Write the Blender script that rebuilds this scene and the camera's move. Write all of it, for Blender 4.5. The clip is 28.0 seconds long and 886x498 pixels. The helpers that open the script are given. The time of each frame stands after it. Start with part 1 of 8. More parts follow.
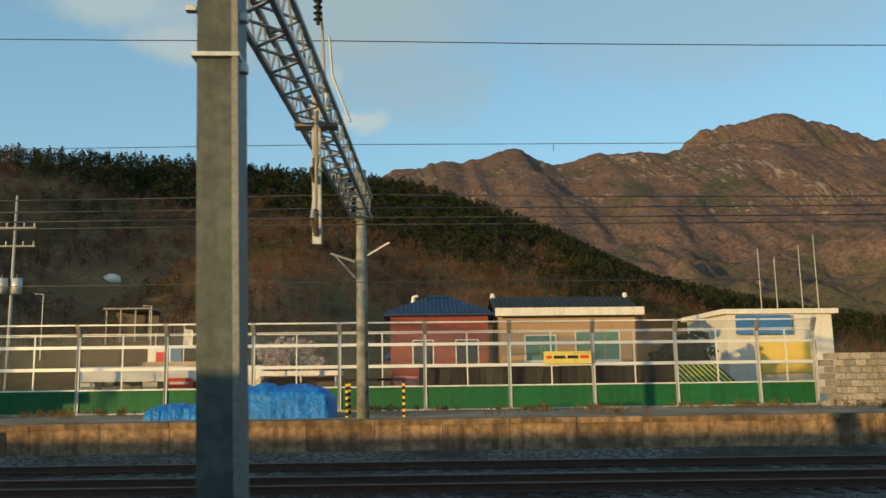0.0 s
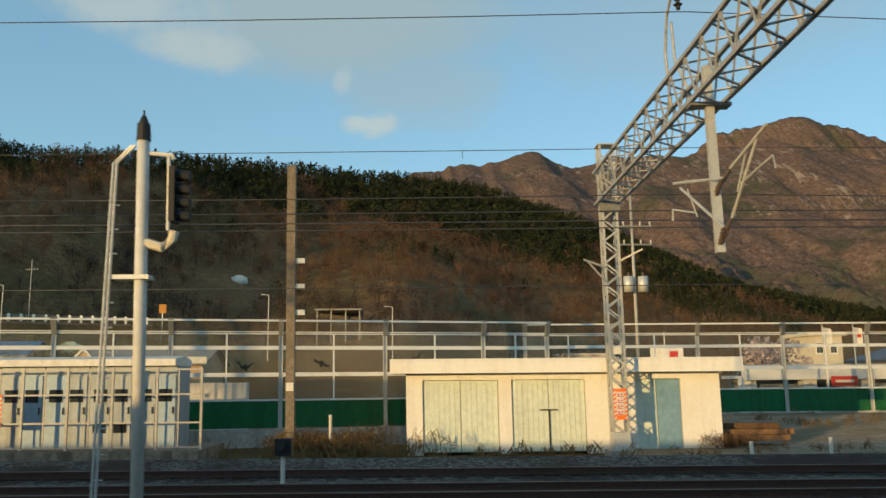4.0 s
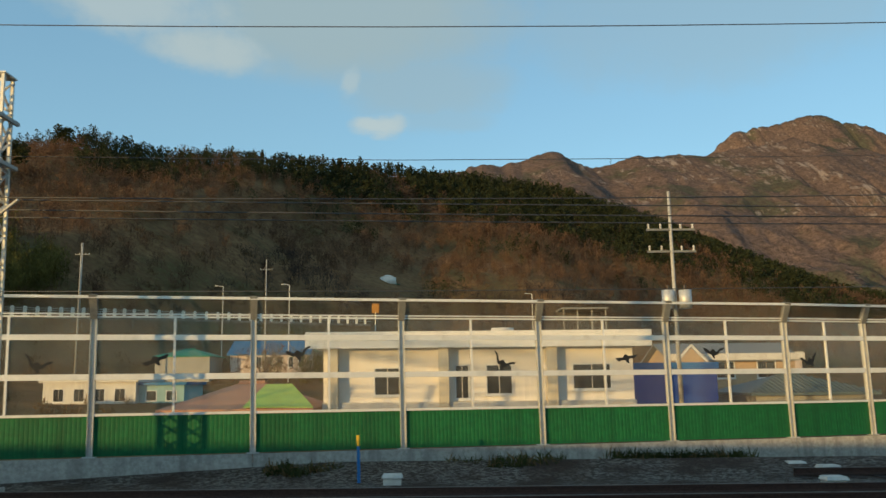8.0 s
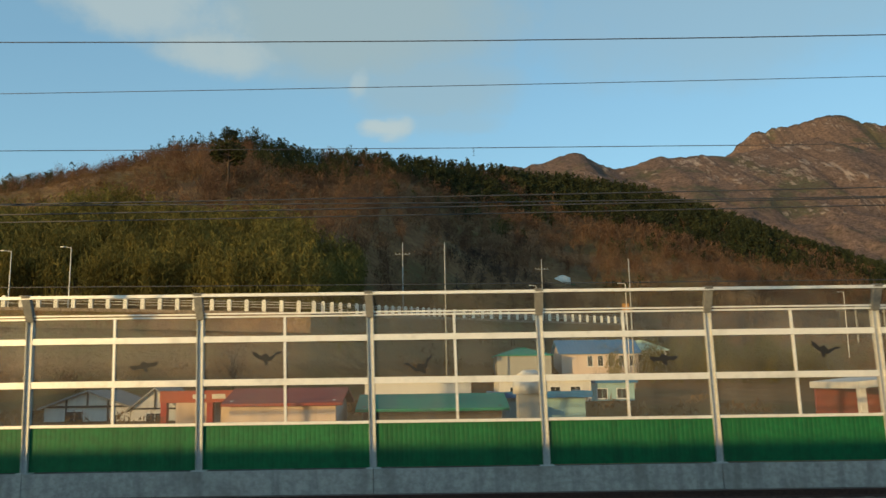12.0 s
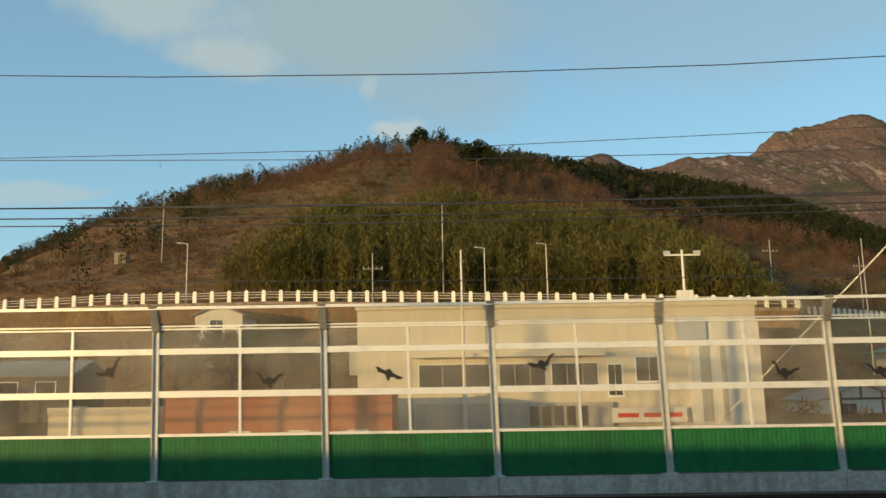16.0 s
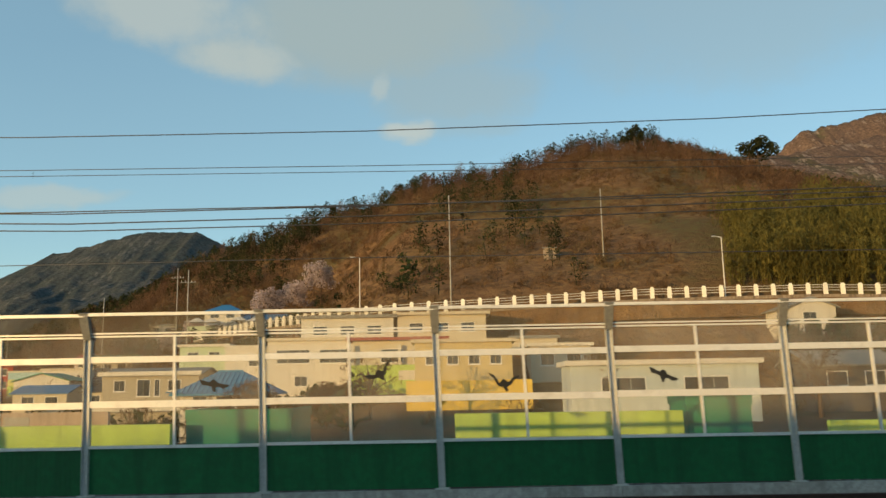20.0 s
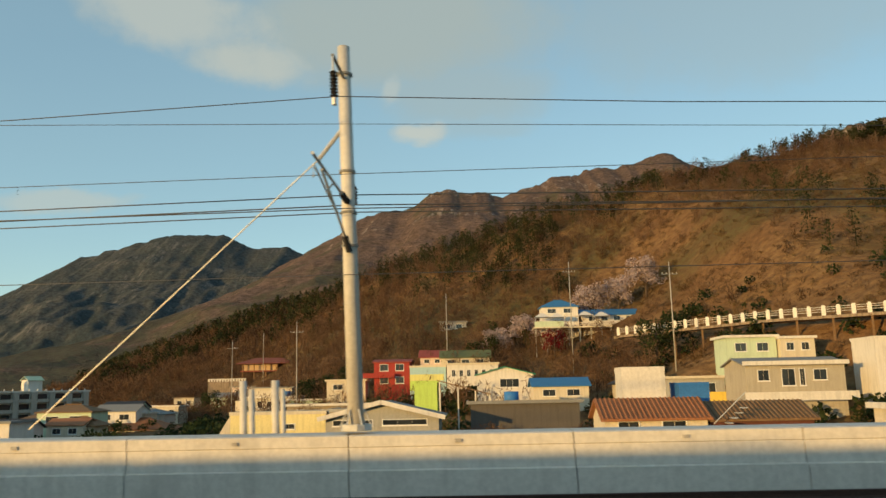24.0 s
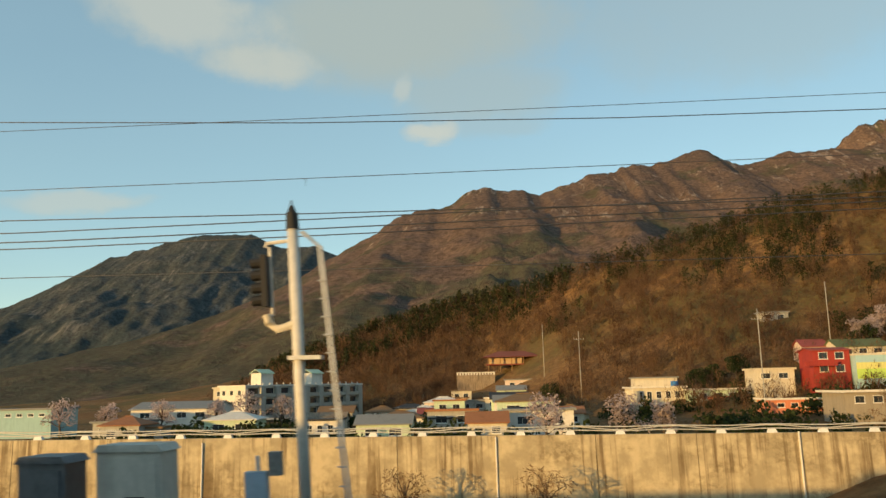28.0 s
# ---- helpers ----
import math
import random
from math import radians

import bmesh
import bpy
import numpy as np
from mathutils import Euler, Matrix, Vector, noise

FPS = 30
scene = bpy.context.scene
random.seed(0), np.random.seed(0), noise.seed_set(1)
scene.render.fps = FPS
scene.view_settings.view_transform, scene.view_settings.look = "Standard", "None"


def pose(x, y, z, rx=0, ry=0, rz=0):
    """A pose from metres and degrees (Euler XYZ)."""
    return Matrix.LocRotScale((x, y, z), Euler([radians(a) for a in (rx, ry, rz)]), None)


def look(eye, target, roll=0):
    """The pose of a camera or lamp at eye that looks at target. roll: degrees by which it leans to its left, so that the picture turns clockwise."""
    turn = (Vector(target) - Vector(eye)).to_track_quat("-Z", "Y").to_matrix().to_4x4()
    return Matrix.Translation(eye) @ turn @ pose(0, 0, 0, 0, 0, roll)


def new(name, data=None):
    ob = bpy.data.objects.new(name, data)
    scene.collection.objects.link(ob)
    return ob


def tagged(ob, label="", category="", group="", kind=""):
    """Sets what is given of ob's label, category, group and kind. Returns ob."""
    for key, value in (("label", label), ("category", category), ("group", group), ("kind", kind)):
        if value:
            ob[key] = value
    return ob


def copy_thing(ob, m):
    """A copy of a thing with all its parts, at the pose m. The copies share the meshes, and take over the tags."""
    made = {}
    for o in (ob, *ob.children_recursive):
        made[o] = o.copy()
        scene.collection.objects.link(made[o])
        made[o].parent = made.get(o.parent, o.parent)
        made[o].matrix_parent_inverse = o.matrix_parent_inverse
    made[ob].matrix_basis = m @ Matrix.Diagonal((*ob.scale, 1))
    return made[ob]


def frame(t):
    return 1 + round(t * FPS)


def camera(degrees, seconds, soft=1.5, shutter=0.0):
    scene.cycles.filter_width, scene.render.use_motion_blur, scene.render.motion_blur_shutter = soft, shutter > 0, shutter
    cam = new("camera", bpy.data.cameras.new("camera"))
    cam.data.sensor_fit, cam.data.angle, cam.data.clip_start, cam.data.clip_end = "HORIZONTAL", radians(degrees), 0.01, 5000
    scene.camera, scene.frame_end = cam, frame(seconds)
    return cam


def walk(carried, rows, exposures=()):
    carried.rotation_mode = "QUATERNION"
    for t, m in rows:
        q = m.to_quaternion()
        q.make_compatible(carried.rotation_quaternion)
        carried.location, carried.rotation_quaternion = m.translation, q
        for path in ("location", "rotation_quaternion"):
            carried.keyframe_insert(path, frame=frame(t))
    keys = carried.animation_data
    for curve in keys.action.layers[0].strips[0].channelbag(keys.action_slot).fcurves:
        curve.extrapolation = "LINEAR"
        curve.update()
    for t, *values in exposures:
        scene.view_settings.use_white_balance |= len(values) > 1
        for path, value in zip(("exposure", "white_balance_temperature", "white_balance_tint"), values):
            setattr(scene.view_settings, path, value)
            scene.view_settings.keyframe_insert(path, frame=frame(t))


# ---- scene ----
cam = camera(56.4, 28.0, shutter=0.68)
scene.cycles.rolling_shutter_type, scene.cycles.rolling_shutter_duration = "TOP", 0.12   # the phone reads its picture line by line
PATH = [
    (0.0, (0.000, -0.000, 2.600), (4.123, 98.738, 17.892), -0.732),
    (1.0, (-8.425, 0.307, 2.625), (-4.476, 99.035, 18.027), -0.708),
    (2.0, (-17.161, 0.591, 2.648), (-13.426, 99.311, 18.154), -0.654),
    (3.0, (-26.432, 0.837, 2.668), (-22.978, 99.553, 18.264), -0.559),
    (4.0, (-36.126, 1.060, 2.687), (-32.972, 99.775, 18.353), -0.487),
    (5.0, (-46.105, 1.279, 2.705), (-43.220, 99.994, 18.418), -0.497),
    (6.0, (-56.473, 1.486, 2.723), (-53.839, 100.205, 18.456), -0.549),
    (7.0, (-67.361, 1.673, 2.742), (-64.988, 100.399, 18.474), -0.594),
    (8.0, (-78.769, 1.846, 2.762), (-76.689, 100.578, 18.501), -0.620),
    (9.0, (-90.682, 2.009, 2.782), (-88.927, 100.740, 18.561), -0.631),
    (10.0, (-103.132, 2.141, 2.804), (-101.670, 100.867, 18.650), -0.649),
    (11.0, (-116.145, 2.223, 2.828), (-114.894, 100.939, 18.751), -0.694),
    (12.0, (-129.669, 2.263, 2.851), (-128.628, 100.971, 18.843), -0.747),
    (13.0, (-143.646, 2.276, 2.872), (-142.896, 100.978, 18.913), -0.785),
    (14.0, (-158.069, 2.265, 2.891), (-157.649, 100.963, 18.973), -0.805),
    (15.0, (-172.948, 2.232, 2.905), (-172.846, 100.922, 19.035), -0.807),
    (16.0, (-188.314, 2.166, 2.913), (-188.541, 100.849, 19.090), -0.805),
    (17.0, (-204.190, 2.060, 2.915), (-204.784, 100.736, 19.126), -0.814),
    (18.0, (-220.545, 1.921, 2.912), (-221.524, 100.588, 19.156), -0.842),
    (19.0, (-237.344, 1.759, 2.906), (-238.692, 100.414, 19.198), -0.888),
    (20.0, (-254.596, 1.584, 2.897), (-256.274, 100.222, 19.260), -0.938),
    (21.0, (-272.315, 1.403, 2.883), (-274.284, 100.020, 19.338), -0.978),
    (22.0, (-290.511, 1.217, 2.862), (-292.794, 99.813, 19.399), -1.018),
    (23.0, (-309.179, 1.026, 2.832), (-311.856, 99.606, 19.411), -1.073),
    (24.0, (-328.269, 0.831, 2.793), (-331.353, 99.398, 19.377), -1.142),
    (25.0, (-347.746, 0.632, 2.746), (-351.180, 99.190, 19.315), -1.215),
    (26.0, (-367.662, 0.427, 2.694), (-371.434, 98.977, 19.237), -1.271),
    (27.0, (-388.038, 0.215, 2.640), (-392.191, 98.755, 19.155), -1.291),
    (28.0, (-408.672, 0.000, 2.585), (-413.234, 98.526, 19.072), -1.290),
]
walk(cam, [(t, look(eye, target, roll)) for t, eye, target, roll in PATH],
     [(0.0, 0.08, 5780, -8), (12.0, 0.06, 5700, -9), (17.0, 0.08, 5880, -8), (22.0, 0.04, 6420, -6), (28.0, 0.18, 6720, -5)])

# ---- daylight: low warm sun behind the train, blue sky with evening clouds ----
SUN_TURN, SUN_LIFT = radians(224.0), radians(4.7)   # compass angle of the sun from +y clockwise, height
SUN_WAY = Vector((math.sin(SUN_TURN) * math.cos(SUN_LIFT), math.cos(SUN_TURN) * math.cos(SUN_LIFT), math.sin(SUN_LIFT)))
sun = new("sun", bpy.data.lights.new("sun", "SUN"))
sun.data.energy, sun.data.angle, sun.data.color = 5.2, radians(0.6), (1.0, 0.56, 0.20)
sun.matrix_world = look((0, 0, 50), Vector((0, 0, 50)) - SUN_WAY)

world = bpy.data.worlds.new("sky")
scene.world = world
world.use_nodes = True


class Nodes:
    """Short hand for building a node tree."""

    def __init__(self, tree):
        self.t = tree
        tree.nodes.clear()

    def add(self, node, **sets):
        n = self.t.nodes.new(node)
        for k, v in sets.items():
            if k == "op":
                n.operation = v
            elif k == "blend":
                n.data_type, n.blend_type = "RGBA", v
            elif k == "kind":
                n.sky_type = v
            elif k == "dims":
                n.noise_dimensions = v
        return n

    def join(self, a, b):
        self.t.links.new(a, b)

    def put(self, sock, v):
        if hasattr(v, "is_output"):
            self.join(v, sock)
        else:
            sock.default_value = v

    def math(self, op, a, b=0.0, c=0.0, clamp=False):
        n = self.add("ShaderNodeMath", op=op)
        n.use_clamp = clamp
        for s, v in zip(n.inputs, (a, b, c)):
            self.put(s, v)
        return n.outputs[0]

    def mix(self, fac, a, b, blend="MIX"):
        n = self.add("ShaderNodeMix", blend=blend)
        for s, v in ((n.inputs[0], fac), (n.inputs[6], a), (n.inputs[7], b)):
            if isinstance(v, tuple) and len(v) == 3:
                v = (*v, 1)
            self.put(s, v)
        return n.outputs[2]

    def noise(self, at, scale, detail=4.0, rough=0.55, stretch=None):
        if stretch:
            m = self.add("ShaderNodeMapping")
            m.inputs["Scale"].default_value = stretch
            self.join(at, m.inputs[0])
            at = m.outputs[0]
        n = self.add("ShaderNodeTexNoise")
        n.inputs["Scale"].default_value, n.inputs["Detail"].default_value, n.inputs["Roughness"].default_value = scale, detail, rough
        self.join(at, n.inputs["Vector"])
        return n.outputs[0]

    def ramp(self, fac, lo, hi, a=0.0, b=1.0):
        n = self.add("ShaderNodeMapRange")
        n.interpolation_type = "SMOOTHSTEP"
        for s, v in zip(n.inputs, (fac, lo, hi, a, b)):
            self.put(s, v)
        return n.outputs[0]


def make_sky():
    n = Nodes(world.node_tree)
    out, bg = n.add("ShaderNodeOutputWorld"), n.add("ShaderNodeBackground")
    sky = n.add("ShaderNodeTexSky", kind="NISHITA")
    sky.sun_disc, sky.sun_elevation, sky.sun_rotation = False, radians(16.0), SUN_TURN
    sky.air_density, sky.dust_density, sky.ozone_density = 1.0, 0.4, 1.0
    co = n.add("ShaderNodeTexCoord").outputs["Generated"]
    sep = n.add("ShaderNodeSeparateXYZ")
    n.join(co, sep.inputs[0])
    # bearing and height of the view, in units of the view's depth
    up = n.math("DIVIDE", sep.outputs[2], n.math("MAXIMUM", sep.outputs[1], 0.05))
    side = n.math("DIVIDE", sep.outputs[0], n.math("MAXIMUM", sep.outputs[1], 0.05))
    warp = n.math("MULTIPLY", n.math("SUBTRACT", n.noise(co, 5.0, 5.0, 0.6), 0.5), 0.09)
    warp2 = n.math("MULTIPLY", n.math("SUBTRACT", n.noise(co, 6.3, 5.0, 0.6, (1.0, 1.0, 2.2)), 0.5), 0.07)
    side, up = n.math("ADD", side, warp), n.math("ADD", up, warp2)
    soft = n.noise(co, 9.0, 7.0, 0.62)
    fine = n.noise(co, 30.0, 6.0, 0.65)
    cover = None

    def bank(cx, cy, rx, ry, lean=0.0, gain=1.0, rag=1.5):
        nonlocal cover
        dx = n.math("SUBTRACT", side, cx)
        dy = n.math("SUBTRACT", up, n.math("MULTIPLY_ADD", dx, lean, cy))
        q = n.math("ADD", n.math("POWER", n.math("DIVIDE", n.math("ABSOLUTE", dx), rx), 2.0), n.math("POWER", n.math("DIVIDE", n.math("ABSOLUTE", dy), ry), 2.0))
        d = n.math("ADD", n.math("SUBTRACT", 1.0, q), n.math("MULTIPLY", n.math("SUBTRACT", soft, 0.5), rag))
        d = n.math("ADD", d, n.math("MULTIPLY", n.math("SUBTRACT", fine, 0.5), rag * 0.35))
        m = n.math("MULTIPLY", n.ramp(d, -0.25, 0.9), gain)
        cover = m if cover is None else n.math("MAXIMUM", cover, m)

    bank(-0.09, 0.462, 0.27, 0.098, 0.02, 1.0, 1.0)
    bank(-0.37, 0.485, 0.15, 0.060, -0.25, 0.8, 1.3)
    bank(-0.280, 0.418, 0.090, 0.040, -0.2, 0.9, 1.1)
    bank(0.0, 0.375, 0.13, 0.055, 0.0, 0.62, 1.3)
    bank(-0.058, 0.322, 0.034, 0.018, 0.0, 0.85, 0.9)
    bank(0.01, 0.325, 0.08, 0.022, 0.0, 0.38, 1.0)
    bank(-0.085, 0.383, 0.020, 0.03, 0.3, 0.75, 1.2)
    bank(-0.52, 0.243, 0.11, 0.015, 0.0, 0.62, 1.1)
    bank(0.36, 0.46, 0.30, 0.10, 0.1, 0.42)
    bank(-0.10, 0.62, 0.6, 0.12, 0.0, 0.6)
    veil = n.ramp(n.noise(co, 1.6, 4.0, 0.55, (1.0, 1.0, 2.5)), 0.25, 0.75, 0.30, 0.50)
    cloud = cover
    # lit rims are warm white, the thick middle grey
    cover = None
    bank(-0.38, 0.480, 0.14, 0.060, -0.2, 0.75, 1.6)
    bank(-0.290, 0.412, 0.085, 0.045, -0.2, 0.7, 1.6)
    bank(-0.062, 0.321, 0.036, 0.022, 0.0, 1.0, 0.8)
    bank(-0.088, 0.378, 0.016, 0.026, 0.3, 0.6, 1.0)
    bank(-0.52, 0.245, 0.13, 0.02, 0.0, 0.75, 0.9)
    tint = n.mix(cover, (2.42, 2.55, 2.60), (3.6, 3.3, 3.0))
    col = n.mix(veil, sky.outputs[0], (1.98, 2.75, 3.38))
    col = n.mix(n.math("MULTIPLY", cloud, 0.85), col, tint)
    n.join(col, bg.inputs[0])
    bg.inputs[1].default_value = 0.168
    n.join(bg.outputs[0], out.inputs[0])


make_sky()

# ---- mesh helpers ----
class Geo:
    """Gathers corners and faces of one mesh."""

    def __init__(self):
        self.v, self.f = [], []

    def add(self, verts, faces):
        o = len(self.v)
        self.v += [tuple(p) for p in verts]
        self.f += [tuple(i + o for i in f) for f in faces]
        return self

    def box(self, x0, x1, y0, y1, z0, z1):
        return self.add([(x, y, z) for z in (z0, z1) for y in (y0, y1) for x in (x0, x1)],
                        [(0, 2, 3, 1), (4, 5, 7, 6), (0, 1, 5, 4), (1, 3, 7, 5), (3, 2, 6, 7), (2, 0, 4, 6)])

    def ring_loft(self, rings, cap=True):
        n = len(rings[0])
        faces = [(r * n + i, r * n + (i + 1) % n, (r + 1) * n + (i + 1) % n, (r + 1) * n + i) for r in range(len(rings) - 1) for i in range(n)]
        if cap:
            faces += [tuple(range(n))[::-1], tuple((len(rings) - 1) * n + i for i in range(n))]
        return self.add([p for r in rings for p in r], faces)

    def tube(self, points, r0, r1=None, n=8):
        r1 = r0 if r1 is None else r1
        pts = [Vector(p) for p in points]
        rings = []
        for i, p in enumerate(pts):
            d = (pts[min(i + 1, len(pts) - 1)] - pts[max(i - 1, 0)]).normalized()
            a = d.cross(Vector((0.31, 0.87, 0.39)) if abs(d.z) > 0.8 else Vector((0, 0, 1))).normalized()
            b = d.cross(a)
            r = r0 + (r1 - r0) * i / (len(pts) - 1)
            rings.append([p + a * (r * math.cos(6.28318 * k / n)) + b * (r * math.sin(6.28318 * k / n)) for k in range(n)])
        return self.ring_loft(rings)

    def beam(self, p, q, w, h):
        """A rectangular bar from p to q, w across and h high."""
        p, q = Vector(p), Vector(q)
        d = (q - p).normalized()
        a = d.cross(Vector((0, 0, 1)) if abs(d.z) < 0.9 else Vector((0, 1, 0))).normalized()
        b = a.cross(d)
        return self.ring_loft([[c + a * (sx * w / 2) + b * (sy * h / 2) for sx, sy in ((-1, -1), (1, -1), (1, 1), (-1, 1))] for c in (p, q)])

    def slab(self, outline, z0, z1):
        """An outline in plan, drawn up from z0 to z1."""
        return self.ring_loft([[(x, y, z) for x, y in outline] for z in (z0, z1)])

    def mesh(self, name, mat=None, smooth=False):
        me = bpy.data.meshes.new(name)
        me.from_pydata(self.v, [], self.f)
        if mat:
            me.materials.append(mat)
        if smooth:
            me.shade_smooth()
        me.update()
        return me


def part(name, geo, mat, parent, label="", smooth=False, at=None):
    """One mesh object under a thing or a part."""
    ob = new(name, geo if isinstance(geo, bpy.types.Mesh) else geo.mesh(name, mat, smooth))
    ob.parent = parent
    if at is not None:
        ob.matrix_basis = at
    if label:
        tagged(ob, label)
    return ob


def thing(name, label, category, at=(0, 0, 0), turn=0.0, group="", kind=""):
    """An empty at the base of a thing that parents its parts."""
    ob = new(name)
    ob.empty_display_size = 0.2
    ob.matrix_basis = pose(*at, 0, 0, turn)
    return tagged(ob, label, category, group, kind)


def solid(name, geo, mat, label, category, kind="", smooth=False):
    return tagged(new(name, geo.mesh(name, mat, smooth)), label, category, kind=kind)


# ---- materials ----
def material(name, base, rough=0.8, metal=0.0, spread=0.25, grain=8.0, stain=0.6, stain_col=None, bump=0.15, bump_scale=40.0, streak=0.0, vary=0.0, spec=0.3, run_dark=0.42):
    """A worn surface: fine grain, large stains, streaks that run down, relief, and a change from piece to piece."""
    m = bpy.data.materials.new(name)
    m.use_nodes = True
    n = Nodes(m.node_tree)
    out, b = n.add("ShaderNodeOutputMaterial"), n.add("ShaderNodeBsdfPrincipled")
    n.join(b.outputs[0], out.inputs[0])
    at = n.add("ShaderNodeNewGeometry").outputs["Position"]
    fine = n.noise(at, grain, 5.0, 0.65)
    big = n.noise(at, stain, 4.0, 0.6)
    dark = tuple(c * (1 - spread) for c in base)
    light = tuple(min(1.0, c * (1 + spread * 0.6)) for c in base)
    col = n.mix(n.ramp(fine, 0.3, 0.7), dark, light)
    sc = stain_col or tuple(c * 0.6 for c in base)
    col = n.mix(n.math("MULTIPLY", n.ramp(big, 0.52, 0.75), 0.55), col, sc)
    if streak:
        run = n.noise(at, 1.0, 5.0, 0.6, (3.0, 3.0, 0.25))
        col = n.mix(n.math("MULTIPLY", n.ramp(run, 0.45, 0.66), streak), col, tuple(c * run_dark for c in base))
    if vary:
        info = n.add("ShaderNodeObjectInfo")
        shade = n.ramp(info.outputs["Random"], 0.0, 1.0, 1 - vary, 1 + vary)
        h = n.add("ShaderNodeHueSaturation")
        n.join(shade, h.inputs["Value"])
        n.join(col, h.inputs["Color"])
        col = h.outputs[0]
    n.join(col, b.inputs["Base Color"])
    b.inputs["Metallic"].default_value = metal
    b.inputs["Specular IOR Level"].default_value = spec
    n.put(b.inputs["Roughness"], n.math("MULTIPLY_ADD", n.math("SUBTRACT", fine, 0.5), 0.25, rough, clamp=True))
    if bump:
        bp = n.add("ShaderNodeBump")
        bp.inputs["Strength"].default_value, bp.inputs["Distance"].default_value = bump, 0.6 / bump_scale
        n.join(n.noise(at, bump_scale, 4.0, 0.6), bp.inputs["Height"])
        n.join(bp.outputs[0], b.inputs["Normal"])
    return m


def patchy(name, cols, scales, rough=0.95, bump=0.5, bump_scale=3.0):
    """Ground or growth: three colours in patches of several sizes."""
    m = bpy.data.materials.new(name)
    m.use_nodes = True
    n = Nodes(m.node_tree)
    out, b = n.add("ShaderNodeOutputMaterial"), n.add("ShaderNodeBsdfPrincipled")
    n.join(b.outputs[0], out.inputs[0])
    at = n.add("ShaderNodeNewGeometry").outputs["Position"]
    a = n.mix(n.ramp(n.noise(at, scales[0], 6.0, 0.62), 0.42, 0.58), cols[0], cols[1])
    a = n.mix(n.ramp(n.noise(at, scales[1], 6.0, 0.6), 0.45, 0.62), a, cols[2])
    a = n.mix(n.ramp(n.noise(at, scales[2], 4.0, 0.7), 0.2, 0.8), tuple(c * 0.5 for c in cols[0]), a)
    n.join(a, b.inputs["Base Color"])
    b.inputs["Roughness"].default_value, b.inputs["Specular IOR Level"].default_value = rough, 0.1
    bp = n.add("ShaderNodeBump")
    bp.inputs["Strength"].default_value, bp.inputs["Distance"].default_value = bump, 0.7 / bump_scale
    n.join(n.noise(at, bump_scale, 6.0, 0.65), bp.inputs["Height"])
    n.join(bp.outputs[0], b.inputs["Normal"])
    return m


def clear_panel(name, film, tint, rough=0.08):
    """Weathered clear sheet: seen through, with a dusty film and some gloss."""
    m = bpy.data.materials.new(name)
    m.use_nodes = True
    n = Nodes(m.node_tree)
    out = n.add("ShaderNodeOutputMaterial")
    at = n.add("ShaderNodeNewGeometry").outputs["Position"]
    see, dust, gloss = n.add("ShaderNodeBsdfTransparent"), n.add("ShaderNodeBsdfDiffuse"), n.add("ShaderNodeBsdfGlossy")
    see.inputs[0].default_value = (*tint, 1)
    dust.inputs[0].default_value = (0.62, 0.56, 0.48, 1)
    gloss.inputs[1].default_value = rough
    a, c = n.add("ShaderNodeMixShader"), n.add("ShaderNodeMixShader")
    f = n.math("ADD", n.math("MULTIPLY", n.ramp(n.noise(at, 0.9, 5.0, 0.6, (1, 1, 0.5)), 0.3, 0.75), film), film * 0.5)
    n.join(f, a.inputs[0])
    n.join(see.outputs[0], a.inputs[1])
    n.join(dust.outputs[0], a.inputs[2])
    fr = n.add("ShaderNodeFresnel")
    fr.inputs[0].default_value = 1.35
    n.join(n.math("MULTIPLY", fr.outputs[0], 0.7), c.inputs[0])
    n.join(a.outputs[0], c.inputs[1])
    n.join(gloss.outputs[0], c.inputs[2])
    n.join(c.outputs[0], out.inputs[0])
    return m


GALV = material("galvanised_steel", (0.50, 0.50, 0.48), 0.5, 0.35, 0.15, 14.0, 1.2)
GALV_DARK = material("weathered_steel", (0.20, 0.20, 0.19), 0.6, 0.2, 0.25, 14.0, 1.2)
ALU = material("pale_aluminium", (0.66, 0.65, 0.62), 0.4, 0.2, 0.1, 20.0, 2.0)
GREEN = material("green_panel_paint", (0.014, 0.105, 0.032), 0.6, 0.0, 0.2, 6.0, 0.5, (0.018, 0.075, 0.024), 0.05, 30.0, 0.4, 0.08)
CLEAR = clear_panel("clear_sheet", 0.038, (0.90, 0.90, 0.89))
CLEAN = clear_panel("clean_clear_sheet", 0.014, (0.93, 0.93, 0.92))
# thicker film: dust, and the reflected glow on these sheets put into it
CLEAR_HAZY = clear_panel("hazier_clear_sheet", 0.085, (0.88, 0.88, 0.86))
CONC = material("concrete", (0.40, 0.38, 0.34), 0.9, 0, 0.25, 9.0, 0.7, (0.22, 0.20, 0.17), 0.25, 25.0, 0.5)
PLATFACE = material("platform_face", (0.245, 0.165, 0.095), 0.92, 0, 0.55, 3.2, 0.55, (0.045, 0.036, 0.026), 0.5, 12.0, 0.75, 0.22, 0.3, 0.30)
CONC_OLD = material("stained_concrete", (0.27, 0.21, 0.15), 0.92, 0, 0.35, 6.0, 0.6, (0.07, 0.055, 0.04), 0.35, 18.0, 0.97)
CONC_PALE = material("pale_concrete", (0.60, 0.57, 0.51), 0.88, 0, 0.10, 8.0, 0.35, (0.42, 0.40, 0.36), 0.08, 25.0, 0.18)
RUST = material("rusty_rail", (0.07, 0.04, 0.03), 0.75, 0.3, 0.35, 20.0, 3.0)
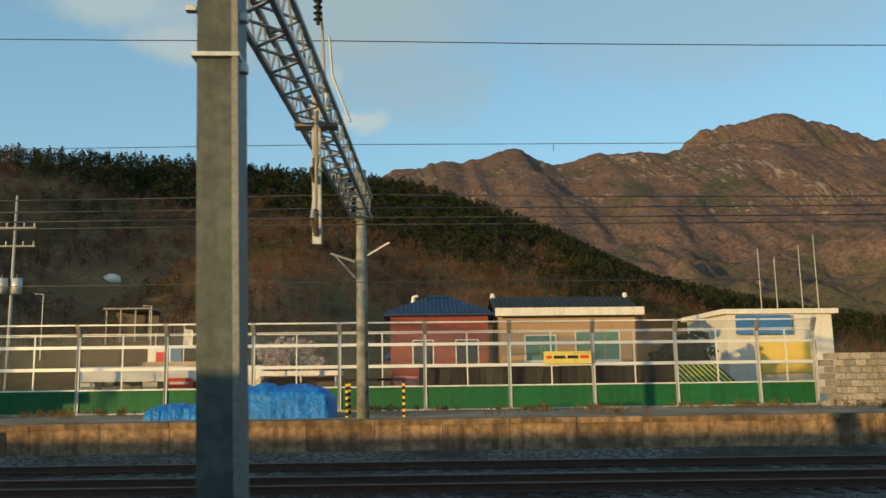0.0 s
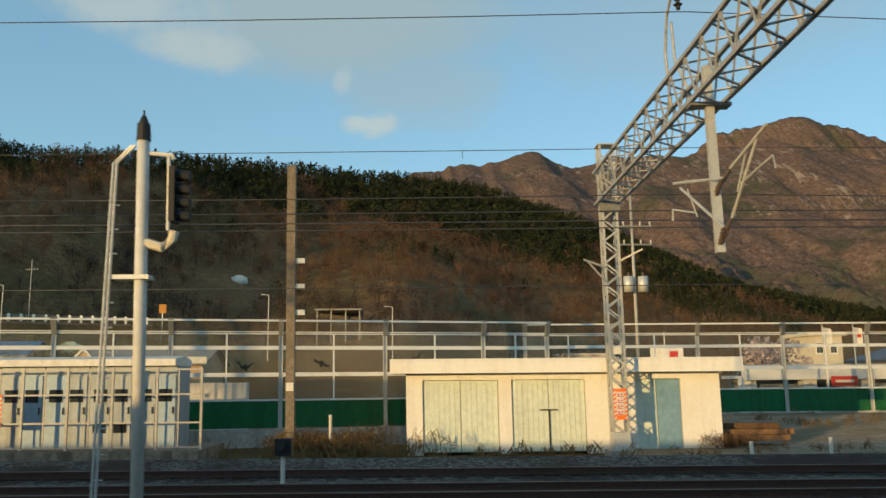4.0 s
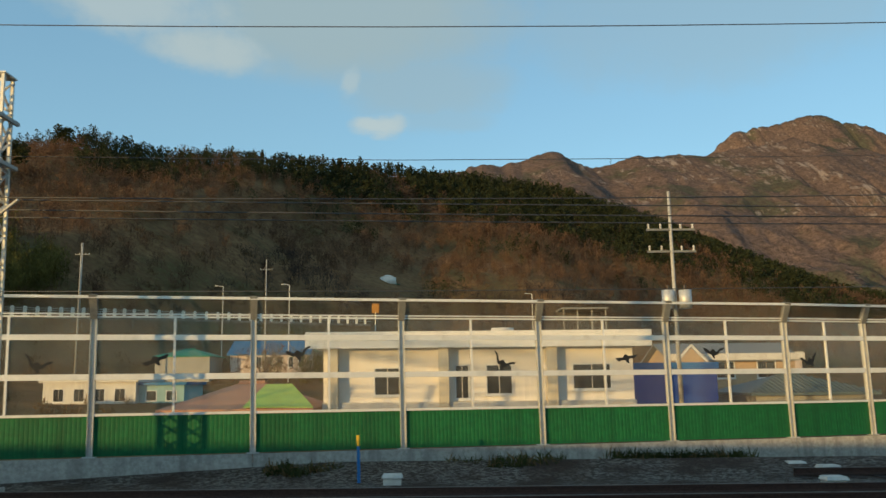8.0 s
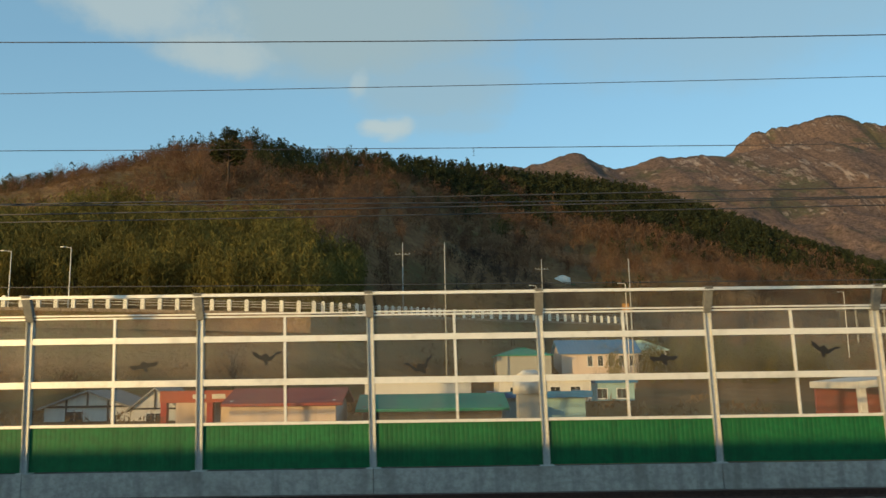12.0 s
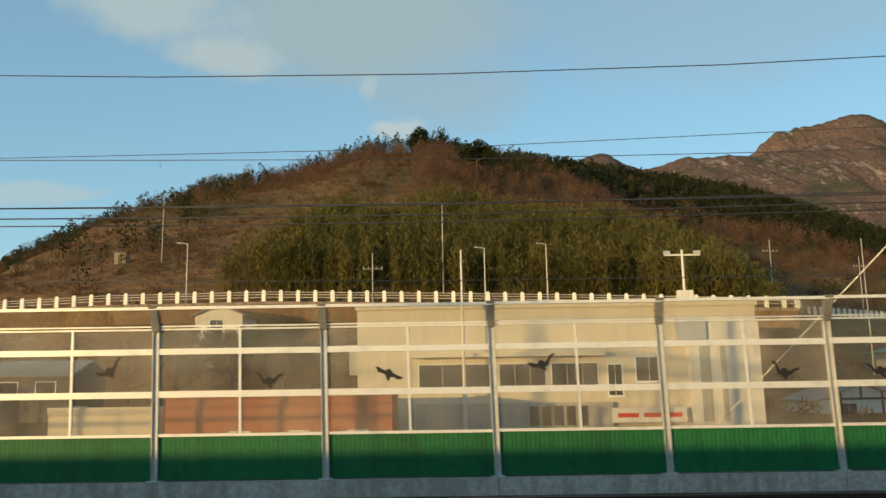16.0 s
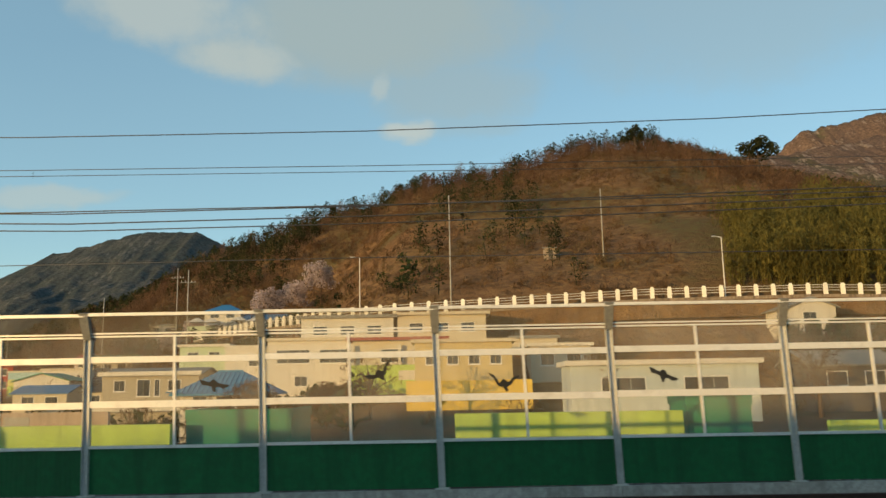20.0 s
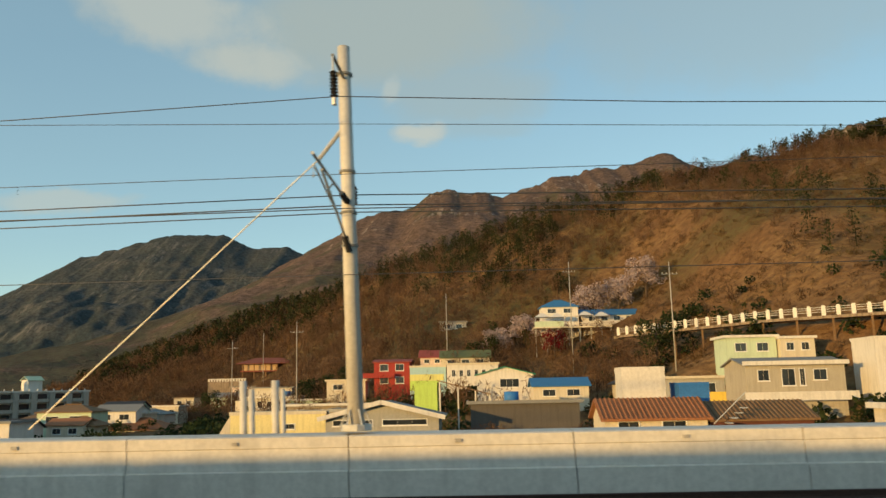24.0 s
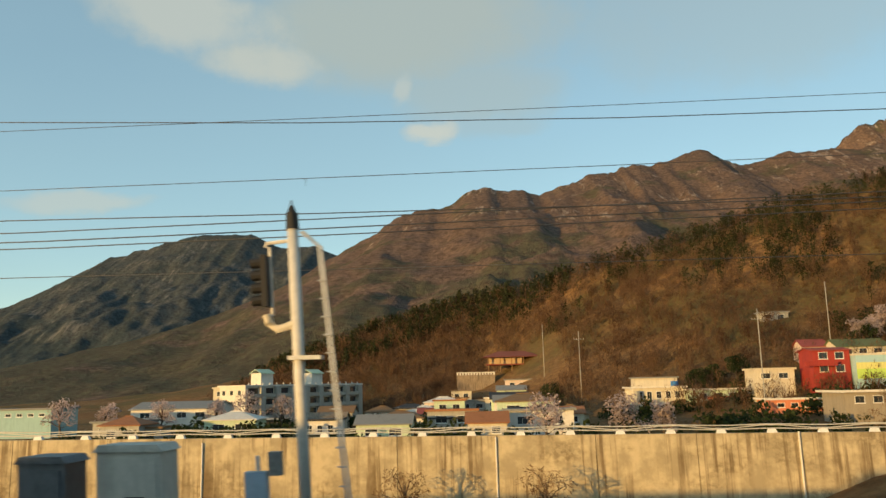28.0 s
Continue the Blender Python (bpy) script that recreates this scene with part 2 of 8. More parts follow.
RAIL_TOP = material("worn_rail_head", (0.13, 0.10, 0.085), 0.5, 0.5, 0.15, 20.0, 3.0)
WOOD_DARK = material("tarred_sleeper", (0.05, 0.035, 0.028), 0.9, 0, 0.4, 10.0, 2.0)
WHITE = material("white_paint", (0.64, 0.61, 0.55), 0.7, 0, 0.10, 7.0, 0.5, (0.55, 0.50, 0.42), 0.08, 30.0, 0.25)
CREAM = material("cream_wall", (0.58, 0.52, 0.40), 0.8, 0, 0.10, 7.0, 0.4, (0.52, 0.45, 0.33), 0.1, 30.0, 0.25)
DARKWIN = material("dark_glass", (0.03, 0.035, 0.04), 0.12, 0, 0.2, 3.0, 1.0, None, 0.0, 10.0, 0, 0.3, 0.6)
BLACK = material("black_plastic", (0.015, 0.015, 0.016), 0.6, 0, 0.2, 20.0, 2.0)
BALLAST = patchy("track_ballast", [(0.085, 0.068, 0.056), (0.28, 0.25, 0.215), (0.070, 0.047, 0.036)], (7.0, 0.35, 14.0), 0.95, 1.0, 9.0)
SLOPE = patchy("dry_hillside", [(0.23, 0.128, 0.058), (0.29, 0.172, 0.076), (0.125, 0.112, 0.044)], (0.06, 0.025, 0.6), 0.97, 0.9, 0.8)


def mountain_mat(name, wood, twig, pine, rock, bare=0.60, crag_low=250.0, crag_high=520.0, relief=0.75, crag=0.8):
    """Far slopes: bare woods, pine patches along ribs and hollows, pale crags."""
    m = bpy.data.materials.new(name)
    m.use_nodes = True
    n = Nodes(m.node_tree)
    out, b = n.add("ShaderNodeOutputMaterial"), n.add("ShaderNodeBsdfPrincipled")
    n.join(b.outputs[0], out.inputs[0])
    at = n.add("ShaderNodeNewGeometry").outputs["Position"]
    sep = n.add("ShaderNodeSeparateXYZ")
    n.join(at, sep.inputs[0])
    height = sep.outputs[2]
    a = n.mix(n.ramp(n.noise(at, 0.012, 8.0, 0.7), 0.35, 0.65), wood, twig)
    woods = n.math("ADD", n.noise(at, 0.0045, 8.0, 0.68), n.ramp(height, 60.0, 400.0, 0.13, -0.03))
    a = n.mix(n.math("MULTIPLY", n.ramp(woods, 0.50, 0.60), 0.85), a, pine)
    a = n.mix(n.ramp(n.noise(at, 0.075, 6.0, 0.75), 0.30, 0.66), tuple(c * 0.42 for c in wood), a)
    # pale crags: upright ribs gathered in bands below the crest
    ribs = n.ramp(n.noise(at, 0.036, 6.0, 0.72, (1.5, 0.25, 0.45)), 0.50, 0.60)
    band = n.ramp(n.math("ADD", n.noise(at, 0.0052, 7.0, 0.7), n.ramp(height, crag_low, crag_high, -0.10, 0.05)), bare, bare + 0.05)
    spots = n.math("MULTIPLY", band, ribs)
    a = n.mix(n.math("MULTIPLY", spots, crag), a, rock)
    n.join(a, b.inputs["Base Color"])
    b.inputs["Roughness"].default_value, b.inputs["Specular IOR Level"].default_value = 1.0, 0.05
    bp = n.add("ShaderNodeBump")
    bp.inputs["Strength"].default_value, bp.inputs["Distance"].default_value = relief, 26.0
    n.join(n.math("ADD", n.math("ADD", n.noise(at, 0.013, 9.0, 0.7), n.math("MULTIPLY", n.noise(at, 0.09, 5.0, 0.7), 0.35)), n.math("MULTIPLY", spots, 0.6)), bp.inputs["Height"])
    n.join(bp.outputs[0], b.inputs["Normal"])
    return m


MOUNT = mountain_mat("far_mountain", (0.160, 0.112, 0.090), (0.205, 0.138, 0.105), (0.084, 0.092, 0.054), (0.37, 0.295, 0.245), 0.575, relief=0.65)
# left range: pine colours moved darker and bluer to paint in shade and haze
MOUNT_DARK = mountain_mat("far_hazed_pine_mountain", (0.066, 0.078, 0.080), (0.092, 0.094, 0.092), (0.044, 0.060, 0.064), (0.20, 0.19, 0.175), 0.56, 60.0, 300.0, 0.22, 0.45)

# ---- the shape of the land ----
def lerp_table(x, table):
    """Straight-line reading of a table of rows, first column rising."""
    if x <= table[0][0]:
        return table[0][1:]
    for a, b in zip(table, table[1:]):
        if x <= b[0]:
            k = (x - a[0]) / (b[0] - a[0])
            return tuple(p + (q - p) * k for p, q in zip(a[1:], b[1:]))
    return table[-1][1:]


# x; foot of the hill y, z; crest y, z; how hollow the slope is
HILL = [
    (-760, 330, -8, 520, -6.5, 1), (-600, 320, -8, 470, 2.5, 1.2), (-516, 300, -8, 430, 10.5, 1.3), (-463, 270, -7, 410, 30.5, 1.6), (-411, 215, -5, 385, 41, 2.2),
    (-380, 170, -4, 345, 44, 1.7), (-345, 132, -3, 305, 51, 1.45), (-313, 124, -0.5, 290, 58, 1.62), (-300, 124, 3, 287, 62, 1.7), (-284, 128, 10.5, 284, 63.5, 1.5),
    (-266, 110, 11.6, 281, 69.5, 0.95), (-240, 108, 12.7, 281, 73.5, 0.88), (-212, 108, 13.3, 281, 84.5, 0.9), (-188, 108, 12.8, 281, 84.5, 0.92), (-172, 108, 12.3, 302, 83.6, 0.95),
    (-150, 108, 11.5, 352, 95.7, 0.98), (-120, 148, 7, 405, 105.9, 1.12), (-80, 150, 6, 461, 116.2, 1.4), (-40, 142, 10, 508, 122.9, 1.38), (0, 190, 4, 531, 123.9, 1.36), (50, 210, 3, 534, 110, 1.3),
    (100, 225, 3, 527, 87.4, 1.2), (150, 236, 3, 555, 66.6, 1.1), (210, 248, 2, 607, 56, 1), (280, 256, 2, 671, 44, 1), (360, 262, 2, 729, 30, 1), (450, 270, 2, 782, 12, 1)]


def near_level(x):
    """Height of the town's ground beside the line: level at the station, lower along the viaduct."""
    k = min(1.0, max(0.0, (-262.0 - x) / 40.0))
    return 0.25 - 5.2 * k * k * (3 - 2 * k)


def land(x, y):
    """Height of the ground."""
    flat = 0.3
    k = min(1.0, max(0.0, (-372.0 - x) / 12.0))     # the bank falls away beyond the viaduct
    low = near_level(x) - (4.6 * k if y < 79.0 else 0.0)
    yb, zb, yc, zc, e = lerp_table(x, HILL)
    start = 40.0 if x > -262 else 24.0
    edge = 21.5 - 8.4 * k
    if y < edge:
        return flat
    if y < start:
        return flat + (low - flat) * (y - edge) / (start - edge)
    if y < yb:
        k = max(0.0, (y - 55.0) / (yb - 55.0))
        return low + (zb - low) * k ** 4
    bumps = noise.fractal(Vector((x / 60.0, y / 60.0, 3.0)), 0.9, 2.2, 5) * 5.0
    if y < yc:
        u = (y - yb) / (yc - yb)
        return zb + (zc - zb) * (u ** e) + bumps * min(1.0, 3 * u) * (1.0 - u * 0.6)
    return max(-8.0, zc - 0.32 * (y - yc)) + bumps * 0.4


def grid_sheet(name, xs, ys, height, mat, label, category, kind):
    g = Geo()
    nx = len(xs)
    g.v = [(x, y, height(x, y)) for y in ys for x in xs]
    g.f = [(j * nx + i, j * nx + i + 1, (j + 1) * nx + i + 1, (j + 1) * nx + i) for j in range(len(ys) - 1) for i in range(nx - 1)]
    return solid(name, g, mat, label, category, kind, True)


def steps(*spans):
    """Rising values: (start, stop, step) one after another."""
    out = []
    for a, b, s in spans:
        n = max(1, round((b - a) / s))
        out += [a + (b - a) * i / n for i in range(n)]
    return out + [spans[-1][1]]


ground = grid_sheet("ground", steps((-4800, -900, 300), (-900, -560, 20), (-560, 480, 5), (480, 720, 20), (720, 4800, 300)),
                    steps((-4800, -300, 300), (-300, -20, 40), (-20, 24, 4), (24, 130, 4), (130, 600, 6), (600, 900, 15), (900, 4900, 400)),
                    land, SLOPE, "brown hillside and valley ground with dry grass", "ground", "structure")


def range_of(name, rows, foot, depth, mat, label, rough_z, calm=1.0):
    """A far range: crest rows of (x, y, z), a slope towards the line and one behind."""
    x0, x1 = rows[0][0], rows[-1][0]
    n, m = 400, 120
    g = Geo()
    for j in range(m + 1):
        u = j / m
        for i in range(n + 1):
            x = x0 + (x1 - x0) * i / n
            yc, zc = lerp_table(x, rows)
            swell = rough_z * min(1.0, max(calm, (x - x0) / (x1 - x0) * 4.0 - 0.55))
            zc += noise.fractal(Vector((x / 150.0, 5.0, yc / 900.0)), 0.55, 2.1, 7) * rough_z * 0.13
            if u <= 0.8:
                k = u / 0.8
                y, z = yc - depth * (1 - k), foot + (zc - foot) * k ** 1.15
                z += (noise.fractal(Vector((x / 380.0, y / 420.0, 1.0)), 0.8, 2.1, 6) * 0.7 - abs(noise.noise(Vector((x / 210.0 + 0.4 * noise.noise(Vector((x / 300.0, y / 300.0, 2.0))), y / 800.0, 8.0)))) * 1.1 - abs(noise.noise(Vector((x / 80.0, y / 240.0, 3.0)))) * 0.45 + 0.4) * swell * (1 - k) * min(1, 4 * k)
                z += noise.fractal(Vector((x / 85.0, y / 130.0, 4.0)), 0.7, 2.1, 4) * swell * 0.10 * min(1, 5 * (1 - k))
            else:
                k = (u - 0.8) / 0.2
                y, z = yc + depth * 0.4 * k, zc - (zc - foot) * 0.6 * k
            g.v.append((x, y, z))
    g.f = [(j * (n + 1) + i, j * (n + 1) + i + 1, (j + 1) * (n + 1) + i + 1, (j + 1) * (n + 1) + i) for j in range(m) for i in range(n)]
    return solid(name, g, mat, label, "mountain", "structure", True)


range_of("mountain_middle", [(-1900, 2650, -20), (-1766, 2650, 2), (-1344, 2650, 190), (-1120, 2640, 300), (-872, 2600, 426), (-699, 2600, 522), (-589, 2600, 566), (-405, 2600, 626), (-278, 2620, 622), (-215, 2640, 606), (-40, 2680, 685), (143, 2780, 740),
                             (260, 2850, 768), (399, 2900, 822), (527, 2900, 763), (778, 2900, 804), (945, 2900, 804), (1300, 2950, 880), (2000, 3000, 760), (2600, 3000, 300)],
         -10, 1700, MOUNT, "brown rocky mountain ridge with bare woods", 120, 0.12)
range_of("mountain_right", [(900, 4250, 700), (1240, 4250, 1050), (1557, 4200, 1272), (1838, 4200, 1350), (2056, 4200, 1372), (2298, 4200, 1303), (2563, 4200, 1224), (3200, 4200, 1000), (4400, 4200, 500)],
         0, 1500, MOUNT, "high brown mountain peak behind the ridge", 160)
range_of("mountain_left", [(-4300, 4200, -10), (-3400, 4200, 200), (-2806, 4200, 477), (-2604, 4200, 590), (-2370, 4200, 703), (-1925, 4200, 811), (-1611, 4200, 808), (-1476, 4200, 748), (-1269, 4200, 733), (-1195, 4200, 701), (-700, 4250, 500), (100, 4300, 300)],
         -10, 1700, MOUNT_DARK, "dark mountain with rocky cliffs, haze and shade put into its colours", 110)

# ---- the line: ballast, rails, sleepers ----
SWING = [(-520, -1.2), (-408, 0.0), (-328, 0.83), (-254, 1.58), (-220, 1.92), (-188, 2.17), (-158, 2.26), (-130, 2.26), (-103, 2.14), (-79, 1.85), (-56, 1.49), (-36, 1.06), (-17, 0.59), (0, 0.0), (60, -2.0), (180, -6.0)]


def along(x):
    """How far the line has swung sideways at x."""
    return lerp_table(x, SWING)[0]


bed = Geo()
xs = sorted(steps((-640, 180, 10)) + [-398.5, -399.2])
for x in xs:
    o, k = along(x), min(1.0, max(0.0, (-398.5 - x) / 1.5))
    bed.v += [(x, o - 14, -0.4), (x, o - 13, 0.02), (x, o + 3.0, 0.02), (x, o + 3.6, -0.02), (x, o + 20.5 - 8.7 * k, 0.0), (x, o + 22.4 - 9.4 * k, 0.30 - 0.9 * k)]
bed.v = [(a, b, c + 0.38) for a, b, c in bed.v]
bed.f = [(i * 6 + k, i * 6 + 6 + k, i * 6 + 7 + k, i * 6 + 1 + k) for i in range(len(xs) - 1) for k in range(5)]
solid("ballast_bed", bed, BALLAST, "dark grey-brown crushed stone ballast under the tracks", "ballast", "structure")


def track(offset, x0, x1):
    """One track: two rails on sleepers."""
    t = thing("railway_track", "rusty steel rails on dark sleepers in the ballast", "railway track", kind="structure")
    for side in (-0.7175, 0.7175):
        r, h = Geo(), Geo()
        pts = [(x, along(x) + offset + side, 0.42) for x in steps((x0, x1, 20))]
        rings = lambda prof: [[(x, y + a, z + b) for a, b in prof] for x, y, z in pts]
        r.ring_loft(rings([(-0.07, 0.0), (0.07, 0.0), (0.015, 0.035), (0.015, 0.12), (0.035, 0.13), (0.035, 0.158), (-0.035, 0.158), (-0.035, 0.13), (-0.015, 0.12), (-0.015, 0.035)]))
        h.ring_loft(rings([(-0.034, 0.160), (0.034, 0.160), (0.030, 0.168), (-0.030, 0.168)]))
        ob = part("rail", r, RUST, t)
        part("rail_head", h, RAIL_TOP, ob, "polished running surface")
    s = Geo()
    x = x0
    while x < x1:
        s.box(x, x + 0.24, along(x) + offset - 1.25, along(x) + offset + 1.25, 0.28, 0.40)
        x += 0.62
    tagged(part("sleepers", s, WOOD_DARK, t), kind="stuff")


track(17.0, -386, 180)
track(21.3, -70, 180)

# ---- noise barriers ----
def barrier(label, posts, base, wall_foot, sheet_mat=None, first=True):
    """A barrier along the post places: steel posts, green sheets below, clear sheets above, a leaning top."""
    t = thing("noise_barrier", label, "noise barrier", kind="structure")
    sink = lambda x: lerp_table(x, [(-300, -0.40), (-271, -0.40), (-263, -0.36), (-247, -0.28), (-223, -0.23), (-187, -0.17), (-159, -0.08), (-120, 0.0)])[0] if base == 0.0 else 0.0
    post, tip = Geo(), Geo()
    for dx in (-0.075, 0.063):
        post.box(dx, dx + 0.012, -0.075, 0.075, 0.95, 4.50)
    post.box(-0.063, 0.063, -0.006, 0.006, 0.95, 4.50).box(-0.16, 0.16, -0.12, 0.12, 0.95, 0.975)
    tip.ring_loft([[(-0.085, -0.08, 4.42), (0.085, -0.08, 4.42), (0.085, 0.08, 4.42), (-0.085, 0.08, 4.42)], [(-0.10, -0.36, 5.02), (0.10, -0.36, 5.02), (0.10, -0.22, 5.04), (-0.10, -0.22, 5.04)]])
    post, tip = post.mesh("post", GALV), tip.mesh("post_tip", GALV_DARK)
    cache = {}
    for i, (x, y) in enumerate(posts):
        nx, ny = posts[i + 1] if i + 1 < len(posts) else (2 * x - posts[i - 1][0], 2 * y - posts[i - 1][1])
        turn = math.degrees(math.atan2(ny - y, nx - x)) + 180
        m = pose(x, y, base + sink(x), 0, 0, turn)
        if i or first:
            p = part("post", post, None, t, at=m)
            part("post_tip", tip, None, p, "dark leaning top of the post")
        if i + 1 == len(posts):
            continue
        d = math.hypot(nx - x, ny - y)
        key = round(d, 1)
        if key not in cache:
            a, b = -d + 0.08, -0.08
            g = Geo()
            n = max(6, round((b - a) / 0.11))
            prof = []
            for k in range(n):
                u = a + (b - a) * k / n
                w = (b - a) / n
                prof += [(u, 0.0), (u + w * 0.62, 0.0), (u + w * 0.70, 0.004), (u + w * 0.92, 0.004)]
            prof += [(b, 0.0)]
            g.v = [(u, v, z) for z in (0.97, 1.97) for u, v in prof] + [(u, v + 0.05, z) for z in (0.97, 1.97) for u, v in prof]
            L = len(prof)
            g.f = [(k, k + 1, L + k + 1, L + k) for k in range(L - 1)] + [(2 * L + k + 1, 2 * L + k, 3 * L + k, 3 * L + k + 1) for k in range(L - 1)] + [(L + k, L + k + 1, 3 * L + k + 1, 3 * L + k) for k in range(L - 1)]
            mid = (a + b) / 2
            bars = [("rail", Geo().box(a, b, -0.05, 0.03, 1.965, 2.03)), ("rail", Geo().box(a, b, -0.06, 0.03, 2.87, 3.02)), ("rail", Geo().box(a, b, -0.06, 0.03, 3.88, 4.02)),
                    ("rail", Geo().box(a, b, -0.04, 0.02, 4.46, 4.50)), ("rail", Geo().box(a, b, -0.07, -0.03, 4.53, 4.565)), ("top_rail", Geo().box(a - 0.08, b + 0.08, -0.33, -0.24, 4.93, 5.0)),
                    ("mullion", Geo().box(mid - 0.028, mid + 0.028, -0.045, 0.02, 2.03, 4.46))]
            panes = []
            for u0, u1 in ((a, mid - 0.028), (mid + 0.028, b)):
                for z0, z1 in ((2.03, 2.87), (3.02, 3.88), (4.02, 4.46)):
                    panes.append(Geo().box(u0, u1, -0.004, 0.004, z0, z1))
            panes.append(Geo().add([(a, -0.045, 4.56), (b, -0.045, 4.56), (b, -0.285, 4.94), (a, -0.285, 4.94), (a, -0.037, 4.565), (b, -0.037, 4.565), (b, -0.277, 4.945), (a, -0.277, 4.945)],
                                   [(0, 1, 2, 3), (5, 4, 7, 6), (0, 4, 5, 1), (3, 2, 6, 7)]))
            cache[key] = (g.mesh("green_panel", GREEN), [(nm, q.mesh(nm, ALU)) for nm, q in bars], [q.mesh("pane", sheet_mat or CLEAR) for q in panes])
        sheet, bars, panes = cache[key]
        part("green_panel", sheet, None, t, at=m)
        for nm, q in bars:
            part(nm, q, None, t, at=m)
        mark = STICKER[i * 7 % 3]
        if base < 0.1 or base > 0.5:
            part("sticker", mark, None, t, "dark warning sticker" if i == 0 else "", at=m @ pose(-d * (0.28, 0.71, 0.62, 0.33)[i % 4], -0.008, 3.22 + 0.14 * (i * 5 % 3), 0, (12, -8, 25, 0, -20)[i % 5], 0))
        for q in panes:
            part("pane", q, None, t, "dusty clear sheet" if i == 0 else "", at=m).visible_shadow = False
    # concrete footing, cast in long lengths
    for i in range(0, len(posts) - 1, 2):
        (x, y), (nx, ny) = posts[i], posts[min(i + 2, len(posts) - 1)]
        g = Geo()
        d = Vector((nx - x, ny - y, 0))
        s = Vector((-d.y, d.x, 0)).normalized() * -0.16
        p, q = Vector((x, y, 0)) + d * 0.0012, Vector((x, y, 0)) + d * 0.9988
        zb = wall_foot
        g.ring_loft([[c + s * 1.1 + Vector((0, 0, zb)), c - s + Vector((0, 0, zb)), c - s + Vector((0, 0, zt)), c + s + Vector((0, 0, zt - 0.02)), c + s * 1.1 + Vector((0, 0, zt - 0.05))] for c, zt in ((p, base + 0.95 + sink(x)), (q, base + 0.95 + sink(nx)))])
        part("footing", g, CONC, t, "grey concrete footing" if i == 0 else "")
    return t


STICKER = []
for lift_a, lift_b in ((0.26, 0.20), (0.10, 0.24), (0.05, 0.06)):
    # a flat bird: two swept wings, a body with head and forked tail
    g = Geo()
    rim = [(-0.10, 0.03), (-0.22, lift_a * 0.8), (-0.34, lift_a), (-0.30, lift_a - 0.07), (-0.24, lift_a - 0.12), (-0.14, -0.05), (-0.04, -0.06), (0.0, -0.12), (0.05, -0.17), (0.09, -0.14), (0.07, -0.06),
           (0.15, -0.03), (0.24, lift_b - 0.11), (0.33, lift_b - 0.06), (0.36, lift_b), (0.23, lift_b * 0.8), (0.10, 0.05), (0.03, 0.10), (-0.02, 0.12), (-0.06, 0.08)]
    k = len(rim)
    g.v = [(u, 0.0, w) for u, w in rim] + [(u, -0.003, w) for u, w in rim]
    g.f = [tuple(range(k)), tuple(range(2 * k - 1, k - 1, -1))] + [(i, (i + 1) % k, k + (i + 1) % k, k + i) for i in range(k)]
    STICKER.append(g.mesh("sticker", BLACK))
oblique = [(-91.22 + 3.905 * k, 22.43 + 0.797 * k) for k in range(0, 7)]           # from the bend back towards the station
oblique += [(-64.87 + 3.92 * k, 28.08 + 0.80 * k) for k in range(0, 9)] + [(-30.85, 35.05)]
main = [(-91.22 - 4.003 * k, 22.43 - (0.0, 0.48, 0.62)[min(k, 2)] + 0.008 * max(0, min(k, 26) - 2)) for k in range(0, 31)]
main += [(-211.31 - 3.989 * k, 21.89 - 0.16 * min(k, 5) - 0.073 * max(0, k - 5)) for k in range(1, 16)]
barrier("green and clear noise barrier running slantwise away from the tracks", oblique[::-1], 0.0, 0.1)
barrier("long green and clear noise barrier on a concrete footing beside the tracks", main[:23], 0.0, 0.1)
barrier("long green noise barrier with hazier clear sheets beside the tracks", main[22:], 0.0, 0.1, CLEAR_HAZY, False)
barrier("green and clear noise barrier behind the old platform", [(19.4, 39.32)] + [(16.64 - 3.99 * k, 39.3 - 0.03 * k) for k in range(0, 13)], 0.18, 0.6, CLEAN)

# ---- standing train behind the eye: its long dark side casts the low shade on the barrier ----
def carriage(x):
    t = thing("railway_carriage", "plain dark railway carriage body on the rails", "railway carriage", (x, along(x) - 2.5, 0.58 if x > -285 else 0.42), math.degrees(math.atan2(along(x + 11) - along(x - 11), 22)))
    g = Geo()
    prof = [(-1.45, 0.25), (1.45, 0.25), (1.48, 2.6), (1.2, 3.1), (0.6, 3.3), (-0.6, 3.3), (-1.2, 3.1), (-1.48, 2.6)]
    g.ring_loft([[(u, a, b) for a, b in prof] for u in (-11.4, 11.4)])
    part("body", g, GALV_DARK, t)
    for u in (-8.2, 8.2):
        part("bogie", Geo().box(u - 1.4, u + 1.4, -1.1, 1.1, -0.2, 0.28), RUST, t)
    return t


for k in range(20):
    carriage(30.0 - 23.4 * k)
# unseen bank added here; its crest is shaped to shade barrier and parapet
bank, bx = Geo(), steps((-470, -230, 1.5))
for x in bx:
    h = lerp_table(x, [(-470, 5.5), (-445, 5.6), (-365, 5.7), (-345, 6.15), (-325, 6.6), (-285, 6.85), (-252, 6.8), (-236, 5.6), (-230, 3.0)])[0]
    h += 0.7 * noise.fractal(Vector((x / 9.0, 2.0, 0.0)), 0.9, 2.0, 4)
    bank.v += [(x, -15.0, 0.0), (x, -19.5, h * 0.8), (x, -20.5, h), (x, -24.0, h * 0.9), (x, -40.0, 0.0)]
bank.f = [(i * 5 + k, i * 5 + 5 + k, i * 5 + 6 + k, i * 5 + 1 + k) for i in range(len(bx) - 1) for k in range(4)]
solid("railway_bank", bank, SLOPE, "unseen earth bank added on the sunny side to cast shade", "bank", "structure")

